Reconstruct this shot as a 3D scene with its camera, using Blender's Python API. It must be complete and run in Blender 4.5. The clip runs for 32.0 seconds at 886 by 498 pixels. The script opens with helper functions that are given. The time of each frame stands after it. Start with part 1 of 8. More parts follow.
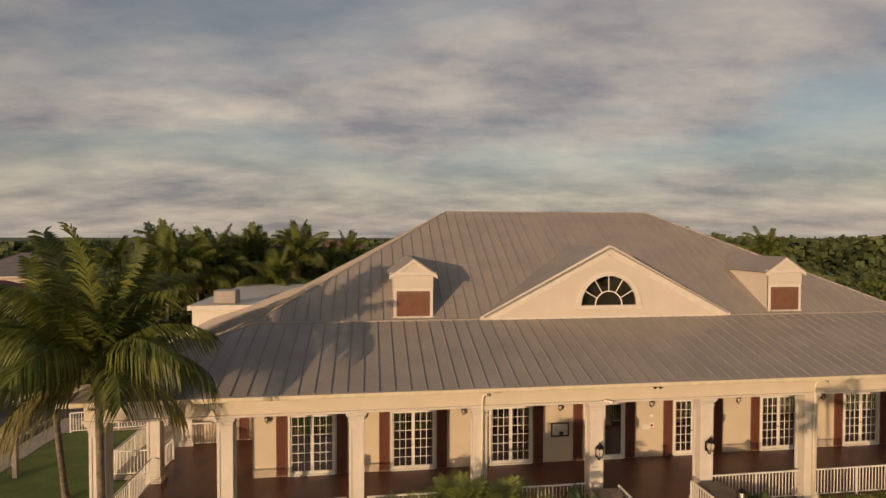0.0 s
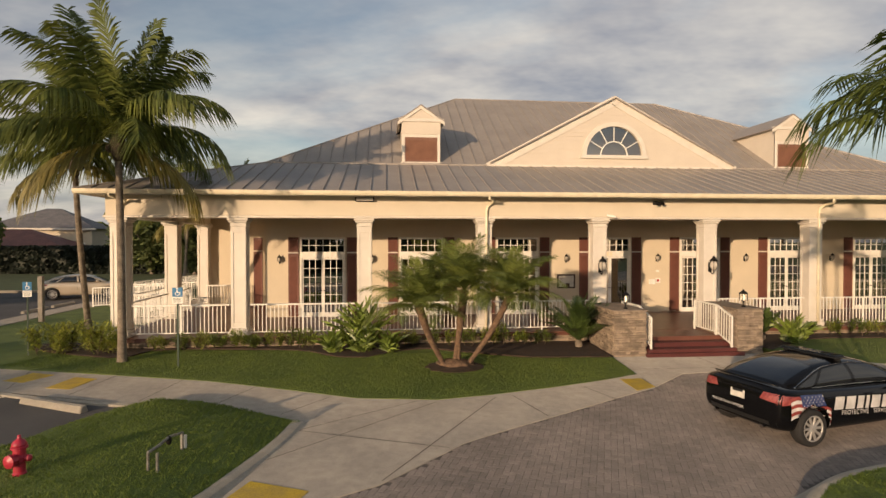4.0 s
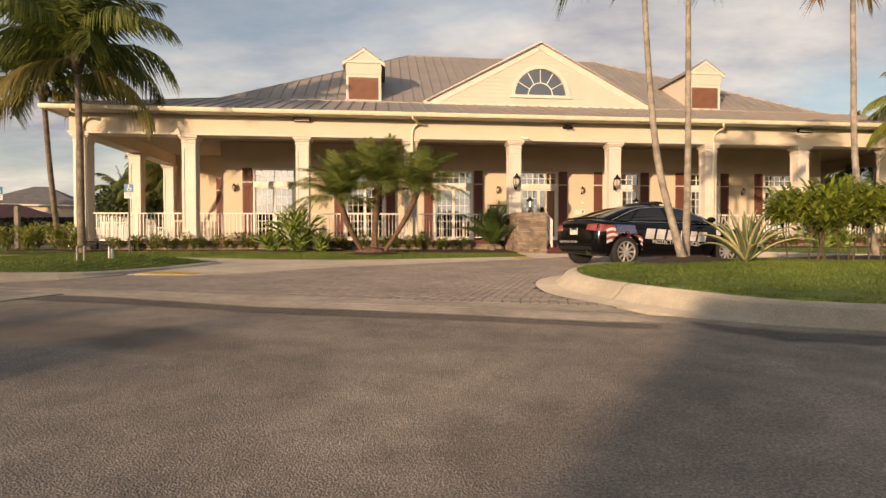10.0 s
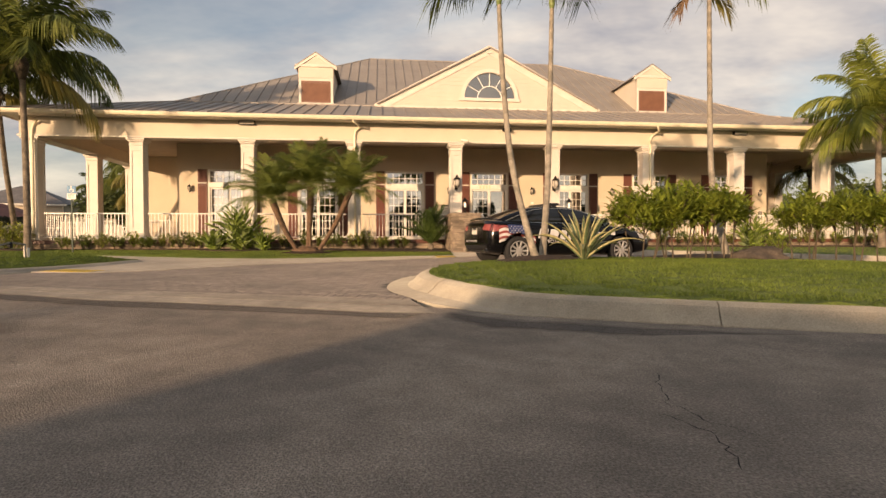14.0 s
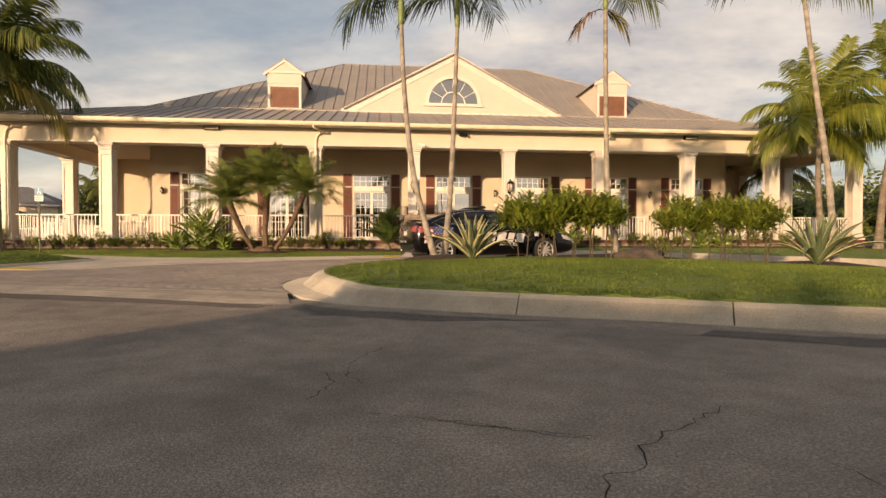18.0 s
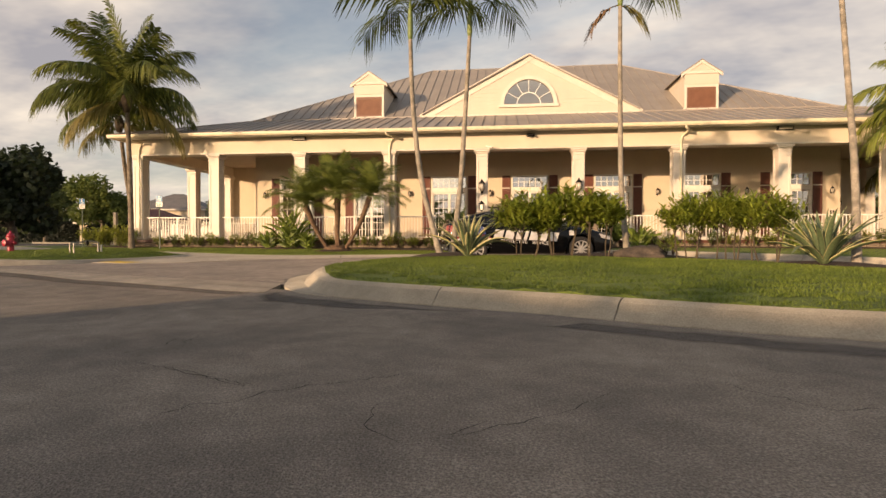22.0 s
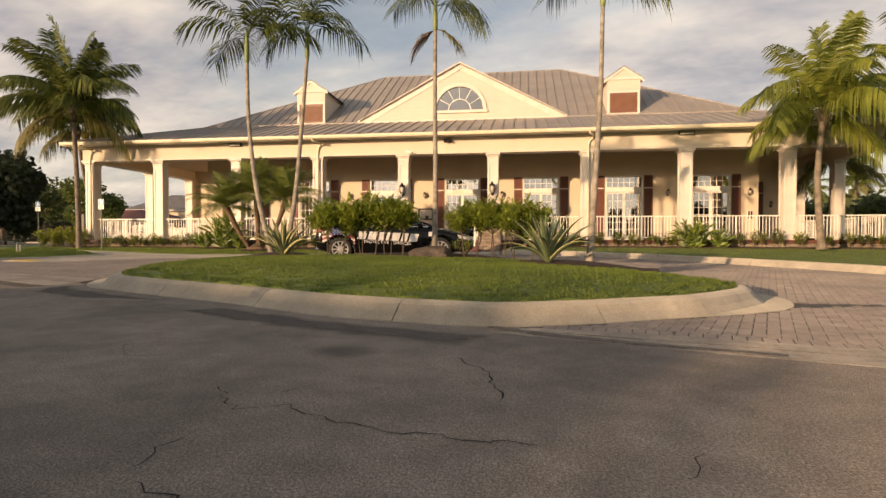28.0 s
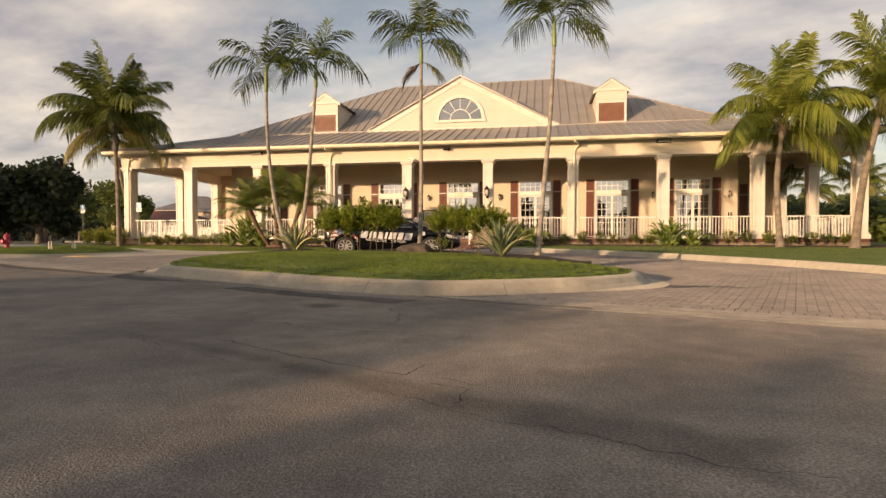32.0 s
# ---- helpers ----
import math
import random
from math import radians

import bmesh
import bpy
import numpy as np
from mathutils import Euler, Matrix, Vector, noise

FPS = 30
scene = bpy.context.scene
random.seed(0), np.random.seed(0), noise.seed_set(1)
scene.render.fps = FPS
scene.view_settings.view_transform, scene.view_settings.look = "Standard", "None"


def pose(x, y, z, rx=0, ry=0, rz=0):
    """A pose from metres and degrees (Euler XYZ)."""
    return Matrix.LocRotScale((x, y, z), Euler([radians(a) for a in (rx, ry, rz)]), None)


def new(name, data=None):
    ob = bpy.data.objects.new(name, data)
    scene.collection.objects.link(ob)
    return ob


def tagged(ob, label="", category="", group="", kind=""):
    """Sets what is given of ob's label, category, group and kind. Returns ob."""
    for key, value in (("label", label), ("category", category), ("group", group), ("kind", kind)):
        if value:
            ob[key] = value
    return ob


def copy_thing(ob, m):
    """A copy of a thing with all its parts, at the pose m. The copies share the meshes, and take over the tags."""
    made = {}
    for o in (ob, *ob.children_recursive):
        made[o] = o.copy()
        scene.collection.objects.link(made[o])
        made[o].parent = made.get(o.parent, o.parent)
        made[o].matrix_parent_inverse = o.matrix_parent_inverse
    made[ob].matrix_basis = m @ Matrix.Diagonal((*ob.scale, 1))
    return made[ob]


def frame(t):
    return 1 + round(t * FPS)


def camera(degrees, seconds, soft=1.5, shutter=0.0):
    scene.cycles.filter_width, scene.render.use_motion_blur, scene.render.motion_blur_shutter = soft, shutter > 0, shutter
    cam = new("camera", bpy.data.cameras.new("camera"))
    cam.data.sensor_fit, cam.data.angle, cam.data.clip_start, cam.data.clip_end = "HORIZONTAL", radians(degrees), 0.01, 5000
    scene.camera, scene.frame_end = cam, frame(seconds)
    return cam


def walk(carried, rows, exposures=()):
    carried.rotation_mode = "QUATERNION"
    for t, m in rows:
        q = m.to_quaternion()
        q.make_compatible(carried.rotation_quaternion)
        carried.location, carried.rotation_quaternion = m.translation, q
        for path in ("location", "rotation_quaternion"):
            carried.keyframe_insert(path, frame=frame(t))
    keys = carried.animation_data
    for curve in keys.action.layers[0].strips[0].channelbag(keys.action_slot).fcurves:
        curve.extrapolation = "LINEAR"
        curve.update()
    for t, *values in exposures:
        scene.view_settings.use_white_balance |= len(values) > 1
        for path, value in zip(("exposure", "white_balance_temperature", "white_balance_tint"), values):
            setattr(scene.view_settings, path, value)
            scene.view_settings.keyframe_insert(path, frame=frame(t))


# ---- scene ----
cam = camera(78.3, 32.0, soft=1.5)
METRES, EYE, TILT, LEAN, TURN = 24.0, 9.62, 0.0, 0.0, -7.6
ROWS = [
    (0.0, 0.0, 0.0, 0.0, 0.0, -1.33, -0.09),
    (0.5, -0.0004, 0.0001, -0.0237, 1.51, -1.28, 0.0),
    (1.0, -0.0011, 0.0006, -0.0518, 1.81, -1.24, 0.02),
    (1.5, -0.0011, 0.0005, -0.0865, 1.8, -1.14, 0.01),
    (2.0, -0.0009, 0.0003, -0.121, 1.79, -1.13, 0.01),
    (2.5, 0.0, -0.001, -0.155, 1.73, -1.17, 0.02),
    (3.0, 0.0043, -0.0072, -0.1878, 1.72, -1.19, 0.06),
    (3.5, 0.0096, -0.0156, -0.2207, 1.72, -1.05, 0.06),
    (5.5, 0.0301, -0.0532, -0.3107, 1.75, -0.82, -0.07),
    (6.0, 0.0351, -0.0632, -0.3318, 1.73, -0.85, -0.01),
    (6.5, 0.0415, -0.0725, -0.3472, 1.74, -0.81, 0.06),
    (7.0, 0.0473, -0.0832, -0.3586, 1.63, -0.88, 0.05),
    (7.5, 0.0555, -0.0921, -0.3678, 1.59, -0.86, 0.09),
    (8.0, 0.0657, -0.0979, -0.3699, 1.55, -0.86, 0.11),
    (8.5, 0.0772, -0.1014, -0.3697, 1.48, -0.88, 0.13),
    (9.0, 0.0893, -0.1045, -0.3695, 1.44, -0.89, 0.15),
    (9.5, 0.1009, -0.1084, -0.3688, 1.31, -0.94, 0.06),
    (10.0, 0.1142, -0.1112, -0.3687, 1.32, -0.95, 0.11),
    (10.5, 0.1267, -0.1139, -0.3681, 1.32, -1.0, 0.14),
    (11.0, 0.1372, -0.1165, -0.3682, 1.27, -0.98, 0.11),
    (11.5, 0.148, -0.119, -0.3683, 1.24, -0.97, 0.12),
    (12.0, 0.1603, -0.1221, -0.3684, 1.24, -0.98, 0.15),
    (12.5, 0.1717, -0.1251, -0.3681, 1.23, -1.0, 0.11),
    (13.0, 0.1822, -0.1278, -0.3681, 1.26, -1.01, 0.09),
    (13.5, 0.1919, -0.1317, -0.3685, 1.23, -1.02, 0.1),
    (14.0, 0.2021, -0.1359, -0.3683, 1.22, -1.06, 0.11),
    (14.5, 0.2117, -0.1394, -0.3684, 1.24, -1.05, 0.11),
    (16.5, 0.2476, -0.1551, -0.3686, 1.38, -1.0, 0.08),
    (17.0, 0.2556, -0.1595, -0.3685, 1.38, -0.99, 0.05),
    (17.5, 0.2638, -0.1637, -0.3684, 1.4, -0.99, 0.03),
    (18.0, 0.2728, -0.1674, -0.3683, 1.4, -0.99, 0.01),
    (18.5, 0.283, -0.171, -0.3684, 2.44, -0.99, 0.0),
    (19.0, 0.294, -0.1739, -0.3687, 4.76, -0.97, -0.04),
    (19.5, 0.3056, -0.1764, -0.3689, 7.15, -0.95, -0.04),
    (20.0, 0.3171, -0.1778, -0.3691, 9.54, -0.95, -0.09),
    (20.5, 0.3293, -0.1787, -0.3695, 11.56, -0.94, -0.02),
    (21.0, 0.3412, -0.1793, -0.3696, 12.6, -0.94, -0.05),
    (21.5, 0.3525, -0.1798, -0.3696, 13.46, -0.95, -0.04),
    (22.0, 0.3639, -0.1804, -0.3697, 14.17, -0.95, -0.02),
    (22.5, 0.3758, -0.181, -0.3696, 14.81, -0.95, -0.02),
    (23.0, 0.3879, -0.181, -0.3697, 15.41, -0.95, -0.04),
    (23.5, 0.4007, -0.1805, -0.3697, 15.86, -0.94, -0.04),
    (24.0, 0.4138, -0.1796, -0.3697, 15.88, -0.93, -0.03),
    (24.5, 0.4287, -0.1777, -0.3699, 15.91, -0.91, -0.01),
    (25.0, 0.4452, -0.1756, -0.3697, 15.92, -0.9, -0.03),
    (25.5, 0.4629, -0.1737, -0.3696, 15.95, -0.89, -0.03),
    (26.0, 0.48, -0.1728, -0.3694, 15.97, -0.88, -0.06),
    (26.5, 0.4971, -0.173, -0.369, 15.98, -0.89, -0.06),
    (28.5, 0.5441, -0.1998, -0.3683, 15.92, -1.04, -0.0),
    (29.0, 0.5515, -0.2147, -0.3686, 15.92, -1.05, -0.0),
    (29.5, 0.5589, -0.2289, -0.3687, 15.91, -1.06, -0.01),
    (30.0, 0.5667, -0.2411, -0.3686, 15.9, -1.07, -0.01),
    (30.5, 0.5742, -0.2516, -0.3687, 15.9, -1.07, -0.01),
    (31.0, 0.5818, -0.2602, -0.3686, 15.95, -1.08, -0.0),
    (31.5, 0.5894, -0.2668, -0.3689, 16.69, -1.08, 0.0),
    (32.0, 0.5975, -0.2712, -0.3691, 17.92, -1.08, 0.01),
]
walk(cam, [(t, pose(0, 0, EYE, TILT, LEAN, TURN) @ pose(METRES * x, METRES * y, METRES * z, 90 + pitch, roll, yaw)) for t, x, y, z, yaw, pitch, roll in ROWS],
     exposures=[(0.0, -0.50, 6980, 11.5), (1.5, -0.36, 6750, 10.5), (3.5, -0.03, 6400, 8), (5.5, 0.08, 6320, 5.5), (8.0, 0.21, 6440, 8), (13.0, 0.34, 6900, 11), (32.0, 0.37, 7000, 11)])

# ---- world, sun, exposure ----
SUN_DIR = Vector((0.618, 0.786, -0.126)).normalized()     # the way that the low evening light travels
world = bpy.data.worlds.new("evening_sky")
scene.world = world
world.use_nodes = True
wt = world.node_tree
wt.nodes.clear()


def wnode(kind, **values):
    n = wt.nodes.new(kind)
    for key, value in values.items():
        n.inputs[key].default_value = value
    return n


w_out = wt.nodes.new("ShaderNodeOutputWorld")
sky = wt.nodes.new("ShaderNodeTexSky")
sky.sky_type = "NISHITA"
sky.sun_disc = False
sky.sun_elevation = radians(8.0)
sky.sun_rotation = radians(218.2)
sky.air_density, sky.dust_density, sky.ozone_density = 1.0, 1.6, 1.5
sky_bg = wnode("ShaderNodeBackground", Strength=0.15)
wt.links.new(sky.outputs[0], sky_bg.inputs["Color"])
coord = wt.nodes.new("ShaderNodeTexCoord")
split = wt.nodes.new("ShaderNodeSeparateXYZ")
wt.links.new(coord.outputs["Generated"], split.inputs[0])
lift = wt.nodes.new("ShaderNodeMath")
lift.operation = "ADD"
lift.inputs[1].default_value = 0.22
wt.links.new(split.outputs["Z"], lift.inputs[0])
floor_up = wt.nodes.new("ShaderNodeMath")
floor_up.operation = "MAXIMUM"
floor_up.inputs[1].default_value = 0.05
wt.links.new(lift.outputs[0], floor_up.inputs[0])
flat = []
for axis in "XY":
    n = wt.nodes.new("ShaderNodeMath")
    n.operation = "DIVIDE"
    wt.links.new(split.outputs[axis], n.inputs[0])
    wt.links.new(floor_up.outputs[0], n.inputs[1])
    flat.append(n)
join = wt.nodes.new("ShaderNodeCombineXYZ")
wt.links.new(flat[0].outputs[0], join.inputs[0])
wt.links.new(flat[1].outputs[0], join.inputs[1])
turn = wt.nodes.new("ShaderNodeMapping")
turn.inputs["Rotation"].default_value = (0, 0, radians(24))
turn.inputs["Scale"].default_value = (0.5, 0.72, 1)
turn.inputs["Location"].default_value = (3.1, 0.6, 0)
wt.links.new(join.outputs[0], turn.inputs[0])
puffs = wnode("ShaderNodeTexNoise", Scale=1.15, Detail=7.0, Roughness=0.56, Distortion=0.35)
wt.links.new(turn.outputs[0], puffs.inputs["Vector"])
mask = wt.nodes.new("ShaderNodeValToRGB")
mask.color_ramp.elements[0].position, mask.color_ramp.elements[1].position = 0.40, 0.56
mask.color_ramp.elements[0].color = (0.34, 0.34, 0.34, 1)
mask.color_ramp.elements[1].color = (0.86, 0.86, 0.86, 1)
wt.links.new(puffs.outputs["Fac"], mask.inputs[0])
shade = wnode("ShaderNodeTexNoise", Scale=2.6, Detail=5.0, Roughness=0.6)
wt.links.new(turn.outputs[0], shade.inputs["Vector"])
tone = wt.nodes.new("ShaderNodeValToRGB")
tone.color_ramp.elements[0].position, tone.color_ramp.elements[1].position = 0.35, 0.7
tone.color_ramp.elements[0].color = (0.235, 0.224, 0.246, 1)
tone.color_ramp.elements[1].color = (0.63, 0.55, 0.465, 1)
wt.links.new(shade.outputs["Fac"], tone.inputs[0])
cloud_bg = wnode("ShaderNodeBackground", Strength=1.45)
wt.links.new(tone.outputs[0], cloud_bg.inputs["Color"])
# the clouds brighten towards the low sun
near = wt.nodes.new("ShaderNodeVectorMath")
near.operation = "DOT_PRODUCT"
near.inputs[1].default_value = tuple(-SUN_DIR)
wt.links.new(coord.outputs["Generated"], near.inputs[0])
glow = wt.nodes.new("ShaderNodeMapRange")
glow.interpolation_type = "SMOOTHSTEP"
glow.inputs[1].default_value, glow.inputs[2].default_value = 0.35, 1.0
glow.inputs[3].default_value, glow.inputs[4].default_value = 1.45, 3.2
wt.links.new(near.outputs["Value"], glow.inputs[0])
wt.links.new(glow.outputs[0], cloud_bg.inputs["Strength"])
blend = wt.nodes.new("ShaderNodeMixShader")
# the cloud thins out overhead
thin_out = wt.nodes.new("ShaderNodeMapRange")
thin_out.interpolation_type = "SMOOTHSTEP"
thin_out.inputs[1].default_value, thin_out.inputs[2].default_value = 0.42, 0.75
thin_out.inputs[3].default_value, thin_out.inputs[4].default_value = 1.0, 0.25
wt.links.new(split.outputs["Z"], thin_out.inputs[0])
cover = wt.nodes.new("ShaderNodeMath")
cover.operation = "MULTIPLY"
wt.links.new(mask.outputs[0], cover.inputs[0])
wt.links.new(thin_out.outputs[0], cover.inputs[1])
haze = wt.nodes.new("ShaderNodeMapRange")
haze.interpolation_type = "SMOOTHSTEP"
haze.inputs[1].default_value, haze.inputs[2].default_value = 0.0, 0.3
haze.inputs[3].default_value, haze.inputs[4].default_value = 0.85, 0.0
wt.links.new(split.outputs["Z"], haze.inputs[0])
veil = wt.nodes.new("ShaderNodeMath")
veil.operation = "MAXIMUM"
wt.links.new(cover.outputs[0], veil.inputs[0])
wt.links.new(haze.outputs[0], veil.inputs[1])
wt.links.new(veil.outputs[0], blend.inputs[0])
wt.links.new(sky_bg.outputs[0], blend.inputs[1])
wt.links.new(cloud_bg.outputs[0], blend.inputs[2])
wt.links.new(blend.outputs[0], w_out.inputs["Surface"])

sun = new("sun", bpy.data.lights.new("sun", "SUN"))
sun.data.energy, sun.data.angle, sun.data.color = 5.0, radians(0.6), (1.0, 0.69, 0.44)
sun.rotation_mode = "QUATERNION"
sun.rotation_quaternion = SUN_DIR.to_track_quat("-Z", "Y")
sun.location = (-40, -50, 30)

# ---- materials ----
def material(name, base, other=None, scale=4.0, fine=60.0, rough=0.6, metal=0.0, bump=0.15, grain=0.35, per=0.0, leafy=0.0, gloss=0.5, mid=0.0, speck=0.0, deep=0.02, dull=0.0):
    """A surface with stains at one scale and grain at a finer one; per: how far single pieces differ in tone."""
    m = bpy.data.materials.new(name)
    m.use_nodes = True
    t = m.node_tree
    b = t.nodes["Principled BSDF"]
    b.inputs["Roughness"].default_value = rough
    b.inputs["Metallic"].default_value = metal
    b.inputs["Diffuse Roughness"].default_value = dull
    b.inputs["Specular IOR Level"].default_value = gloss
    other = other or tuple(c * 0.72 for c in base)
    co = t.nodes.new("ShaderNodeTexCoord")
    big = t.nodes.new("ShaderNodeTexNoise")
    big.inputs["Scale"].default_value, big.inputs["Detail"].default_value = scale, 5
    t.links.new(co.outputs["Object"], big.inputs["Vector"])
    ramp = t.nodes.new("ShaderNodeValToRGB")
    ramp.color_ramp.elements[0].position, ramp.color_ramp.elements[1].position = 0.36, 0.66
    ramp.color_ramp.elements[0].color, ramp.color_ramp.elements[1].color = (*other, 1), (*base, 1)
    t.links.new(big.outputs["Fac"], ramp.inputs[0])
    small = t.nodes.new("ShaderNodeTexNoise")
    small.inputs["Scale"].default_value, small.inputs["Detail"].default_value = fine, 3
    t.links.new(co.outputs["Object"], small.inputs["Vector"])
    dust = t.nodes.new("ShaderNodeMapRange")
    dust.inputs[1].default_value, dust.inputs[2].default_value = 0.25, 0.75
    dust.inputs[3].default_value, dust.inputs[4].default_value = 1 - grain, 1 + grain
    t.links.new(small.outputs["Fac"], dust.inputs[0])
    mix = t.nodes.new("ShaderNodeMix")
    mix.data_type, mix.blend_type = "RGBA", "MULTIPLY"
    mix.inputs[0].default_value = 1
    t.links.new(ramp.outputs[0], mix.inputs[6])
    t.links.new(dust.outputs[0], mix.inputs[7])
    last = mix.outputs[2]
    relief = small.outputs["Fac"]
    for amount, kind in ((mid, "ShaderNodeTexNoise"), (speck, "ShaderNodeTexVoronoi")):
        if not amount:
            continue
        tex = t.nodes.new(kind)
        tex.inputs["Scale"].default_value = scale * 6.5 if kind == "ShaderNodeTexNoise" else fine * 1.6
        t.links.new(co.outputs["Object"], tex.inputs["Vector"])
        lev = t.nodes.new("ShaderNodeMapRange")
        lev.inputs[1].default_value, lev.inputs[2].default_value = (0.3, 0.7) if kind == "ShaderNodeTexNoise" else (0.0, 0.8)
        lev.inputs[3].default_value, lev.inputs[4].default_value = 1 - amount, 1 + amount
        t.links.new(tex.outputs[0], lev.inputs[0])
        mul = t.nodes.new("ShaderNodeMix")
        mul.data_type, mul.blend_type = "RGBA", "MULTIPLY"
        mul.inputs[0].default_value = 1
        t.links.new(last, mul.inputs[6])
        t.links.new(lev.outputs[0], mul.inputs[7])
        last = mul.outputs[2]
        if kind == "ShaderNodeTexVoronoi":
            relief = tex.outputs[0]
    if per:
        info = t.nodes.new("ShaderNodeObjectInfo")
        geo = t.nodes.new("ShaderNodeNewGeometry")
        add = t.nodes.new("ShaderNodeMath")
        add.operation = "ADD"
        t.links.new(info.outputs["Random"], add.inputs[0])
        t.links.new(geo.outputs["Random Per Island"], add.inputs[1])
        frac = t.nodes.new("ShaderNodeMath")
        frac.operation = "FRACT"
        t.links.new(add.outputs[0], frac.inputs[0])
        rng = t.nodes.new("ShaderNodeMapRange")
        rng.inputs[3].default_value, rng.inputs[4].default_value = 1 - per, 1 + per
        t.links.new(frac.outputs[0], rng.inputs[0])
        tint = t.nodes.new("ShaderNodeMix")
        tint.data_type, tint.blend_type = "RGBA", "MULTIPLY"
        tint.inputs[0].default_value = 1
        t.links.new(last, tint.inputs[6])
        t.links.new(rng.outputs[0], tint.inputs[7])
        last = tint.outputs[2]
    t.links.new(last, b.inputs["Base Color"])
    if bump:
        bp = t.nodes.new("ShaderNodeBump")
        bp.inputs["Strength"].default_value, bp.inputs["Distance"].default_value = bump, deep
        t.links.new(relief, bp.inputs["Height"])
        if dull >= 1.0:
            rough_relief = t.nodes.new("ShaderNodeTexNoise")
            rough_relief.inputs["Scale"].default_value, rough_relief.inputs["Detail"].default_value = 120, 4
            t.links.new(co.outputs["Object"], rough_relief.inputs["Vector"])
            bp2 = t.nodes.new("ShaderNodeBump")
            bp2.inputs["Strength"].default_value, bp2.inputs["Distance"].default_value = 1.0, 0.005
            t.links.new(rough_relief.outputs["Fac"], bp2.inputs["Height"])
            t.links.new(bp2.outputs[0], bp.inputs["Normal"])
        t.links.new(bp.outputs[0], b.inputs["Normal"])
    if leafy:
        thin = t.nodes.new("ShaderNodeBsdfTranslucent")
        t.links.new(last, thin.inputs["Color"])
        ms = t.nodes.new("ShaderNodeMixShader")
        ms.inputs[0].default_value = leafy
        t.links.new(b.outputs[0], ms.inputs[1])
        t.links.new(thin.outputs[0], ms.inputs[2])
        t.links.new(ms.outputs[0], t.nodes["Material Output"].inputs["Surface"])
    return m


def glass_material(name, tint, shine):
    """Coated window glass: see-through, with a steady sheen that grows at a slant."""
    m = bpy.data.materials.new(name)
    m.use_nodes = True
    t = m.node_tree
    t.nodes.remove(t.nodes["Principled BSDF"])
    clear = t.nodes.new("ShaderNodeBsdfTransparent")
    clear.inputs[0].default_value = (*tint, 1)
    gl = t.nodes.new("ShaderNodeBsdfGlossy")
    gl.inputs["Roughness"].default_value = 0.02
    gl.inputs["Color"].default_value = (1.0, 0.96, 0.89, 1)
    fr = t.nodes.new("ShaderNodeFresnel")
    fr.inputs[0].default_value = 1.5
    up = t.nodes.new("ShaderNodeMath")
    up.operation, up.use_clamp = "ADD", True
    up.inputs[1].default_value = shine
    t.links.new(fr.outputs[0], up.inputs[0])
    co = t.nodes.new("ShaderNodeTexCoord")
    wave = t.nodes.new("ShaderNodeTexNoise")
    wave.inputs["Scale"].default_value = 2.2
    t.links.new(co.outputs["Object"], wave.inputs["Vector"])
    bp = t.nodes.new("ShaderNodeBump")
    bp.inputs["Strength"].default_value, bp.inputs["Distance"].default_value = 0.05, 0.02
    t.links.new(wave.outputs["Fac"], bp.inputs["Height"])
    t.links.new(bp.outputs[0], gl.inputs["Normal"])
    ms = t.nodes.new("ShaderNodeMixShader")
    t.links.new(up.outputs[0], ms.inputs[0])
    t.links.new(clear.outputs[0], ms.inputs[1])
    t.links.new(gl.outputs[0], ms.inputs[2])
    t.links.new(ms.outputs[0], t.nodes["Material Output"].inputs["Surface"])
    return m


def lit_material(name, color, strength):
    m = bpy.data.materials.new(name)
    m.use_nodes = True
    b = m.node_tree.nodes["Principled BSDF"]
    b.inputs["Base Color"].default_value = (*color, 1)
    b.inputs["Emission Color"].default_value = (*color, 1)
    b.inputs["Emission Strength"].default_value = strength
    return m


STUCCO = material("cream_stucco", (0.62, 0.532, 0.395), (0.58, 0.497, 0.37), 1.2, 90, 0.85, bump=0.25, grain=0.06)
SIDING = material("cream_siding", (0.58, 0.515, 0.425), (0.55, 0.485, 0.40), 1.5, 40, 0.6, bump=0.08, grain=0.05)
TRIM = material("cream_white_trim", (0.65, 0.595, 0.515), (0.59, 0.54, 0.465), 2.5, 50, 0.5, bump=0.06, grain=0.06)
WHITE = material("white_paint", (0.80, 0.77, 0.70), (0.72, 0.69, 0.62), 5, 80, 0.45, bump=0.03, grain=0.05)
# ceiling tan darker than the walls, with the porch shade in its colour
CEILING = material("shaded_ceiling_paint", (0.42, 0.36, 0.28), (0.37, 0.32, 0.25), 2, 50, 0.8, bump=0.08, grain=0.06)
MAROON = material("maroon_shutter_paint", (0.165, 0.065, 0.045), (0.13, 0.05, 0.036), 3, 60, 0.5, bump=0.08, grain=0.12)
LOUVRE = material("brown_dormer_louvre_paint", (0.205, 0.098, 0.062), (0.165, 0.078, 0.05), 3, 60, 0.5, bump=0.08, grain=0.12)
BEAM = material("cream_beam_paint", (0.635, 0.56, 0.44), (0.595, 0.525, 0.41), 1.2, 90, 0.8, bump=0.15, grain=0.05)
ROOF = material("grey_metal_roofing", (0.34, 0.30, 0.26), (0.285, 0.252, 0.22), 0.8, 12, 0.55, 0.12, bump=0.04, grain=0.08, per=0.05)
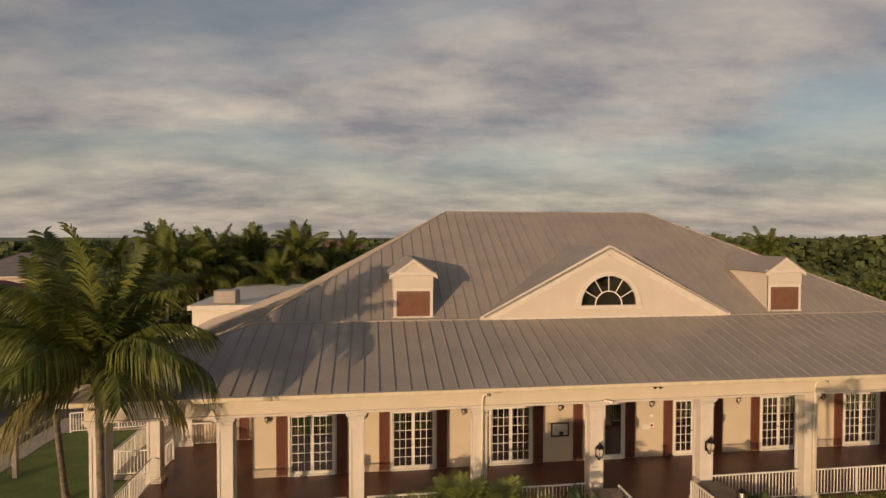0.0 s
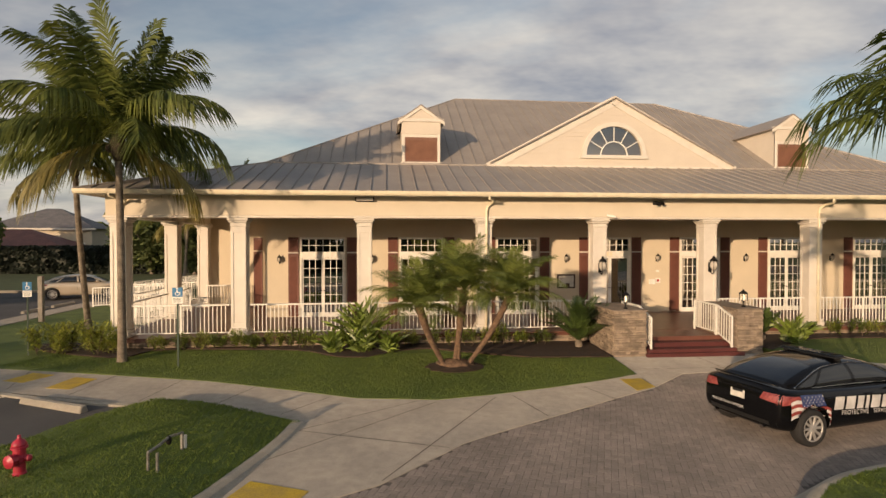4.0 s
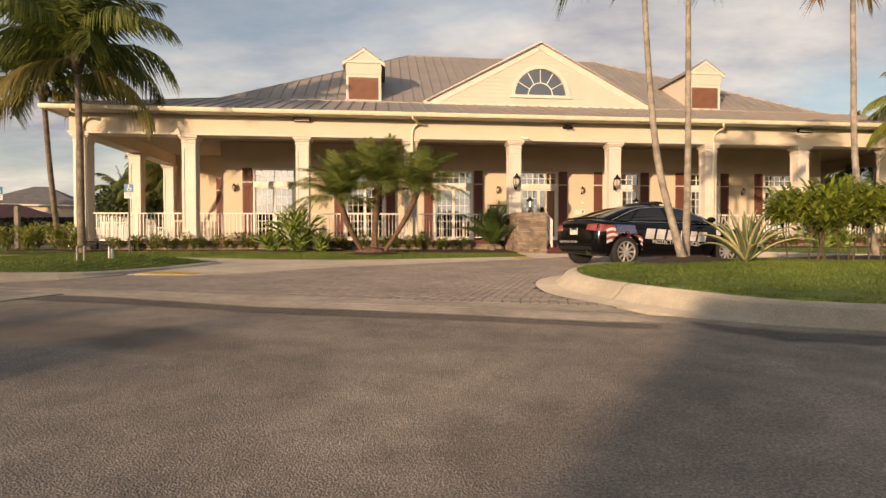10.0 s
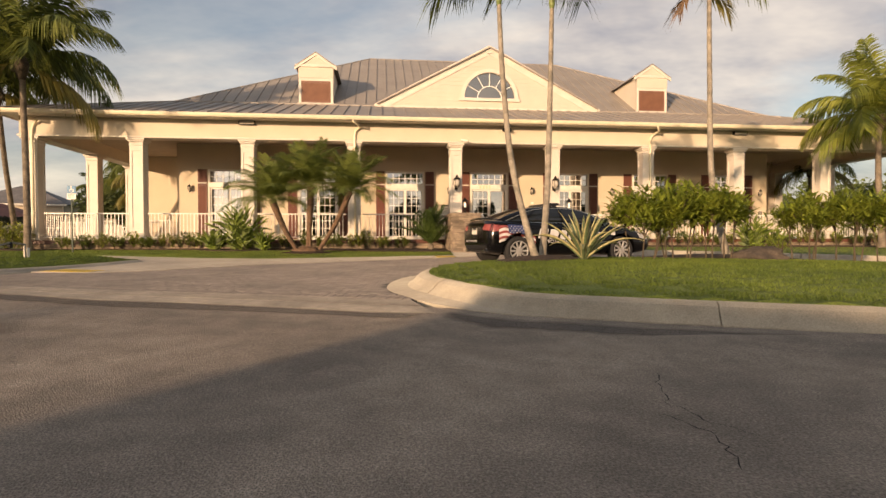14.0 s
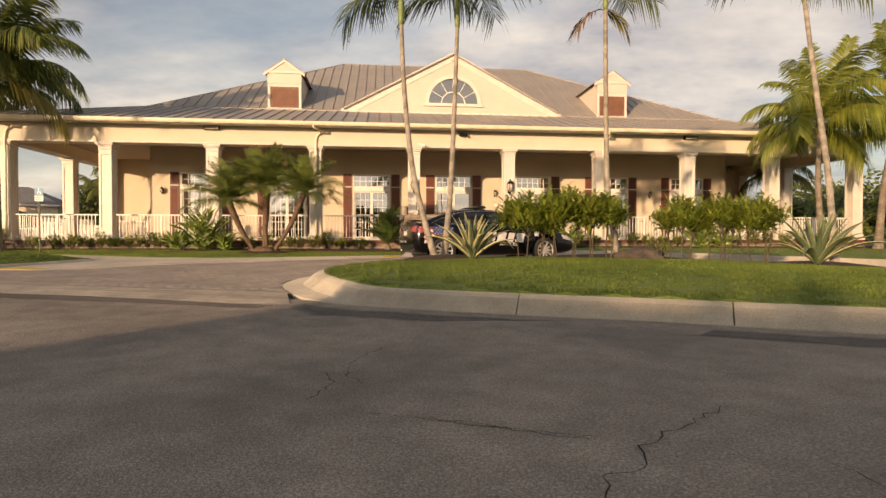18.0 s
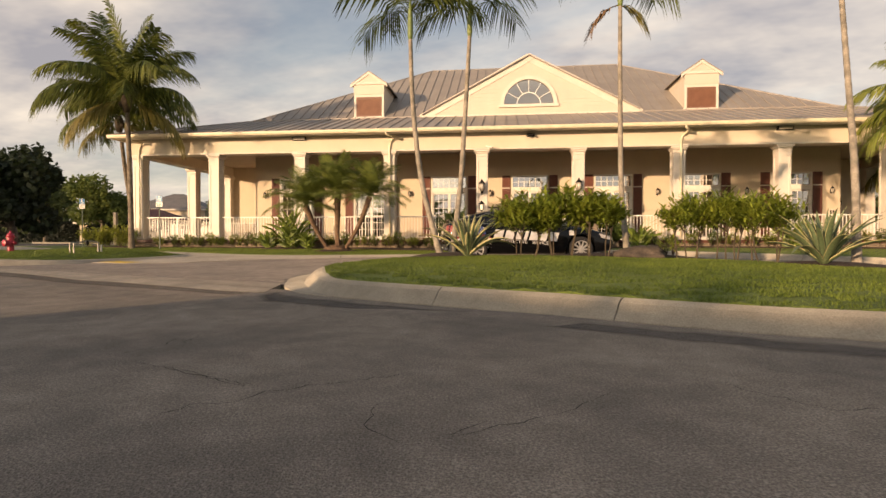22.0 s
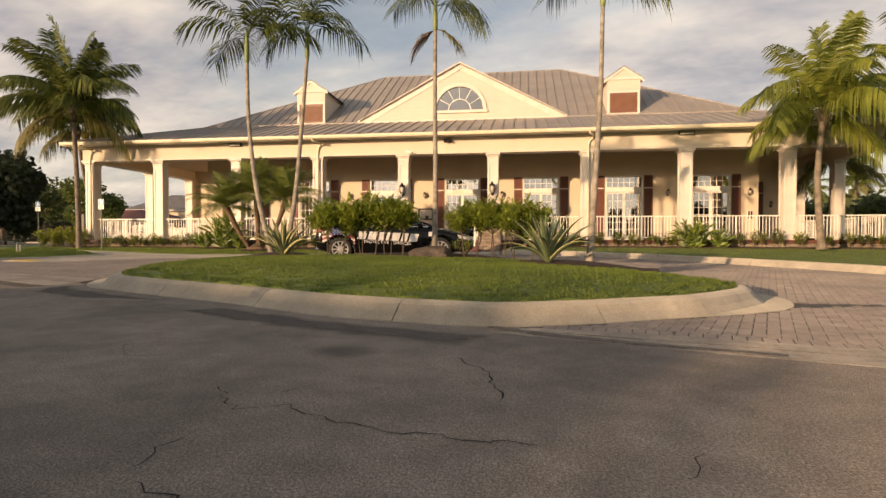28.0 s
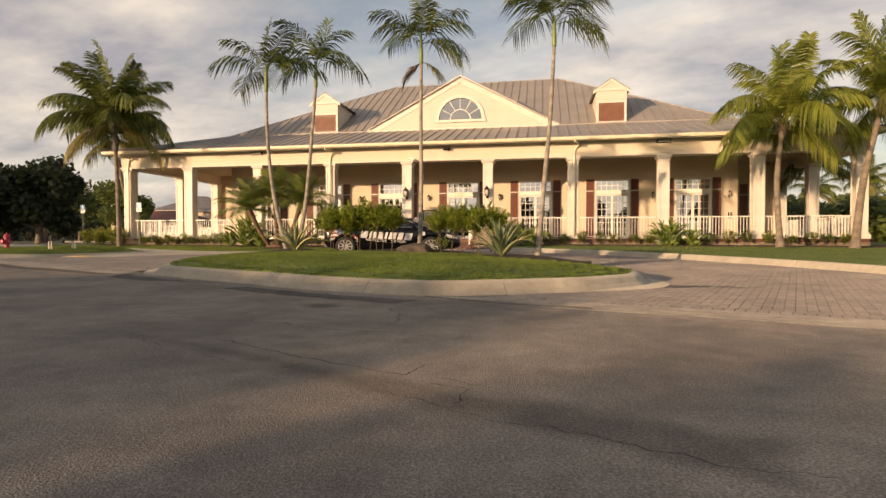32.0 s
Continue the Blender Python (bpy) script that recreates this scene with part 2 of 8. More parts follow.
SEAM = material("roof_seam_metal", (0.335, 0.297, 0.258), (0.29, 0.257, 0.224), 2, 20, 0.55, 0.12, bump=0.03, grain=0.06)
GUTTER = material("cream_gutter", (0.76, 0.68, 0.50), (0.66, 0.58, 0.42), 3, 40, 0.4, bump=0.03, grain=0.06)
PORCH_RED = material("red_brown_porch_floor", (0.15, 0.062, 0.042), (0.11, 0.046, 0.033), 1.4, 50, 0.42, bump=0.08, grain=0.15)
STEP_RED = material("dark_red_step_paint", (0.10, 0.028, 0.024), (0.08, 0.022, 0.02), 3, 60, 0.5, bump=0.08, grain=0.15)
STONE = material("stacked_ledge_stone", (0.30, 0.235, 0.17), (0.20, 0.155, 0.115), 5, 45, 0.85, bump=0.5, grain=0.25, per=0.34)
MORTAR = material("dark_mortar", (0.13, 0.10, 0.075), None, 6, 60, 0.95, bump=0.3)
ASPHALT = material("worn_asphalt", (0.242, 0.206, 0.171), (0.152, 0.131, 0.111), 0.6, 75, 0.85, bump=0.5, grain=0.42, mid=0.16, speck=0.42, deep=0.03, dull=1.0)
ASPHALT_LOT = material("car_park_asphalt", (0.10, 0.094, 0.088), (0.07, 0.066, 0.063), 0.5, 110, 0.88, bump=0.5, grain=0.4)
PATCH = material("dark_sealed_asphalt", (0.105, 0.092, 0.084), (0.155, 0.135, 0.118), 1.4, 75, 0.75, dull=1.0, bump=0.7, grain=0.5, mid=0.2, speck=0.4, deep=0.03)
CRACK = material("asphalt_crack", (0.012, 0.011, 0.011), None, 5, 60, 1.0, bump=0)
CONCRETE = material("weathered_concrete", (0.36, 0.32, 0.265), (0.29, 0.26, 0.218), 0.9, 80, 0.85, bump=0.3, mid=0.1, grain=0.2, per=0.06, dull=0.8)
BAND = material("concrete_band", (0.31, 0.272, 0.225), (0.2, 0.177, 0.15), 1.6, 80, 0.85, bump=0.3, mid=0.16, grain=0.25, per=0.05, dull=0.8)
KERB = material("kerb_concrete", (0.385, 0.345, 0.275), (0.30, 0.268, 0.215), 1.2, 70, 0.85, bump=0.25, mid=0.07, grain=0.2, per=0.03, dull=0.8)
PAVER = material("clay_paver", (0.24, 0.205, 0.178), (0.178, 0.153, 0.134), 0.9, 70, 0.85, bump=0.4, mid=0.1, grain=0.25, per=0.11, dull=0.8)
JOINT = material("paver_joint_sand", (0.115, 0.10, 0.086), None, 8, 80, 0.95, bump=0.3)
YELLOW = material("worn_yellow_paint", (0.60, 0.40, 0.03), (0.45, 0.31, 0.06), 3, 60, 0.8, bump=0.2, grain=0.25)
LAWN = material("lawn_soil_and_grass", (0.13, 0.17, 0.03), (0.09, 0.125, 0.022), 1.3, 45, 0.9, bump=0.6, grain=0.4)
BLADE = material("grass_blades", (0.172, 0.224, 0.034), (0.105, 0.15, 0.025), 0.8, 30, 0.6, bump=0, grain=0.2, per=0.3, leafy=0.35)
FIELD = material("far_grass", (0.07, 0.095, 0.026), (0.05, 0.07, 0.02), 0.05, 2, 0.95, bump=0.2)
MULCH = material("dark_mulch", (0.058, 0.034, 0.022), (0.03, 0.019, 0.013), 9, 45, 0.95, bump=1.0, grain=0.5)
DIMGLASS = glass_material("attic_window_glass", (0.32, 0.29, 0.26), 0.24)
GLASS = glass_material("window_glass", (0.30, 0.31, 0.30), 0.42)
IRON = material("black_lantern_iron", (0.02, 0.018, 0.016), None, 8, 60, 0.45, 0.6, bump=0.08)
LAMPGLASS = material("lantern_glass", (0.55, 0.5, 0.42), (0.42, 0.38, 0.32), 6, 60, 0.15, bump=0.02, grain=0.1)
BULB = lit_material("lit_bulb", (1.0, 0.85, 0.6), 0.7)
# dark tone that puts the indoor gloom into the room surfaces
DARKROOM = material("unlit_room_shade", (0.11, 0.095, 0.075), (0.08, 0.07, 0.056), 1, 20, 0.9, bump=0.05)


# ---- building helpers ----
def part(name, bm, mat, parent=None, label="", smooth=False, **tags):
    """Links a bmesh as one mesh object under a thing or a part."""
    me = bpy.data.meshes.new(name)
    bm.to_mesh(me)
    bm.free()
    me.materials.append(mat)
    if smooth:
        for p in me.polygons:
            p.use_smooth = True
    ob = new(name, me)
    ob.parent = parent
    return tagged(ob, label, **tags)


def share(name, me, parent, m=None, label=""):
    ob = new(name, me)
    ob.parent = parent
    if m is not None:
        ob.matrix_basis = m
    return tagged(ob, label)


def thing(name, at=(0, 0, 0), turn_z=0.0, **tags):
    ob = new(name)
    ob.empty_display_size = 0.2
    ob.matrix_basis = pose(*at, 0, 0, turn_z)
    return tagged(ob, **tags)


def box(bm, x0, x1, y0, y1, z0, z1, bevel=0.0):
    m = Matrix.LocRotScale(((x0 + x1) / 2, (y0 + y1) / 2, (z0 + z1) / 2), None, (abs(x1 - x0), abs(y1 - y0), abs(z1 - z0)))
    made = bmesh.ops.create_cube(bm, size=1, matrix=m)
    if bevel:
        edges = list({e for v in made["verts"] for e in v.link_edges})
        bmesh.ops.bevel(bm, geom=edges, offset=bevel, segments=1, affect="EDGES")
    return bm


def boxes(*rows, bevel=0.0):
    bm = bmesh.new()
    for r in rows:
        box(bm, *r, bevel=bevel)
    return bm


def tube(bm, pts, radii, n=8, cap=True):
    """A tapering round bar along points."""
    rings = []
    pts = [Vector(p) for p in pts]
    for i, p in enumerate(pts):
        d = (pts[min(i + 1, len(pts) - 1)] - pts[max(i - 1, 0)]).normalized()
        a = d.orthogonal().normalized() if i == 0 else (side - d * side.dot(d)).normalized()
        side = a
        b = d.cross(a)
        r = radii[i] if isinstance(radii, (list, tuple)) else radii
        rings.append([bm.verts.new(p + (a * math.cos(k * math.tau / n) + b * math.sin(k * math.tau / n)) * r) for k in range(n)])
    for r0, r1 in zip(rings, rings[1:]):
        for k in range(n):
            bm.faces.new((r0[k], r0[(k + 1) % n], r1[(k + 1) % n], r1[k]))
    if cap:
        bm.faces.new(rings[0][::-1])
        bm.faces.new(rings[-1])
    return bm


def lathe(bm, profile, n=14, at=(0, 0, 0)):
    """A turned shape from (radius, height) pairs."""
    rings = []
    for r, z in profile:
        rings.append([bm.verts.new((at[0] + r * math.cos(k * math.tau / n), at[1] + r * math.sin(k * math.tau / n), at[2] + z)) for k in range(n)])
    for r0, r1 in zip(rings, rings[1:]):
        for k in range(n):
            bm.faces.new((r0[k], r0[(k + 1) % n], r1[(k + 1) % n], r1[k]))
    bm.faces.new(rings[0][::-1])
    bm.faces.new(rings[-1])
    return bm


def plate(bm, pts, thick):
    """A flat polygon given a thickness along its normal's back."""
    vs = [bm.verts.new(p) for p in pts]
    f = bm.faces.new(vs)
    f.normal_update()
    off = f.normal * -thick
    lo = [bm.verts.new(v.co + off) for v in vs]
    bm.faces.new(lo[::-1])
    for i in range(len(vs)):
        j = (i + 1) % len(vs)
        bm.faces.new((vs[j], vs[i], lo[i], lo[j]))
    return bm


def smooth_line(pts, closed=False, step=0.25):
    """A rounded line through points (Catmull-Rom)."""
    out, n = [], len(pts)
    for i in range(n if closed else n - 1):
        p = [Vector(pts[(i + k) % n] if closed else pts[min(max(i + k, 0), n - 1)]) for k in (-1, 0, 1, 2)]
        m = max(1, int((p[2] - p[1]).length / step))
        for k in range(m):
            t = k / m
            out.append(0.5 * (2 * p[1] + (p[2] - p[0]) * t + (2 * p[0] - 5 * p[1] + 4 * p[2] - p[3]) * t * t + (3 * p[1] - p[0] - 3 * p[2] + p[3]) * t ** 3))
    if not closed:
        out.append(Vector(pts[-1]))
    return out


def G(x, y):
    """The height of the ground: the street lies low and the land climbs gently to the house."""
    return min(max(0.03 + 0.021 * y - 0.003 * x, 0.0), 0.42)


def inside(poly, x, y):
    hit, j = False, len(poly) - 1
    for i in range(len(poly)):
        xi, yi, xj, yj = poly[i][0], poly[i][1], poly[j][0], poly[j][1]
        if (yi > y) != (yj > y) and x < (xj - xi) * (y - yi) / (yj - yi) + xi:
            hit = not hit
        j = i
    return hit


def area(name, outline, height, mat, step=1.0, skirt=0.08, **tags):
    """A sheet of ground inside an outline, following height(x, y), with a rim that goes down into the earth."""
    from mathutils.geometry import delaunay_2d_cdt
    ring = []
    for a, b in zip(outline, list(outline[1:]) + [outline[0]]):
        a, b = Vector(a[:2]), Vector(b[:2])
        m = max(1, int((b - a).length / step))
        ring += [a.lerp(b, k / m) for k in range(m)]
    pts = list(ring)
    xs, ys = [p.x for p in ring], [p.y for p in ring]
    x = min(xs) + step / 2
    while x < max(xs):
        y = min(ys) + step / 2
        while y < max(ys):
            if inside(ring, x, y):
                pts.append(Vector((x, y)))
            y += step
        x += step
    vs, _, fs, *_ = delaunay_2d_cdt(pts, [], [list(range(len(ring)))], 1, 1e-5)
    bm = bmesh.new()
    made = [bm.verts.new((v.x, v.y, height(v.x, v.y))) for v in vs]
    for f in fs:
        bm.faces.new([made[i] for i in f])
    bmesh.ops.recalc_face_normals(bm, faces=bm.faces)
    if sum(f.normal.z for f in bm.faces) < 0:
        bmesh.ops.reverse_faces(bm, faces=bm.faces)
    border = [e for e in bm.edges if e.is_boundary]
    for e in border:
        e.smooth = False
    rim = bmesh.ops.extrude_edge_only(bm, edges=border)
    for v in rim["geom"]:
        if isinstance(v, bmesh.types.BMVert):
            v.co.z -= skirt
    return part(name, bm, mat, smooth=True, kind="structure", **tags)


# ---- ground ----
U, N = Vector((0.922, -0.387)), Vector((0.387, 0.922))      # along the street, and from it towards the house


def street(s, d):
    """A place s metres along the street and d metres towards the house from its edge."""
    p = Vector((0, 3.93)) + U * s + N * d
    return (p.x, p.y)


steps = [-2500, -900, -350, -150, -80, -50, -30, -20, -12, -8, -5, -2, 0, 2, 4, 6, 8, 10, 12, 14, 17, 21, 26, 33, 45, 70, 120, 250, 600, 1500, 3000]
bm = bmesh.new()
rows = [[bm.verts.new((x, y, G(x, y) - 0.05)) for x in steps] for y in steps]
for r0, r1 in zip(rows, rows[1:]):
    for i in range(len(steps) - 1):
        bm.faces.new((r0[i], r0[i + 1], r1[i + 1], r1[i]))
part("ground", bm, FIELD, kind="structure", label="flat green land that runs to the horizon")

area("road", [street(-70, -11.5), street(70, -11.5), street(70, 0.0), street(-70, 0.0)], lambda x, y: G(x, y), ASPHALT, 1.6, label="worn grey asphalt street with cracks and dark patches", category="road")

ISLAND_FOOT = smooth_line([(4.66, 2.77), (4.54, 3.09), (4.44, 3.74), (4.56, 4.66), (4.85, 5.45), (5.29, 5.96), (5.9, 6.27), (7.0, 6.75), (9.0, 7.05), (11.0, 6.6), (12.8, 5.4), (14.2, 3.8), (15.1, 2.3), (15.45, 1.4), (15.15, 0.45), (14.5, -0.11), (13.55, -0.62), (12.9, -1.0), (12.04, -1.34), (11.37, -1.28), (10.2, -0.92), (9.5, -0.55), (8.6, -0.05), (7.5, 0.4), (6.4, 0.9), (5.5, 1.35), (5.0, 1.95), (4.78, 2.4)], True, 0.22)
LEFT_FOOT = smooth_line([(-9.5, 7.75), (-6.0, 6.25), (-3.89, 5.38), (-3.43, 5.46), (-2.84, 5.75), (-2.33, 6.16), (-2.01, 6.77), (-1.64, 7.88), (-1.36, 8.81), (-1.20, 9.70)], False, 0.25)
RIGHT_FOOT = smooth_line([(11.4, 12.9), (13.0, 12.3), (14.4, 11.3), (15.9, 10.0), (17.4, 8.2), (18.8, 6.2), (19.9, 4.1), (20.8, 1.8), (21.8, -1.0), (23.0, -3.4), (25.5, -5.6), (31, -8.5)], False, 0.3)
BAND_TOP = [(-3.89, 5.36), (-3.14, 5.11), (-2.41, 4.84), (-1.55, 4.56), (-0.5, 4.24), (1.06, 3.64), (2.11, 3.29), (3.0, 3.0), (3.65, 2.82), (4.7, 2.45)]
BAND_FOOT = [(-4.3, 5.0), (-3.2, 4.72), (-2.4, 4.42), (-1.6, 4.10), (-0.33, 3.55), (1.09, 2.81), (2.03, 2.52), (3.2, 2.10), (4.0, 1.73), (4.9, 1.45)]
BAND_TOP_R = [(12.2, -1.36), (13.35, -1.58), (14.24, -1.87), (15.23, -2.2), (18, -3.3), (23.5, -5.6)]
BAND_FOOT_R = [(11.9, -1.62), (13.25, -2.14), (14.02, -2.43), (14.94, -2.72), (17.8, -3.85), (23.2, -6.15)]
WALK_EDGE = [(-0.91, 6.59), (-0.49, 6.74), (0.15, 7.08), (0.68, 7.58), (1.56, 8.46), (2.33, 8.95), (3.65, 9.71), (5.41, 10.75), (6.4, 11.3)]
DRIVE = BAND_TOP[1:0:-1] + [(-3.43, 5.46), (-2.84, 5.75), (-2.33, 6.16), (-1.98, 6.80)] + WALK_EDGE + [(7.7, 12.4), (11.3, 12.8), (13.0, 12.3), (14.4, 11.3), (15.9, 10.0), (17.4, 8.2), (18.8, 6.2), (19.9, 4.1), (20.8, 1.8), (21.8, -1.0), (23.0, -3.4)] + BAND_TOP_R[::-1] + BAND_TOP[:1:-1]
area("driveway", DRIVE, lambda x, y: G(x, y) + 0.0035, JOINT, 0.9, label="curved brick-paved driveway before the porch", category="driveway")


def strip(name, line, width, height, mat, parent=None, depth=0.1, **tags):
    """A flat ribbon of width to the left of a line, with thickness."""
    bm = bmesh.new()
    prev = None
    for i, p in enumerate(line):
        d = (Vector(line[min(i + 1, len(line) - 1)]) - Vector(line[max(i - 1, 0)])).normalized()
        q = Vector(p) + Vector((-d.y, d.x)) * width
        a, b = height(p[0], p[1]), height(q.x, q.y)
        ring = [bm.verts.new(c) for c in ((p[0], p[1], a - depth), (p[0], p[1], a), (q.x, q.y, b), (q.x, q.y, b - depth))]
        if prev:
            for k in range(3):
                bm.faces.new((prev[k], ring[k], ring[k + 1], prev[k + 1]))
        else:
            bm.faces.new(ring)
        prev = ring
    bm.faces.new(prev[::-1])
    bmesh.ops.recalc_face_normals(bm, faces=bm.faces)
    return part(name, bm, mat, parent, **tags)


def cut(line, length):
    """A line cut into runs of about that length."""
    runs, run, far = [], [line[0]], 0.0
    for a, b in zip(line, line[1:]):
        far += (Vector(b) - Vector(a)).length
        run.append(b)
        if far >= length:
            runs.append(run)
            run, far = [b], 0.0
    if len(run) > 1:
        runs.append(run)
    return runs


for top, foot in ((BAND_TOP, BAND_FOOT), (BAND_TOP_R, BAND_FOOT_R)):
    mid_ = [tuple(Vector(a).lerp(Vector(b), 0.5)) for a, b in zip(top, foot)]
    for one, two, lift_ in ((top, mid_, 0.0075), (mid_, foot, 0.0045)):
        n = len(one)
        for k0 in range(0, n - 1, 3):
            k1 = min(k0 + 3, n - 1)
            area("gutter_band", [tuple(p) for p in one[k0:k1 + 1]] + [tuple(p) for p in two[k0:k1 + 1]][::-1], lambda x, y, l=lift_: G(x, y) + l, BAND, 0.5, 0.05, label="weathered concrete ribbon between street and pavers", category="kerb band")


def kerb(name, line, inward, rise, run, top, length, **tags):
    """A sloping kerb along its foot line, in cast lengths with open joints; inward: +1 when the grass is to the left."""
    owner = thing(name, kind="structure", **tags)
    for piece in cut(line, length):
        if len(piece) < 2:
            continue
        bm = bmesh.new()
        prev = None
        for i, p in enumerate(piece):
            d = (Vector(piece[min(i + 1, len(piece) - 1)]) - Vector(piece[max(i - 1, 0)])).normalized()
            nrm = Vector((-d.y, d.x)) * inward
            p = Vector(p) + d * (0.006 if i == 0 else -0.006 if i == len(piece) - 1 else 0)
            g = G(p.x, p.y)
            w, up_ = run(p.x, p.y), rise(p.x, p.y)
            pan = max(0.0, w - 0.22)
            c = w - pan
            prof = [(0, -0.12), (0, 0.012), (pan + 0.01, 0.022 + 0.03 * pan), (pan + c * 0.4, up_ * 0.45), (pan + c * 0.72, up_ * 0.86), (w, up_), (w + top * 0.5, up_ + 0.012), (w + top, up_ + 0.008), (w + top, -0.12)]
            ring = [bm.verts.new((p.x + nrm.x * a, p.y + nrm.y * a, g + b)) for a, b in prof]
            if prev:
                for k in range(len(prof) - 1):
                    bm.faces.new((prev[k], ring[k], ring[k + 1], prev[k + 1]))
            else:
                bm.faces.new(ring)
            prev = ring
        bm.faces.new(prev[::-1])
        bmesh.ops.recalc_face_normals(bm, faces=bm.faces)
        part("kerb_length", bm, KERB, owner, smooth=False)
    return owner


def island_run(x, y):
    """How far the kerb leans back: little along the street, flat and wide at both ends."""
    return 0.20 + 0.30 * min(1, max(0, (6.0 - x) / 1.0, (x - 13.9) / 1.0))


kerb("island_kerb", ISLAND_FOOT + [ISLAND_FOOT[0]], -1, lambda x, y: 0.185, island_run, 0.11, 1.9, label="sloping cream concrete kerb round the planted island", category="kerb")
kerb("verge_kerb", LEFT_FOOT, 1, lambda x, y: 0.135 - 0.08 * min(1, max(0, (x + 3.2) / 1.6)), lambda x, y: 0.14, 0.14, 2.4, label="cream concrete kerb round the hydrant lawn", category="kerb")
kerb("drive_kerb", RIGHT_FOOT, 1, lambda x, y: 0.15, lambda x, y: 0.12, 0.16, 2.6, label="low concrete kerb beside the driveway", category="kerb")


def inset(line, inward, w):
    out = []
    for i, p in enumerate(line):
        d = (Vector(line[(i + 1) % len(line)]) - Vector(line[i - 1])).normalized()
        out.append(Vector(p) + Vector((-d.y, d.x)) * inward * (w if isinstance(w, float) else w(*p)))
    return out


ISLAND_TOP = inset(ISLAND_FOOT, -1, lambda x, y: island_run(x, y) + 0.10)


def island_height(x, y):
    e = min((Vector((x, y)) - p).length for p in ISLAND_TOP[::2])
    return G(x, y) + 0.185 + 0.20 * (1 - math.exp(-e * 0.8))


area("island_lawn", ISLAND_TOP, island_height, LAWN, 0.45, label="mown green grass on a raised island", category="lawn")
LEFT_LAWN = [tuple(p) for p in inset(LEFT_FOOT, 1, 0.28)[1:-1]] + [(-1.32, 9.66), (-3.0, 10.62), (-4.44, 11.12), (-4.68, 10.87), (-5.35, 9.95), (-5.79, 8.86), (-7.4, 8.0), (-9.2, 8.1)]


LEFT_RIM = [p for p in smooth_line(LEFT_LAWN, True, 0.3)]


def left_height(x, y):
    e = min((Vector((x, y)) - p).length for p in LEFT_RIM)
    return G(x, y) + 0.115 - 0.07 * min(1, max(0, (x + 3.4) / 1.6)) + 0.17 * (1 - math.exp(-e * 1.1))


area("hydrant_lawn", LEFT_LAWN, left_height, LAWN, 0.5, label="green lawn corner with a hydrant", category="lawn")

WALK_SOUTH = [(-20, 17.9), (-13.0, 14.9), (-8.17, 12.23), (-4.89, 11.11), (-4.44, 11.14), (-3.0, 10.65), (-1.22, 9.72), (-1.38, 8.81), (-1.66, 7.88), (-1.98, 6.80)] + WALK_EDGE + [(7.7, 12.4), (11.3, 12.8)]
LAWN_EDGE = [(-20, 19.7), (-13.0, 16.4), (-9.55, 14.34), (-7.19, 13.68), (-3.97, 12.73), (-2.14, 11.93), (-0.36, 11.09), (1.33, 10.84), (2.53, 11.08), (4.05, 11.51), (5.45, 11.99), (6.52, 12.45)]
area("pavement", WALK_SOUTH + [(11.4, 14.6), (6.7, 14.6)] + LAWN_EDGE[::-1], lambda x, y: G(x, y) + 0.02, CONCRETE, 0.9, label="pale concrete walk with tooled joints", category="pavement")
area("front_lawn", LAWN_EDGE + [(6.7, 14.6), (6.7, 16.3), (-8.15, 16.3), (-8.15, 28.6), (-14.15, 28.6), (-14.15, 17.0)], lambda x, y: G(x, y) + 0.032, LAWN, 0.8, label="mown lawn before the porch", category="lawn")
RIGHT_TOP = [tuple(p) for p in inset(RIGHT_FOOT, 1, 0.27)[1:-1]]
area("side_lawn", RIGHT_TOP + [(40, -4), (40, 30), (27, 30), (26.5, 16.3), (11.5, 16.3), (11.45, 13.3)], lambda x, y: G(x, y) + 0.15, LAWN, 1.0, label="mown lawn beside the driveway", category="lawn")
area("car_park", [(-70, 40), (-20, 18.2), (-13.2, 15.2), (-8.3, 12.3), (-4.75, 11.05), (-5.4, 9.95), (-5.85, 8.85), (-7.4, 7.9), (-9.2, 8.0), (-30, 16), (-70, 30)], lambda x, y: G(x, y) - 0.012, ASPHALT_LOT, 1.4, label="dark asphalt car park", category="car park")
area("side_road", [(-80, 44), (-40, 27), (-20, 18.6), (-15.36, 16.9), (-15.36, 29.6), (-13.7, 29.8), (-13.3, 35.6), (-23.5, 35.7), (-80, 52)], lambda x, y: G(x, y) - 0.006, ASPHALT_LOT, 2.5, label="asphalt car park behind the lawn", category="car park")
area("side_walk", [(-15.22, 16.4), (-14.2, 16.0), (-14.18, 27.2), (-13.8, 27.25), (-13.8, 28.7), (-14.2, 29.4), (-15.22, 29.4)], lambda x, y: G(x, y) + 0.05, CONCRETE, 2.0, label="concrete walk beside the car park", category="pavement")
far_kerb = thing("far_kerb", kind="structure", label="pale concrete kerb at the back of the car park", category="kerb")
for k in range(7):
    strip("kerb_length", [(-34 + 3 * k, 38.7 - 0.86 * k if k < 3 else 36.0 - 0.06 * k), (-31.05 + 3 * k, 37.84 - 0.86 * k if k < 2 else 35.94 - 0.06 * k)], 0.3, lambda x, y: G(x, y) + 0.12, KERB, far_kerb, 0.2)

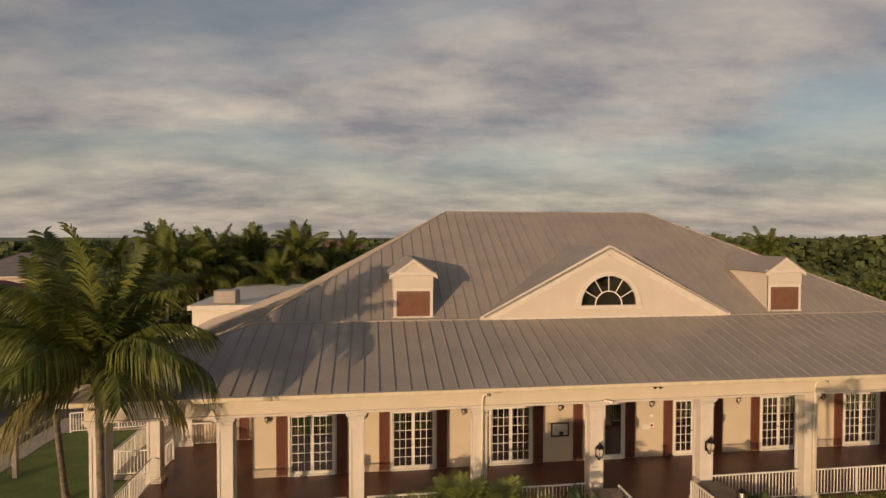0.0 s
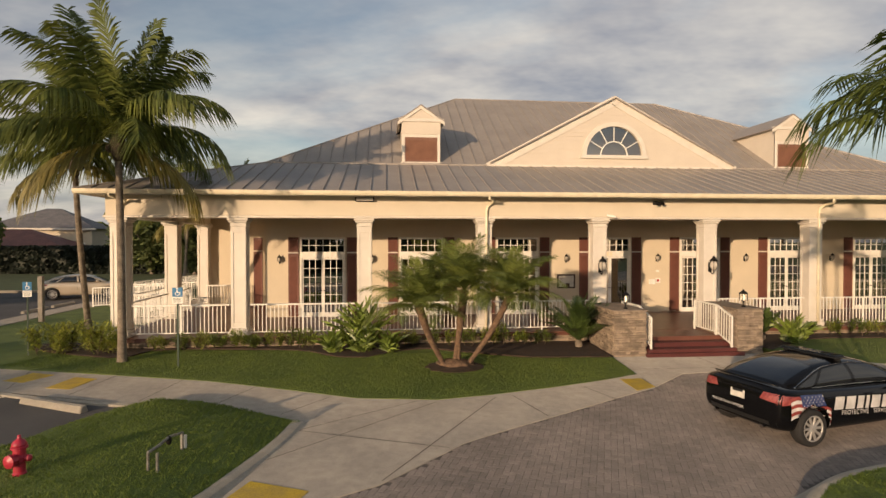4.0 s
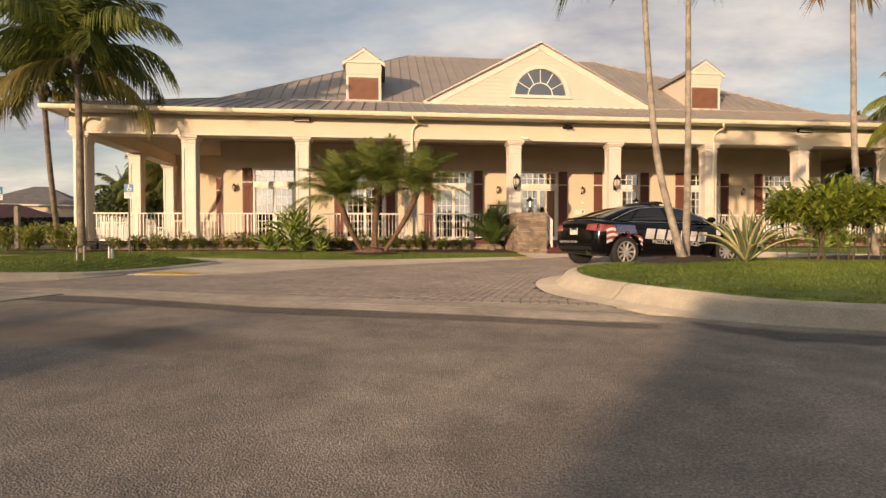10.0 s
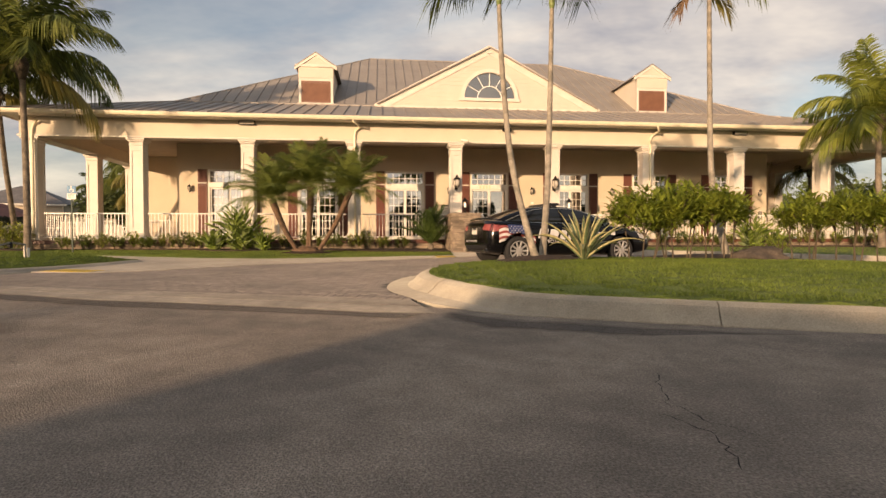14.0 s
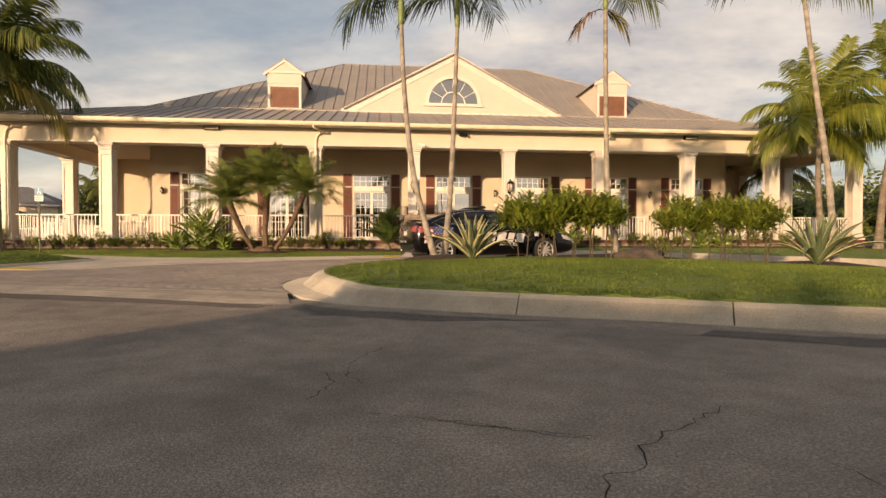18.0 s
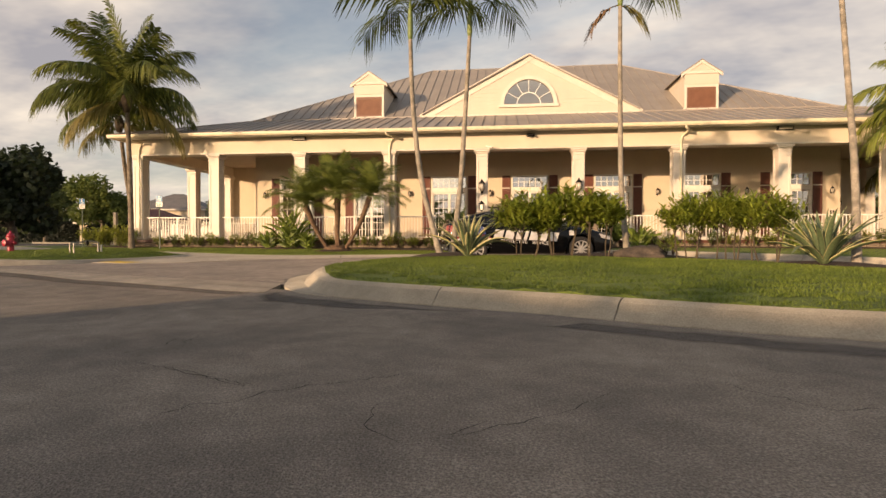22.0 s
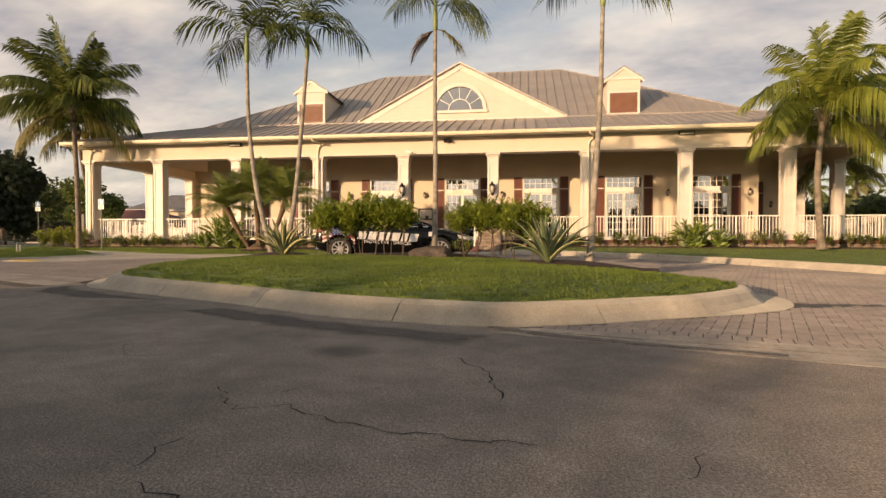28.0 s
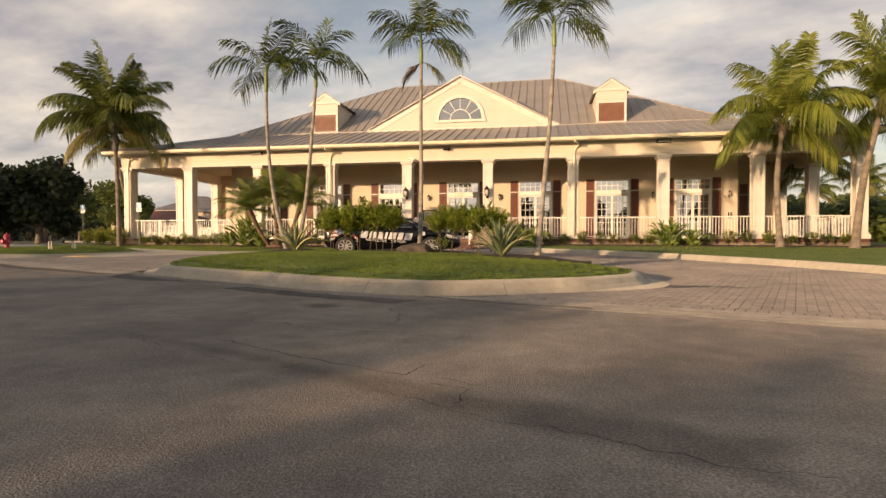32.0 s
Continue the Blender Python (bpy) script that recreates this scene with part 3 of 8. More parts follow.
# mulch beds along the porch and on the island
BED_LEFT = smooth_line([(-10.3, 17.2), (-10.2, 16.7), (-9.1, 15.95), (-7.4, 15.25), (-6.85, 15.35), (-6.6, 16.0), (-5.8, 16.2), (-4.2, 16.05), (-2.3, 15.75), (-1.2, 14.9), (-0.3, 14.75), (0.35, 15.3), (1.4, 15.7), (2.6, 15.1), (4.1, 14.4), (5.6, 14.25), (6.65, 14.2)], False, 0.3)
area("mulch_bed", [tuple(p) for p in BED_LEFT] + [(6.65, 16.35), (-8.6, 16.35), (-9.0, 17.4)], lambda x, y: G(x, y) + 0.075 + 0.02 * noise.noise((x * 3, y * 3, 0)), MULCH, 0.4, label="dark mulch planting bed under the porch rail", category="planting bed")
BED_RIGHT = smooth_line([(11.5, 14.2), (12.6, 14.9), (14, 15.6), (17, 15.55), (20, 15.3), (23, 15.3), (25, 15.0), (27, 14.8), (28.5, 15.8), (28.6, 17.4)], False, 0.4)
area("mulch_bed", [tuple(p) for p in BED_RIGHT] + [(26.6, 17.4), (26.6, 16.35), (11.5, 16.35)], lambda x, y: G(x, y) + 0.185 + 0.02 * noise.noise((x * 3, y * 3, 0)), MULCH, 0.5, label="dark mulch planting bed under the porch rail", category="planting bed")


def disc_bed(x, y, rx, ry, h):
    ring = [(x + rx * math.cos(a * math.tau / 22) * (1 + 0.08 * math.sin(3 * a)), y + ry * math.sin(a * math.tau / 22)) for a in range(22)]
    area("mulch_ring", ring, lambda u, v: h(u, v) + 0.015 + 0.07 * max(0, 1 - ((u - x) / rx) ** 2 - ((v - y) / ry) ** 2), MULCH, 0.2, label="ring of dark mulch round palm trunks", category="planting bed")


disc_bed(6.95, 4.85, 0.75, 0.6, island_height)
disc_bed(10.4, 5.1, 1.6, 0.8, island_height)
disc_bed(13.2, 3.15, 1.15, 0.6, island_height)
disc_bed(2.05, 13.5, 0.75, 0.6, lambda x, y: G(x, y) + 0.04)

# painted marks
for pts in ([(5.9, 12.05), (6.45, 12.05), (6.45, 11.35), (5.9, 11.1)], [(-1.88, 6.88), (-0.96, 6.62), (-0.80, 6.98), (-1.68, 7.36)], [(-8.75, 13.15), (-8.2, 12.95), (-7.85, 13.6), (-8.5, 13.85)], [(-7.4, 12.45), (-6.8, 12.3), (-6.65, 13.15), (-7.25, 13.35)]):
    area("tactile_patch", pts, lambda x, y: G(x, y) + 0.026, YELLOW, 0.4, 0.03, label="worn yellow warning patch on the walk", category="road marking")
# ---- the clubhouse ----
FLOOR, WALL_Y, XL, XR = 0.76, 20.45, -4.28, 22.75
COLS = [-7.65, -4.2, -0.42, 3.36, 7.14, 10.92, 14.7, 18.5, 22.26, 26.1]
club = thing("clubhouse", (9.1, 27, 0.42), label="cream clubhouse with grey metal hip roof and columned porch", category="building")
INV = Matrix.Translation((-9.1, -27, -0.42))


def cpart(name, bm, mat, parent=None, label="", smooth=False):
    """A part of the clubhouse, given in the place's own metres."""
    if parent is None or parent is club:
        bm.transform(INV)
    else:
        bm.transform(Matrix.Translation(-parent_at(parent)))
    return part(name, bm, mat, parent or club, label, smooth)


def parent_at(ob):
    return Vector((9.1, 27, 0.42)) + ob.location if ob.parent is club else Vector(ob.location)


# walls with real openings; the openings are door units 1.70 wide
BAYS = [-2.15, 1.6, 5.4, 9.2, 13.0, 16.85, 20.7]
HALF, HEAD = 0.85, 3.78
bm = bmesh.new()
xs = [XL] + [c + k * HALF for c in BAYS for k in (-1, 1)] + [XR]
zs = [FLOOR - 0.02, HEAD, 4.95]
front = [[bm.verts.new((x, WALL_Y, z)) for x in xs] for z in zs]
for r in range(2):
    for i in range(len(xs) - 1):
        if r == 1 or i % 2 == 0:
            bm.faces.new((front[r][i], front[r][i + 1], front[r + 1][i + 1], front[r + 1][i]))
back_geo = bmesh.ops.extrude_face_region(bm, geom=bm.faces[:])
for v in back_geo["geom"]:
    if isinstance(v, bmesh.types.BMVert):
        v.co.y += 0.25
bmesh.ops.recalc_face_normals(bm, faces=bm.faces)
cpart("front_wall", bm, STUCCO, label="cream stucco wall")
cpart("side_wall", boxes((XL, XL + 0.25, WALL_Y + 0.25, 24.4, FLOOR - 0.02, 4.95)), STUCCO)
cpart("side_wall", boxes((XR - 0.25, XR, WALL_Y + 0.25, 24.4, FLOOR - 0.02, 4.95)), STUCCO)
cpart("recess_wall", boxes((-7.9, XL + 0.25, 24.4, 24.65, 0.3, 4.95)), STUCCO)
cpart("recess_wall", boxes((XR - 0.25, 26.2, 24.4, 24.65, 0.3, 4.95)), STUCCO)
cpart("rear_wall", boxes((-7.9, -7.65, 24.65, 37.6, 0.3, 4.95), (25.95, 26.2, 24.65, 37.6, 0.3, 4.95), (-7.65, 25.95, 37.35, 37.6, 0.3, 4.95)), STUCCO)
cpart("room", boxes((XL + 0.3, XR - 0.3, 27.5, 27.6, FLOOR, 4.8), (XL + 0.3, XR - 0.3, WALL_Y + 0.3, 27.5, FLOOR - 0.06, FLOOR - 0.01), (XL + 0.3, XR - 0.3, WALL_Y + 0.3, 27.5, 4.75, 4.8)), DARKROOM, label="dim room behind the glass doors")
# porch floor, its stone-faced base, ceiling
cpart("porch_floor", boxes((-8.05, 26.5, 16.22, WALL_Y, FLOOR - 0.12, FLOOR), (-8.05, XL, WALL_Y, 24.4, FLOOR - 0.12, FLOOR), (XR, 26.5, WALL_Y, 24.4, FLOOR - 0.12, FLOOR)), PORCH_RED, label="red-brown painted concrete porch floor")
base = cpart("porch_base", boxes((-7.98, 26.4, 16.34, 16.7, 0.2, FLOOR - 0.125), (-7.98, -7.6, 16.7, 24.6, 0.2, FLOOR - 0.125), (26.0, 26.4, 16.7, 24.6, 0.2, FLOOR - 0.125)), MORTAR)
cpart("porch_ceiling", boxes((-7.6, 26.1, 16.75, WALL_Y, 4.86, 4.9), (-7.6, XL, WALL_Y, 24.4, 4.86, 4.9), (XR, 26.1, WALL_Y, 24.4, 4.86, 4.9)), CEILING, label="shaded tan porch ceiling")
# frieze beam with a moulding under it
for nm, r, m in (("front_beam", (-7.98, 26.42, 16.34, 16.8, 4.42, 5.02), BEAM), ("side_beam", (-7.98, -7.5, 16.8, 24.5, 4.42, 5.02), BEAM), ("side_beam", (25.94, 26.42, 16.8, 24.5, 4.42, 5.02), BEAM)):
    cpart(nm, boxes(r, bevel=0.01), m)
for r in ((-8.03, 26.47, 16.29, 16.85, 4.345, 4.418), (-8.03, -7.45, 16.85, 24.5, 4.345, 4.418), (25.89, 26.47, 16.85, 24.5, 4.345, 4.418)):
    cpart("beam_moulding", boxes(r, bevel=0.015), TRIM)
cpart("soffit", boxes((-8.35, 26.75, 15.78, 16.34, 5.03, 5.06), (-8.35, -7.98, 16.34, 37.9, 5.03, 5.06), (26.42, 26.75, 16.34, 37.9, 5.03, 5.06)), TRIM)
cpart("fascia", boxes((-8.42, 26.82, 15.74, 15.775, 4.98, 5.16), (-8.42, -8.385, 15.78, 37.9, 4.98, 5.16), (26.785, 26.82, 15.78, 37.9, 4.98, 5.16)), TRIM)
bm = bmesh.new()
prof = [(0, 5.0), (-0.10, 5.0), (-0.13, 5.06), (-0.14, 5.13), (-0.12, 5.135), (-0.115, 5.07), (-0.09, 5.02), (0, 5.02)]
for a, b in zip(prof, prof[1:] + prof[:1]):
    v = [bm.verts.new(p) for p in ((-8.5, 15.735 + a[0], a[1]), (26.9, 15.735 + a[0], a[1]), (26.9, 15.735 + b[0], b[1]), (-8.5, 15.735 + b[0], b[1]))]
    bm.faces.new(v)
bmesh.ops.remove_doubles(bm, verts=bm.verts, dist=1e-4)
for e in (-8.5, 26.9):
    bm.faces.new([next(v for v in bm.verts if (v.co - Vector((e, 15.735 + a, b))).length < 1e-3) for a, b in prof])
cpart("gutter", bm, GUTTER, label="cream metal gutter along the eave")


def column_bm(w=0.45):
    """A square porch column with sunk panels, base block and moulded cap, from the porch floor to the beam."""
    h, bm = 4.345 - FLOOR, bmesh.new()
    k = w / 2
    box(bm, -k - 0.07, k + 0.07, -k - 0.07, k + 0.07, 0, 0.16, 0.012)
    box(bm, -k - 0.035, k + 0.035, -k - 0.035, k + 0.035, 0.16, 0.24, 0.012)
    core = k - 0.022
    box(bm, -core, core, -core, core, 0.24, h - 0.26)
    e = 0.085
    for sx in (-1, 1):
        for sy in (-1, 1):
            box(bm, sx * k, sx * (k - e), sy * k, sy * (k - e), 0.24, h - 0.26, 0.006)
    for z0, z1 in ((0.24, 0.42), (h - 0.44, h - 0.26)):
        box(bm, -k + 0.002, k - 0.002, -k + 0.002, k - 0.002, z0, z1, 0.004)
    box(bm, -k - 0.02, k + 0.02, -k - 0.02, k + 0.02, h - 0.26, h - 0.21, 0.008)
    box(bm, -k, k, -k, k, h - 0.21, h - 0.14)
    box(bm, -k - 0.05, k + 0.05, -k - 0.05, k + 0.05, h - 0.14, h - 0.075, 0.02)
    box(bm, -k - 0.085, k + 0.085, -k - 0.085, k + 0.085, h - 0.075, h - 0.002, 0.012)
    return bm


first = part("column", column_bm(), TRIM, club)
column_mesh = first.data
spots = [(x, 16.6) for x in COLS] + [(-7.7, 20.7), (-7.7, 24.2), (26.15, 20.7), (26.15, 24.2)]
first.matrix_basis = INV @ pose(*spots[0], FLOOR)
for sx, sy in spots[1:]:
    share("column", column_mesh, club, INV @ pose(sx, sy, FLOOR))

# glazed door units: frame, two leaves of 3 x 5 panes and a transom of two rows
PANES = {}


def pane(parent, x0, x1, z0, z1, y):
    key = (round(x1 - x0, 3), round(z1 - z0, 3))
    if key not in PANES:
        bm = boxes((-key[0] / 2, key[0] / 2, -0.004, 0.004, -key[1] / 2, key[1] / 2))
        me = bpy.data.meshes.new("pane")
        bm.to_mesh(me)
        bm.free()
        me.materials.append(GLASS)
        PANES[key] = me
    ob = share("pane", PANES[key], parent, pose((x0 + x1) / 2, y, (z0 + z1) / 2))
    ob.visible_shadow = False


def grid_bars(bm, x0, x1, z0, z1, nx, nz, y0, y1, w=0.024):
    for i in range(1, nx):
        c = x0 + (x1 - x0) * i / nx
        box(bm, c - w / 2, c + w / 2, y0, y1, z0, z1)
    for i in range(1, nz):
        c = z0 + (z1 - z0) * i / nz
        box(bm, x0, x1, y0 + 0.003, y1 - 0.003, c - w / 2, c + w / 2)


def door_unit(c, kind):
    """French doors under a transom; kind: 'pair', 'entry' (wide plain leaves, one ajar) or 'window' (one sash shade)."""
    z0, top = FLOOR, HEAD
    holder = new("entry_door" if kind == "entry" else "french_door")
    holder.parent = club
    holder.location = INV @ Vector((c, WALL_Y, z0))
    h = top - z0
    bm = bmesh.new()
    box(bm, -HALF, -HALF + 0.06, -0.05, 0.16, 0, h)
    box(bm, HALF - 0.06, HALF, -0.05, 0.16, 0, h)
    box(bm, -HALF + 0.06, HALF - 0.06, -0.05, 0.16, h - 0.07, h)
    box(bm, -HALF + 0.06, HALF - 0.06, -0.06, 0.16, 2.24, 2.47, 0.008)
    box(bm, -HALF + 0.06, HALF - 0.06, -0.07, 0.2, 0, 0.05)
    part("frame", bm, WHITE, holder, "white painted door frame")
    bm = bmesh.new()
    grid_bars(bm, -HALF + 0.06, HALF - 0.06, 2.47, h - 0.07, 6, 2, 0.02, 0.06)
    part("transom_grid", bm, WHITE, holder)
    wx, wz = (2 * HALF - 0.12) / 6, (h - 0.07 - 2.47) / 2
    for i in range(6):
        for j in range(2):
            pane(holder, -HALF + 0.06 + wx * i + 0.012, -HALF + 0.06 + wx * (i + 1) - 0.012, 2.47 + wz * j + 0.012, 2.47 + wz * (j + 1) - 0.012, 0.04)
    for side in (-1, 1):
        x0, x1 = (-HALF + 0.062, -0.002) if side < 0 else (0.002, HALF - 0.062)
        st = 0.058
        bm = bmesh.new()
        box(bm, x0, x0 + st, 0.0, 0.05, 0.05, 2.235)
        box(bm, x1 - st, x1, 0.0, 0.05, 0.05, 2.235)
        box(bm, x0 + st, x1 - st, 0.0, 0.05, 2.175, 2.235)
        box(bm, x0 + st, x1 - st, 0.0, 0.05, 0.05, 0.16)
        leaf = part("door_leaf", bm, WHITE, holder, "white glazed door leaf")
        gx0, gx1, gz0, gz1 = x0 + st, x1 - st, 0.16, 2.175
        nx, nz = (1, 1) if kind == "entry" and side > 0 else (3, 6)
        bm = bmesh.new()
        grid_bars(bm, gx0, gx1, gz0, gz1, nx, nz, 0.008, 0.042, 0.02)
        part("glazing_grid", bm, WHITE, holder)
        px, pz = (gx1 - gx0) / nx, (gz1 - gz0) / nz
        for i in range(nx):
            for j in range(nz):
                pane(holder, gx0 + px * i + 0.012, gx0 + px * (i + 1) - 0.012, gz0 + pz * j + 0.012, gz0 + pz * (j + 1) - 0.012, 0.025)
        hx = x1 - 0.03 if side < 0 else x0 + 0.03
        bm = tube(bmesh.new(), [(hx, 0, 0.98), (hx, -0.05, 0.98), (hx - side * 0.0, -0.055, 1.0), (hx - side * -0.09, -0.055, 1.0)], 0.011, 6)
        part("door_handle", bm, IRON, holder, "dark lever handle")
    return holder


for i, c in enumerate(BAYS):
    door_unit(c, "entry" if i == 3 else "pair")

# maroon board shutters in two lengths, either side of every unit
def shutter_bm(h, w=0.38):
    bm = bmesh.new()
    box(bm, -w / 2, w / 2, -0.03, 0.0, 0, h)
    z = 0.06
    for x0 in (-w / 2, w / 2 - 0.05):
        box(bm, x0, x0 + 0.05, -0.045, -0.03, 0, h)
    for z0 in (0, h - 0.07):
        box(bm, -w / 2 + 0.05, w / 2 - 0.05, -0.045, -0.03, z0, z0 + 0.07)
    while z + 0.05 < h - 0.07:
        v = [bm.verts.new(p) for p in ((-w / 2 + 0.05, -0.030, z), (w / 2 - 0.05, -0.030, z), (w / 2 - 0.05, -0.044, z + 0.045), (-w / 2 + 0.05, -0.044, z + 0.045))]
        bm.faces.new(v)
        z += 0.05
    return bm


lo_bm, up_bm = shutter_bm(2.38), shutter_bm(0.56)
shutter_low = part("shutter", lo_bm, MAROON, club, "maroon louvred shutter")
shutter_up = part("shutter", up_bm, MAROON, club, "maroon louvred shutter")
shut_x = [c + k * (HALF + 0.245) for c in BAYS for k in (-1, 1)]
for i, sx in enumerate(shut_x):
    for ob, z in ((shutter_low, FLOOR + 0.03), (shutter_up, FLOOR + 2.46)):
        m = INV @ pose(sx, WALL_Y - 0.004, z)
        if i == 0:
            ob.matrix_basis = m
        else:
            share("shutter", ob.data, club, m)
bm = boxes((-0.19, 0.19, -0.05, 0, 0, 0.045))
bar = part("shutter_bar", bm, TRIM, club, "pale rail between the shutter halves")
for i, sx in enumerate(shut_x):
    m = INV @ pose(sx, WALL_Y - 0.004, FLOOR + 2.412)
    if i:
        share("shutter_bar", bar.data, club, m)
    else:
        bar.matrix_basis = m
for sx in (-5.45, 24.35):
    for ob, z in ((shutter_low, FLOOR + 0.03), (shutter_up, FLOOR + 2.46)):
        share("shutter", ob.data, club, INV @ pose(sx, 24.396, z))

# ---- roof ----
EAVE, BREAK, RIDGE_Y = 5.14, 6.52, 27.0
E0, E1, Y0, Y1 = -8.5, 26.9, 15.66, 38.0         # eave rectangle
B0, B1, BY0, BY1 = -4.15, 22.4, 19.95, 34.05     # where the pitch steepens
R0, R1, RZ = 3.75, 14.4, 10.85
LOWER = {"front": [(E0, Y0, EAVE), (E1, Y0, EAVE), (B1, BY0, BREAK), (B0, BY0, BREAK)],
         "left": [(E0, Y1, EAVE), (E0, Y0, EAVE), (B0, BY0, BREAK), (B0, BY1, BREAK)],
         "right": [(E1, Y0, EAVE), (E1, Y1, EAVE), (B1, BY1, BREAK), (B1, BY0, BREAK)],
         "back": [(E1, Y1, EAVE), (E0, Y1, EAVE), (B0, BY1, BREAK), (B1, BY1, BREAK)]}
UPPER = {"front": [(B0, BY0, BREAK), (B1, BY0, BREAK), (R1, RIDGE_Y, RZ), (R0, RIDGE_Y, RZ)],
         "left": [(B0, BY1, BREAK), (B0, BY0, BREAK), (R0, RIDGE_Y, RZ)],
         "right": [(B1, BY0, BREAK), (B1, BY1, BREAK), (R1, RIDGE_Y, RZ)],
         "back": [(B1, BY1, BREAK), (B0, BY1, BREAK), (R0, RIDGE_Y, RZ), (R1, RIDGE_Y, RZ)]}


def seams(parent, pts, pitch, skip=None):
    """Raised standing seams that run up a roof face from its eave edge (the first two points)."""
    a, b = Vector(pts[0]), Vector(pts[1])
    along = (b - a).normalized()
    up = (Vector(pts[-1]) - a)
    up = (up - along * up.dot(along)).normalized()
    nrm = along.cross(up)
    flatp = [((Vector(p) - a).dot(along), (Vector(p) - a).dot(up)) for p in pts]
    n = int((b - a).length / pitch)
    for i in range(1, n + 1):
        s = i * pitch
        top = 0
        for (x0, y0), (x1, y1) in zip(flatp, flatp[1:] + flatp[:1]):
            if (x0 - s) * (x1 - s) <= 0 and abs(x1 - x0) > 1e-6:
                top = max(top, y0 + (y1 - y0) * (s - x0) / (x1 - x0))
        if top < 0.25:
            continue
        bm = bmesh.new()
        p, q = a + along * s + up * 0.02, a + along * s + up * (top - 0.02)
        for base_ in (p, q):
            for k, hgt in ((-0.011, -0.01), (-0.011, 0.034), (0.011, 0.034), (0.011, -0.01)):
                bm.verts.new(base_ + along * k + nrm * hgt)
        bm.verts.ensure_lookup_table()
        v = bm.verts
        for k in range(4):
            j = (k + 1) % 4
            bm.faces.new((v[k], v[j], v[4 + j], v[4 + k]))
        bm.faces.new((v[0], v[3], v[2], v[1]))
        bm.faces.new((v[4], v[5], v[6], v[7]))
        bmesh.ops.recalc_face_normals(bm, faces=bm.faces)
        cpart("seam", bm, SEAM, parent)


for group, pitch in ((LOWER, 0.46), (UPPER, 0.46)):
    for side, pts in group.items():
        bm = plate(bmesh.new(), pts, 0.05)
        face = cpart("roof", bm, ROOF, label="grey standing-seam metal roof")
        if side != "back":
            seams(face, pts, pitch)
caps = [((B0, BY0, BREAK), (R0, RIDGE_Y, RZ)), ((B1, BY0, BREAK), (R1, RIDGE_Y, RZ)), ((E0, Y0, EAVE), (B0, BY0, BREAK)), ((E1, Y0, EAVE), (B1, BY0, BREAK)), ((R0, RIDGE_Y, RZ), (R1, RIDGE_Y, RZ)), ((B0, BY1, BREAK), (R0, RIDGE_Y, RZ)), ((B1, BY1, BREAK), (R1, RIDGE_Y, RZ))]
for a, b in caps:
    cpart("hip_cap", tube(bmesh.new(), [a, b], 0.035, 6), SEAM)
cpart("break_flashing", boxes((B0, B1, BY0 - 0.06, BY0 + 0.06, BREAK - 0.02, BREAK + 0.035)), ROOF)
cpart("rear_wing", boxes((-9.6, -5.2, 31, 44, 0.3, 5.6), (-9.8, -5.0, 30.8, 44.2, 5.6, 5.85)), TRIM, label="low flat-roofed rear wing")
cpart("roof_unit", boxes((-8.6, -7.4, 31.4, 32.4, 5.86, 6.6), bevel=0.05), SEAM, label="grey roof-top fan box")


def roof_y(z):
    """How far back the steep front slope lies at a height."""
    return BY0 + (z - BREAK) * (RIDGE_Y - BY0) / (RZ - BREAK)


# gable pediment with a half-round window
GC, GW, GZ0, GZ1, GY = 9.12, 4.5, 6.50, 8.90, 19.92
WIN_R, WIN_Z = 1.16, 6.98
pediment = new("pediment")
pediment.parent = club
pediment.location = INV @ Vector((GC, GY, GZ0))
slope = (GZ1 - GZ0) / GW
bm = bmesh.new()
z, k = 0.0, 0
while z < GZ1 - GZ0 - 0.05:
    z1 = min(z + 0.17, GZ1 - GZ0)
    half0, half1 = GW - z / slope, GW - z1 / slope
    zr = (z + z1) / 2 + GZ0 - WIN_Z
    cutr = math.sqrt(max(0.0, (WIN_R + 0.02) ** 2 - max(zr, 0) ** 2)) if -0.06 < zr < WIN_R + 0.02 else 0
    spans = [(-half0, -cutr), (cutr, half0)] if cutr else [(-half0, half0)]
    for s0, s1 in spans:
        e0, e1 = (max(s0, -half1) if s0 < 0 and abs(s0) == half0 else s0), (min(s1, half1) if abs(s1) == half0 else s1)
        vs = [bm.verts.new(p) for p in ((s0, -0.012, z), (s1, -0.012, z), (e1, 0.0, z1), (e0, 0.0, z1), (s0, 0.03, z), (s1, 0.03, z), (e1, 0.03, z1), (e0, 0.03, z1))]
        for f in ((0, 1, 2, 3), (4, 7, 6, 5), (0, 4, 5, 1), (3, 2, 6, 7), (0, 3, 7, 4), (1, 5, 6, 2)):
            bm.faces.new([vs[i] for i in f])
    z = z1
part("siding", bm, SIDING, pediment, "cream clapboard siding")
# dark sheet added behind the gable in place of the unlit attic
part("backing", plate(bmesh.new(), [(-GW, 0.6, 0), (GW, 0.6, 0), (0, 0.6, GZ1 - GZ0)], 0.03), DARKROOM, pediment)
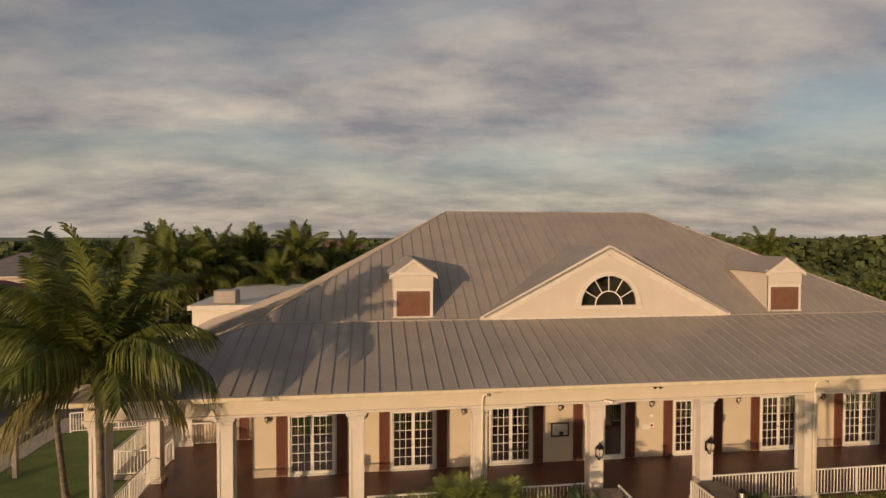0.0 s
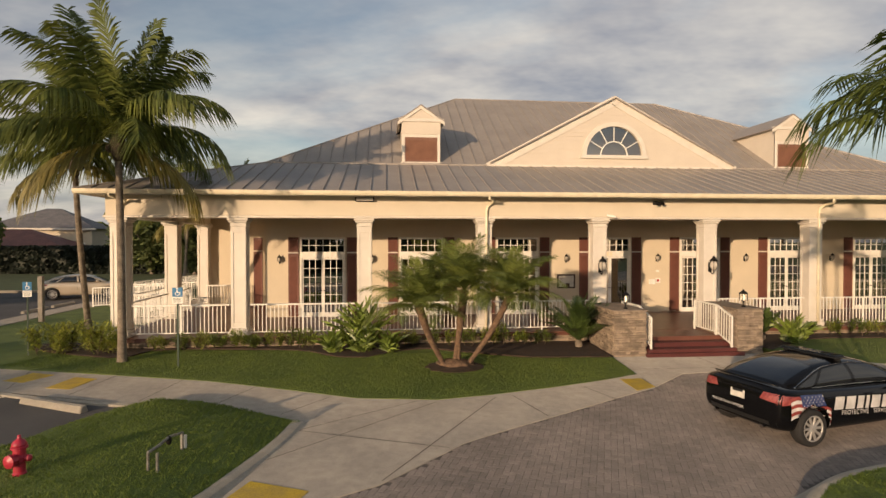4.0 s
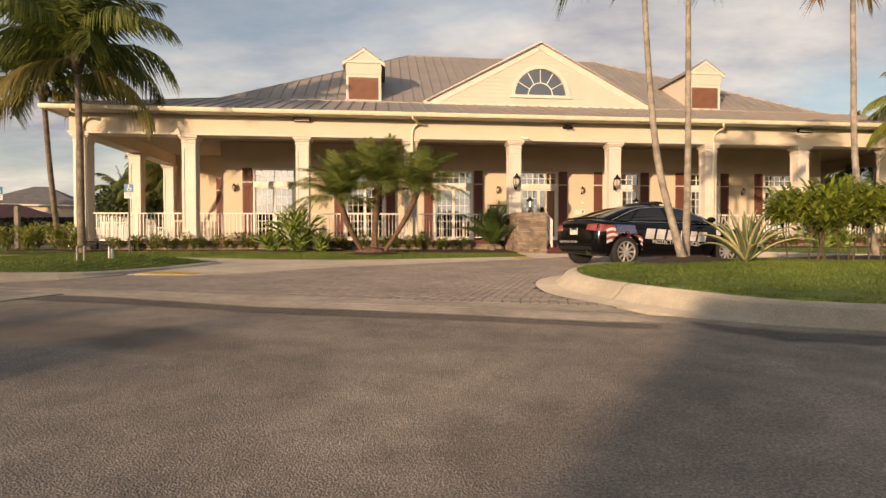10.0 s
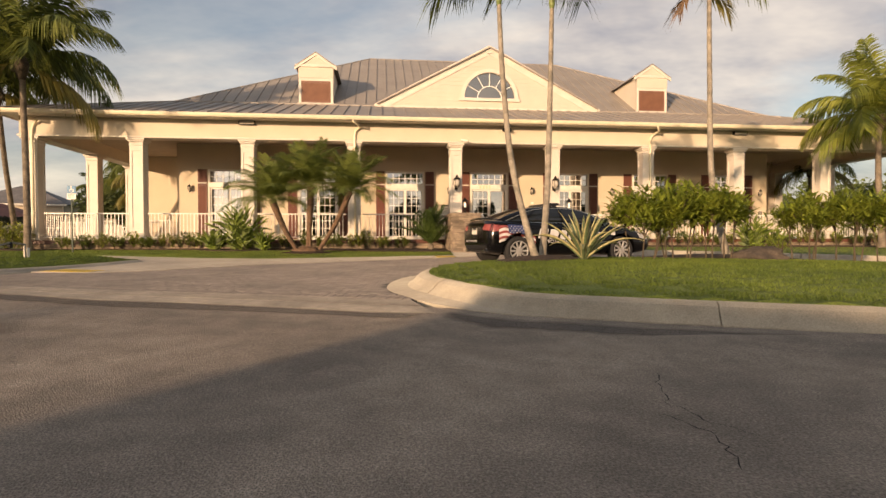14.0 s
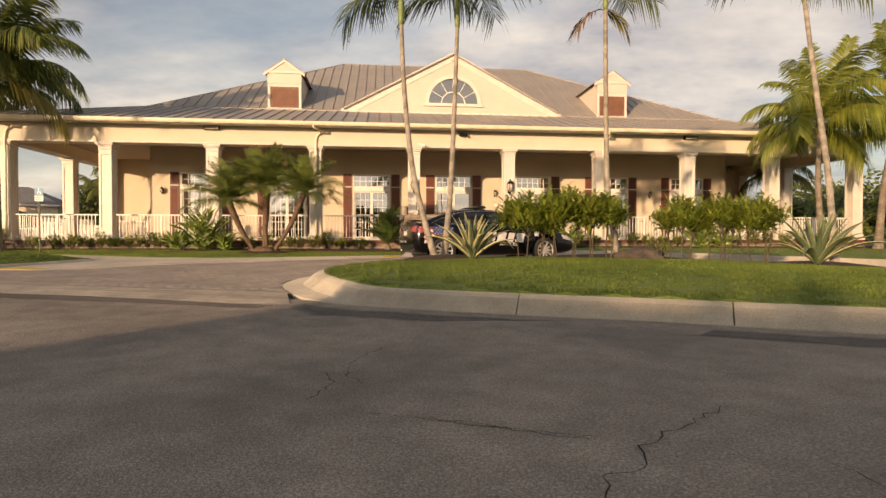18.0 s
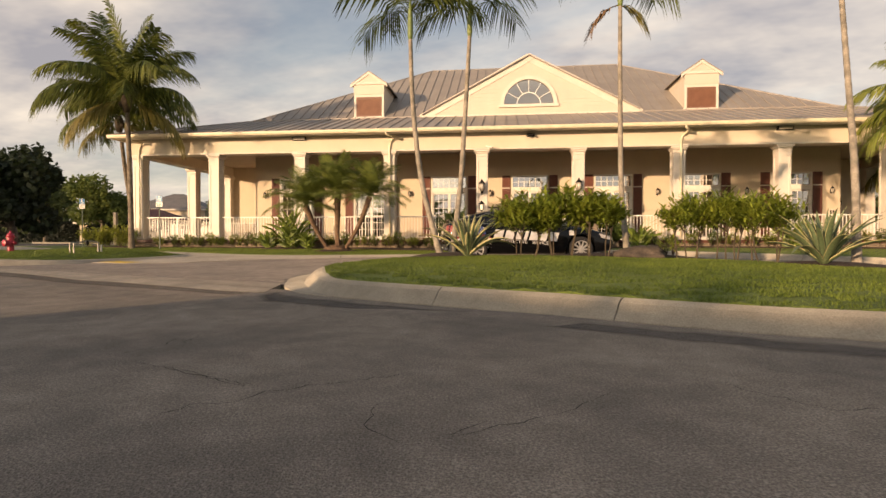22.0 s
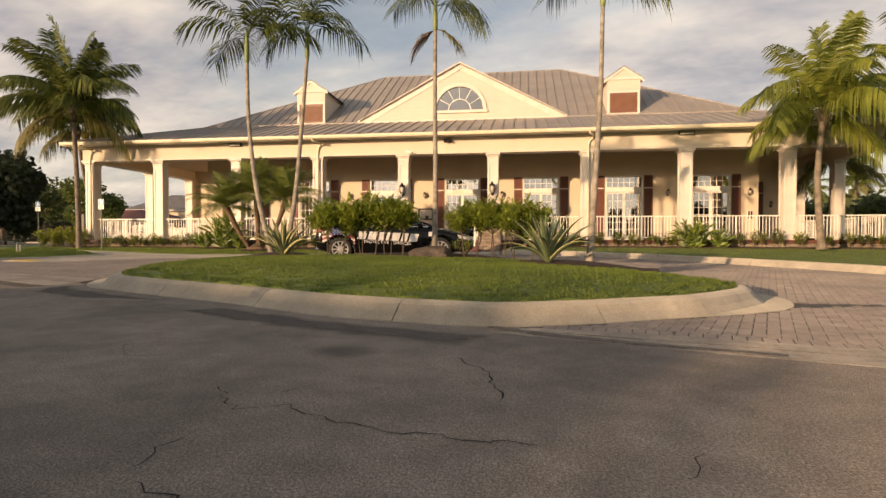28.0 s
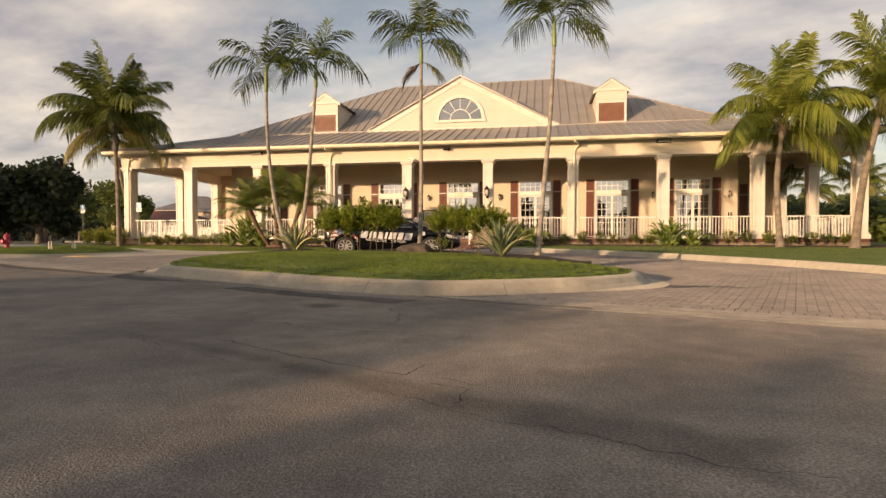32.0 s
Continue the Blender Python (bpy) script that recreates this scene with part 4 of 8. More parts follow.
# rake boards
for s in (-1, 1):
    for off, w, y0, y1 in ((0.0, 0.20, -0.035, 0.0), (0.16, 0.10, -0.055, 0.0)):
        L = math.hypot(GW + 0.45, (GW + 0.45) * slope)
        bm = bmesh.new()
        box(bm, -0.06, L, y0, y1, -0.10 if off == 0 else off - 0.02, w + off)
        ang = math.degrees(math.atan(slope))
        bm.transform(pose(s * (GW + 0.4), 0, -0.1, 0, 0, 0) @ (pose(0, 0, 0, 0, -ang, 0) if s < 0 else pose(0, 0, 0, 0, -(180 - ang), 0) @ Matrix.Diagonal((1, 1, -1, 1))))
        bmesh.ops.recalc_face_normals(bm, faces=bm.faces)
        part("rake_board", bm, TRIM, pediment, "cream-white rake moulding")
apex = GZ1 - GZ0
part("apex_block", plate(bmesh.new(), [(0.0, -0.059, apex + 0.02), (0.36, -0.059, apex + 0.2), (0.0, -0.059, apex + 0.39), (-0.36, -0.059, apex + 0.2)], 0.06), TRIM, pediment)
part("base_board", boxes((-GW - 0.1, GW + 0.1, -0.05, 0.02, -0.08, 0.07)), TRIM, pediment)
# gable roof back to the main slope
top_z = GZ1 + 0.26
for s in (-1, 1):
    low_z = GZ0 - 0.02
    e = GW + 0.42
    pts = [(GC + s * e, GY - 0.15, low_z + 0.12), (GC + s * e, roof_y(low_z + 0.12) + 0.1, low_z + 0.12), (GC, roof_y(top_z + 0.02) + 0.1, top_z + 0.02), (GC, GY - 0.15, top_z + 0.02)]
    if s > 0:
        pts = pts[1::-1] + pts[:1:-1]
    bm = plate(bmesh.new(), pts, 0.04)
    g = cpart("gable_roof", bm, ROOF)
    if s < 0:
        seams(g, [pts[1], pts[0], pts[3], pts[2]], 0.42)
    else:
        seams(g, pts, 0.42)


def arc_bar(bm, r, w, y0, y1, zc, a0=0, a1=180, n=24):
    prev = None
    for i in range(n + 1):
        a = radians(a0 + (a1 - a0) * i / n)
        ring = [bm.verts.new((rr * math.cos(a), yy, zc + rr * math.sin(a))) for rr, yy in ((r, y0), (r + w, y0), (r + w, y1), (r, y1))]
        if prev:
            for k in range(4):
                j = (k + 1) % 4
                bm.faces.new((prev[k], prev[j], ring[j], ring[k]))
        prev = ring


bm = bmesh.new()
zc = WIN_Z - GZ0
arc_bar(bm, WIN_R - 0.03, 0.16, -0.07, 0.04, zc)
box(bm, -WIN_R - 0.2, WIN_R + 0.2, -0.09, 0.04, zc - 0.13, zc)
part("arched_frame", bm, TRIM, pediment, "white half-round window frame")
bm = bmesh.new()
arc_bar(bm, 0.52, 0.035, -0.01, 0.03, zc)
for a in range(30, 180, 30):
    c, s_ = math.cos(radians(a)), math.sin(radians(a))
    tube(bm, [(0.53 * c, 0.01, zc + 0.53 * s_), ((WIN_R - 0.02) * c, 0.01, zc + (WIN_R - 0.02) * s_)], 0.018, 5)
part("fan_grid", bm, WHITE, pediment)
bm = bmesh.new()
vs = [bm.verts.new((WIN_R * math.cos(radians(a)), 0.02, zc + WIN_R * math.sin(radians(a)))) for a in range(0, 181, 10)]
bm.faces.new(vs)
part("fan_glass", bm, DIMGLASS, pediment, "half-round window glass").visible_shadow = False


def dormer(cx):
    """A small gabled dormer with a louvred shutter, set on the steep slope."""
    y0, w, z0, zt, za = 20.15, 0.72, 6.58, 8.22, 8.72
    d = new("dormer")
    d.parent = club
    d.location = INV @ Vector((cx, y0, z0))
    back = lambda zz: roof_y(zz + z0) - y0 + 0.15
    h = zt - z0
    for s in (-1, 1):
        pts = [(s * w, 0, -0.3), (s * w, 0, h), (s * w, back(h), h), (s * w, back(0), -0.1)]
        part("cheek", plate(bmesh.new(), pts if s < 0 else pts[::-1], 0.04), SIDING, d, "cream clapboard dormer cheek")
    part("face", boxes((-w, w, -0.01, 0.04, -0.3, h)), SIDING, d)
    bm = boxes((-w - 0.01, -w + 0.10, -0.05, -0.01, -0.05, h), (w - 0.10, w + 0.01, -0.05, -0.01, -0.05, h), (-w - 0.05, w + 0.05, -0.07, -0.01, -0.08, 0.07), (-w + 0.1, w - 0.1, -0.045, -0.01, 1.0, 1.12), bevel=0.008)
    part("head_panel", boxes((-w - 0.02, w + 0.02, -0.062, -0.052, 1.12, h - 0.06), bevel=0.006), SIDING, d, "cream board over the louvres")
    part("casing", bm, TRIM, d, "white dormer casing")
    bm = shutter_bm(0.92, 2 * (w - 0.11))
    bm.transform(pose(0, -0.01, 0.075))
    part("louvre_panel", bm, LOUVRE, d, "brown louvred panel")
    za_ = za - z0
    o = 0.17
    part("gable", plate(bmesh.new(), [(-w, -0.085, h), (w, -0.085, h), (0, -0.085, za_)], 0.09), SIDING, d)
    part("cornice", boxes((-w - 0.14, w + 0.14, -0.11, 0.02, h - 0.06, h + 0.06), bevel=0.015), TRIM, d)
    m = (za_ - h) / w
    for s in (-1, 1):
        pts = [(s * (w + o), -0.12, h - o * m + 0.07), (s * (w + o), back(h) + 0.1, h - o * m + 0.07), (0, back(za_) + 0.15, za_ + 0.07), (0, -0.12, za_ + 0.07)]
        part("dormer_roof", plate(bmesh.new(), pts[::-1] if s > 0 else pts, 0.03), ROOF, d)
        q0, q1 = Vector((s * (w + o), -0.125, h - o * m + 0.0)), Vector((0, -0.125, za_ + 0.0))
        bm = bmesh.new()
        vs = []
        for p in (q0, q1):
            for dy, dz in ((0, -0.07), (0, 0.05), (0.06, 0.05), (0.06, -0.07)):
                vs.append(bm.verts.new(p + Vector((0, dy, dz))))
        for k in range(4):
            j = (k + 1) % 4
            bm.faces.new((vs[k], vs[j], vs[4 + j], vs[4 + k]))
        bm.faces.new(vs[:4]), bm.faces.new(vs[4:][::-1])
        bmesh.ops.recalc_face_normals(bm, faces=bm.faces)
        part("rake", bm, TRIM, d)


dormer(1.58)
dormer(16.75)

# ---- porch details ----
BALUSTER = None


def railing(a, b, z_a, z_b=None, height=0.94, post_every=1.7, ends=True, label="white metal porch railing with square balusters"):
    """A white metal railing from a to b (x, y), standing on z_a and z_b."""
    global BALUSTER
    z_b = z_a if z_b is None else z_b
    a, b = Vector((*a, z_a)), Vector((*b, z_b))
    run = Vector((b.x - a.x, b.y - a.y, 0))
    length, rise = run.length, z_b - z_a
    yaw = math.degrees(math.atan2(run.y, run.x))
    own = thing("porch_railing", a, yaw, label=label, category="railing", group="porch railings")
    tilt = math.degrees(math.atan2(rise, length))
    real = math.hypot(length, rise)

    def bar(name, z, hgt, dep):
        bm = boxes((0, real, -dep / 2, dep / 2, -hgt / 2, hgt / 2), bevel=0.006)
        bm.transform(pose(0, 0, z, 0, -tilt, 0))
        part(name, bm, WHITE, own)
    bar("top_rail", height, 0.045, 0.06)
    bar("bottom_rail", 0.10, 0.035, 0.035)
    if BALUSTER is None:
        bm = boxes((-0.0105, 0.0105, -0.0105, 0.0105, 0.10, 0.925))
        BALUSTER = bpy.data.meshes.new("baluster")
        bm.to_mesh(BALUSTER)
        bm.free()
        BALUSTER.materials.append(WHITE)
    n = max(2, round(length / 0.122))
    posts = max(1, round(length / post_every))
    at = [length * i / posts for i in range(posts + 1)]
    if not ends:
        at = at[1:-1]
    for i in range(1, n):
        s = length * i / n
        if all(abs(s - p) > 0.05 for p in at):
            share("baluster", BALUSTER, own, pose(s, 0, rise * s / length))
    for p in at:
        part("rail_post", boxes((p - 0.024, p + 0.024, -0.024, 0.024, rise * p / length, rise * p / length + height)), WHITE, own)
    return own


for i in range(9):
    if i == 4:
        continue
    railing((COLS[i] + 0.30, 16.52), (COLS[i + 1] - 0.30, 16.52), FLOOR, ends=False)
railing((-7.75, 16.95), (-7.75, 20.35), FLOOR, ends=False)
railing((-7.75, 21.05), (-7.75, 22.6), FLOOR)
railing((-7.55, 24.0), (-5.9, 24.0), FLOOR)
railing((26.15, 16.95), (26.15, 20.35), FLOOR, ends=False)
railing((26.15, 21.05), (26.15, 23.85), FLOOR, ends=False)
# the access ramp: in from the side walk, then forward along the porch
ramp = thing("access_ramp", (-9.0, 27, 0.3), label="grey concrete access ramp beside the porch", category="ramp")
bm = bmesh.new()
plate(bm, [(-4.85, 0.25, 0.13), (-0.6, 0.25, 0.28), (-0.6, 1.7, 0.28), (-4.85, 1.7, 0.13)], 0.25)
part("ramp_slab", bm, CONCRETE, ramp)
part("ramp_landing", boxes((-0.598, 1.0, -5.35, 1.7, 0.02, 0.32)), CONCRETE, ramp)
railing((-9.55, 21.62), (-8.08, 21.62), 0.61)
railing((-9.55, 21.75), (-9.55, 27.1), 0.61)
railing((-13.85, 27.2), (-9.65, 27.2), 0.43, 0.58)
railing((-13.2, 28.74), (-8.1, 28.74), 0.44, 0.61)
railing((-13.4, 30.6), (-12.0, 36.6), 0.46)

# front steps between two stone piers
steps_thing = thing("front_steps", (9.1, 15.4, 0.4), label="dark red painted steps up to the porch", category="steps")
for k, (y0, z1) in enumerate(((14.25, 0.52), (14.62, 0.64))):
    part("step", boxes((-1.35, 1.35, y0 - 15.4, 14.99 - 15.4 if k else 14.618 - 15.4, -0.35, z1 - 0.4), bevel=0.012), STEP_RED, steps_thing)
part("step_plinth", boxes((-1.45, 1.5, 14.12 - 15.4, 14.248 - 15.4, -0.35, 0.395 - 0.4 + 0.03)), STEP_RED, steps_thing)
part("landing", boxes((-1.35, 1.35, 14.992 - 15.4, 16.218 - 15.4, -0.2, FLOOR - 0.404)), PORCH_RED, steps_thing, "red-brown landing")
railing((7.86, 14.35), (7.86, 15.1), 0.5, 0.76, 0.92, 0.8, label="short white stair railing")
railing((10.34, 14.35), (10.34, 15.1), 0.5, 0.76, 0.92, 0.8, label="short white stair railing")
railing((7.86, 15.15), (7.86, 16.3), 0.76, None, 0.92, 1.2, label="short white stair railing")
railing((10.34, 15.15), (10.34, 16.3), 0.76, None, 0.92, 1.2, label="short white stair railing")


def ledge_stones(own, x0, x1, y, z0, z1, flip, rng, joined=None, axis="x"):
    """Split-face ledge stones over one face; joined: a bmesh that takes them all."""
    z = z0
    while z < z1 - 0.015:
        h = min(rng.choice((0.035, 0.05, 0.06, 0.075)), z1 - z)
        x = x0
        while x < x1 - 0.01:
            w = min(rng.uniform(0.12, 0.42), x1 - x)
            if x1 - x - w < 0.06:
                w = x1 - x
            d = rng.uniform(0.012, 0.05)
            if axis == "x":
                row = (x + 0.003, x + w - 0.003, y - d * flip, y + 0.02 * flip, z + 0.003, z + h - 0.003)
            else:
                row = (y - d * flip, y + 0.02 * flip, x + 0.003, x + w - 0.003, z + 0.003, z + h - 0.003)
            row = (min(row[0], row[1]), max(row[0], row[1]), min(row[2], row[3]), max(row[2], row[3]), row[4], row[5])
            if joined is not None:
                box(joined, *row)
            else:
                part("ledge_stone", boxes(row, bevel=0.006), STONE, own)
            x += w
        z += h


rng = random.Random(5)
for x0, x1, y0 in ((6.68, 7.72, 14.25), (10.46, 11.34, 14.30)):
    cx, cy = (x0 + x1) / 2, (y0 + 16.2) / 2
    pier = thing("stone_pier", (cx, cy, 0.35), label="stacked ledge-stone pier with a flat top beside the steps", category="pier", group="entrance piers")
    hw, hy = (x1 - x0) / 2 - 0.05, (16.2 - y0) / 2 - 0.05
    part("core", boxes((-hw, hw, -hy, hy, -0.2, 1.26)), MORTAR, pier)
    ledge_stones(pier, -hw, hw, -hy, -0.02, 1.26, 1, rng)
    bmj = bmesh.new()
    ledge_stones(pier, -hy, hy, -hw, -0.02, 1.26, 1, rng, bmj, "y")
    ledge_stones(pier, -hy, hy, hw, -0.02, 1.26, -1, rng, bmj, "y")
    part("side_stonework", bmj, STONE, pier, kind="stuff")
    part("cap", boxes((-hw - 0.05, hw + 0.05, -hy - 0.05, hy + 0.05, 1.262, 1.31), bevel=0.012), STONE, pier, "flat stone cap")
    # a small lit post lantern on each pier
    lamp = thing("pier_lantern", (cx, y0 + 0.35, 1.66), label="small black post lantern with a lit bulb on a pier", category="lantern", group="pier lanterns")
    part("stem", lathe(bmesh.new(), [(0.06, 0), (0.06, 0.03), (0.022, 0.06), (0.022, 0.16), (0.07, 0.19)], 10), IRON, lamp)
    part("cage", boxes(*[(sx * 0.075 - 0.008, sx * 0.075 + 0.008, sy * 0.075 - 0.008, sy * 0.075 + 0.008, 0.19, 0.40) for sx in (-1, 1) for sy in (-1, 1)]), IRON, lamp)
    part("bulb", lathe(bmesh.new(), [(0.02, 0.2), (0.035, 0.24), (0.045, 0.30), (0.03, 0.36), (0.01, 0.38)], 10), BULB, lamp, "glowing bulb")
    part("cap", lathe(bmesh.new(), [(0.13, 0.40), (0.10, 0.44), (0.04, 0.49), (0.015, 0.53)], 8), IRON, lamp)
bmj = bmesh.new()
ledge_stones(None, -7.98, 6.6, 16.34, 0.34, FLOOR - 0.13, 1, rng, bmj)
ledge_stones(None, 11.4, 26.4, 16.34, 0.34, FLOOR - 0.13, 1, rng, bmj)
bmj.transform(INV)
part("base_stonework", bmj, STONE, club, "stacked ledge stone below the porch", kind="stuff")


def wall_lantern(x, y, z, big):
    """An oval wall lantern on a bracket, facing the street."""
    k = 1.7 if big else 1.0
    own = thing("wall_lantern", (x, y, z), label="large black wall lantern with clear glass on a porch column" if big else "small bronze oval wall lantern on the stucco", category="lantern", group="column lanterns" if big else "wall lanterns")
    part("back_plate", boxes((-0.035 * k, 0.035 * k, -0.014, 0, -0.14 * k, 0.05 * k), bevel=0.004), IRON, own)
    part("arm", tube(bmesh.new(), [(0, 0, -0.12 * k), (0, -0.08 * k, -0.17 * k), (0, -0.13 * k, -0.14 * k), (0, -0.13 * k, -0.10 * k)], 0.010 * k, 6), IRON, own)
    part("shade", lathe(bmesh.new(), [(0.03 * k, -0.10 * k), (0.07 * k, -0.04 * k), (0.075 * k, 0.03 * k), (0.05 * k, 0.08 * k)], 12, (0, -0.13 * k, 0)), LAMPGLASS, own, "clear lantern glass", True)
    bm = bmesh.new()
    for a in range(6):
        c, s = math.cos(a * math.tau / 6), math.sin(a * math.tau / 6)
        tube(bm, [(0.03 * k * c, -0.13 * k + 0.03 * k * s, -0.10 * k), (0.073 * k * c, -0.13 * k + 0.073 * k * s, -0.04 * k), (0.078 * k * c, -0.13 * k + 0.078 * k * s, 0.03 * k), (0.05 * k * c, -0.13 * k + 0.05 * k * s, 0.085 * k)], 0.006 * k, 4)
    part("cage", bm, IRON, own)
    part("cap", lathe(bmesh.new(), [(0.085 * k, 0.075 * k), (0.06 * k, 0.11 * k), (0.03 * k, 0.135 * k), (0.012 * k, 0.18 * k)], 10, (0, -0.13 * k, 0)), IRON, own)


for x in (-3.75, -0.28, 3.5, 7.35, 11.15, 14.95, 18.8, 22.35):
    wall_lantern(x, WALL_Y - 0.002, 2.95, False)
for x in (7.14, 10.92):
    wall_lantern(x + (0.0 if x < 9 else -0.02), 16.372, 2.85, True)
wall_lantern(24.9, 24.396, 2.6, False)

# notices, cameras, floodlights on the frieze and wall
board = thing("notice_board", (7.38, WALL_Y - 0.002, 1.78), label="dark framed notice board with pale papers on the wall", category="notice board")
DARKWOOD = material("dark_brown_frame", (0.05, 0.028, 0.018), None, 10, 60, 0.5, bump=0.1)
PAPER = material("pale_paper", (0.62, 0.58, 0.50), (0.5, 0.48, 0.43), 8, 60, 0.8, bump=0.03, grain=0.08)
part("frame", boxes((-0.37, 0.37, -0.03, 0, -0.03, 0.03), (-0.37, 0.37, -0.03, 0, 0.47, 0.53), (-0.37, -0.31, -0.03, 0, 0.03, 0.47), (0.31, 0.37, -0.03, 0, 0.03, 0.47)), DARKWOOD, board)
part("paper", boxes((-0.31, 0.31, -0.012, -0.004, 0.03, 0.47)), PAPER, board)
part("printed_block", boxes((-0.03, 0.14, -0.017, -0.0125, 0.03, 0.17)), DARKWOOD, board)
for k in range(3):
    part("printed_line", boxes((-0.25, -0.25 + 0.16 - 0.04 * k, -0.016, -0.0125, 0.36 - 0.06 * k, 0.375 - 0.06 * k)), DARKWOOD, board)
notice = thing("wall_notice", (11.1, WALL_Y - 0.002, 1.95), label="small white notices with a red emblem on the wall", category="notice")
RED = material("sign_red", (0.42, 0.03, 0.025), None, 6, 60, 0.5, bump=0.02)
part("plate", boxes((0.02, 0.22, -0.01, 0, -0.02, 0.18)), WHITE, notice)
part("letter_tray", boxes((-0.27, 0.0, -0.06, 0, -0.07, 0.14), bevel=0.01), WHITE, notice)
part("emblem", tube(bmesh.new(), [(0.12, -0.013, 0.08), (0.12, -0.0105, 0.08)], 0.06, 6), RED, notice)
part("tag", boxes((0.03, 0.17, -0.008, 0, 0.42, 0.51)), WHITE, notice)
wbox = thing("wall_case", (22.39, WALL_Y - 0.002, 1.9), label="small pale framed case on the porch wall", category="wall case")
part("case", boxes((-0.11, 0.11, -0.05, 0, -0.22, 0.22), bevel=0.008), TRIM, wbox)
for x in (-0.055, 0.055):
    part("dark_insert", boxes((x - 0.035, x + 0.035, -0.054, -0.0505, -0.17, 0.17)), DARKWOOD, wbox)
num = thing("number_plate", (8.75, WALL_Y - 0.061, FLOOR + 2.25), label="pale tan figures over the entrance doors, shown as bars", category="number plate")
for k in range(4):
    part("figure_bar", boxes((0.0 + 0.14 * k, 0.09 + 0.14 * k, -0.01, -0.001, 0.02, 0.19)), GUTTER, num)
for x in (-0.4, 18.45):
    fl = thing("floodlight", (x, 16.338, 4.93), label="long bronze floodlight on the porch beam", category="floodlight", group="beam floodlights")
    part("housing", boxes((-0.29, 0.29, -0.12, 0, -0.07, 0.07), bevel=0.015), IRON, fl)
    part("lens", boxes((-0.25, 0.25, -0.128, -0.1205, -0.05, 0.055)), LAMPGLASS, fl, "pale ribbed lens")
spk = thing("beam_spotlight", (9.05, 16.338, 4.87), label="grey twin spotlight box under the eave", category="spotlight")
part("housing", boxes((-0.16, 0.16, -0.14, 0, -0.05, 0.06), bevel=0.02), IRON, spk)
for s in (-1, 1):
    part("lamp_head", tube(bmesh.new(), [(s * 0.08, -0.14, -0.02), (s * 0.10, -0.22, -0.05)], [0.035, 0.05], 10), IRON, spk)
cctv = thing("security_camera", (7.42, 16.285, 4.40), label="small white security camera at the beam", category="camera")
part("mount", boxes((-0.03, 0.03, -0.02, 0, -0.03, 0.06)), WHITE, cctv)
part("housing", tube(bmesh.new(), [(-0.12, -0.06, 0.06), (0.14, -0.14, 0.0)], 0.04, 8), WHITE, cctv)
part("lens", tube(bmesh.new(), [(0.141, -0.141, 0.0), (0.155, -0.146, -0.003)], 0.032, 8), IRON, cctv)
for x in (COLS[3] + 0.02, COLS[6] + 0.02, COLS[0] + 0.1):
    ds = thing("downspout", (x, 16.1, 0.5), label="cream downspout that drops from the gutter along a column", category="downspout", group="downspouts")
    bm = tube(bmesh.new(), [(0.0, -0.43, 4.55), (0.0, -0.43, 4.44), (0.16, -0.25, 4.38), (0.20, 0.12, 4.36), (0.06, 0.2, 4.22), (0.02, 0.2, 4.05), (0.02, 0.17, 3.75), (0.02, 0.2, 3.4), (0.02, 0.2, 0.35)], 0.042, 8)
    part("pipe", bm, GUTTER, ds, smooth=True)
    for z in (1.2, 2.6, 3.3):
        part("strap", boxes((-0.03, 0.07, 0.145, 0.26, z, z + 0.03)), GUTTER, ds)

# ---- plants ----
BARK = material("grey_palm_bark", (0.235, 0.19, 0.14), (0.12, 0.098, 0.074), 5, 30, 0.9, bump=0.5, grain=0.3)
PALE_BARK = material("pale_ringed_palm_bark", (0.34, 0.295, 0.235), (0.17, 0.15, 0.12), 7, 40, 0.85, bump=0.35, grain=0.22)
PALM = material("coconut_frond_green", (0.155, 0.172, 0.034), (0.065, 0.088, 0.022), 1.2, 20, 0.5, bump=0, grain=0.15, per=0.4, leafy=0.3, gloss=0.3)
# lit copy of PALM: the sunlight is put into a brighter green
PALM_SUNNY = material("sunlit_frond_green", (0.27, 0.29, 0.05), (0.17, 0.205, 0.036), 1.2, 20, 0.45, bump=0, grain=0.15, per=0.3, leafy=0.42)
PALM_OLD = material("yellowing_frond", (0.24, 0.20, 0.05), (0.16, 0.15, 0.04), 1.5, 20, 0.5, bump=0, grain=0.2, per=0.25, leafy=0.3)
SLIM = material("dark_palm_green", (0.095, 0.12, 0.024), (0.05, 0.07, 0.016), 1.5, 20, 0.6, bump=0, grain=0.15, per=0.3, leafy=0.28, gloss=0.2)
SHAFT = material("green_crownshaft", (0.20, 0.25, 0.08), (0.14, 0.19, 0.06), 2, 20, 0.5, bump=0.05)
FERN = material("feathery_palm_green", (0.23, 0.265, 0.06), (0.125, 0.16, 0.04), 2, 20, 0.5, bump=0, grain=0.2, per=0.3, leafy=0.3)
SHRUB = material("glossy_shrub_green", (0.34, 0.385, 0.06), (0.20, 0.255, 0.042), 2.5, 20, 0.4, bump=0, grain=0.15, per=0.4, leafy=0.48)
CYCAD_LEAF = material("dark_cycad_green", (0.10, 0.145, 0.035), (0.05, 0.08, 0.022), 2.5, 20, 0.4, bump=0, grain=0.15, per=0.35, leafy=0.25)
GINGER = material("deep_ginger_green", (0.215, 0.27, 0.045), (0.115, 0.16, 0.03), 2.5, 20, 0.4, bump=0, grain=0.15, per=0.4, leafy=0.35)
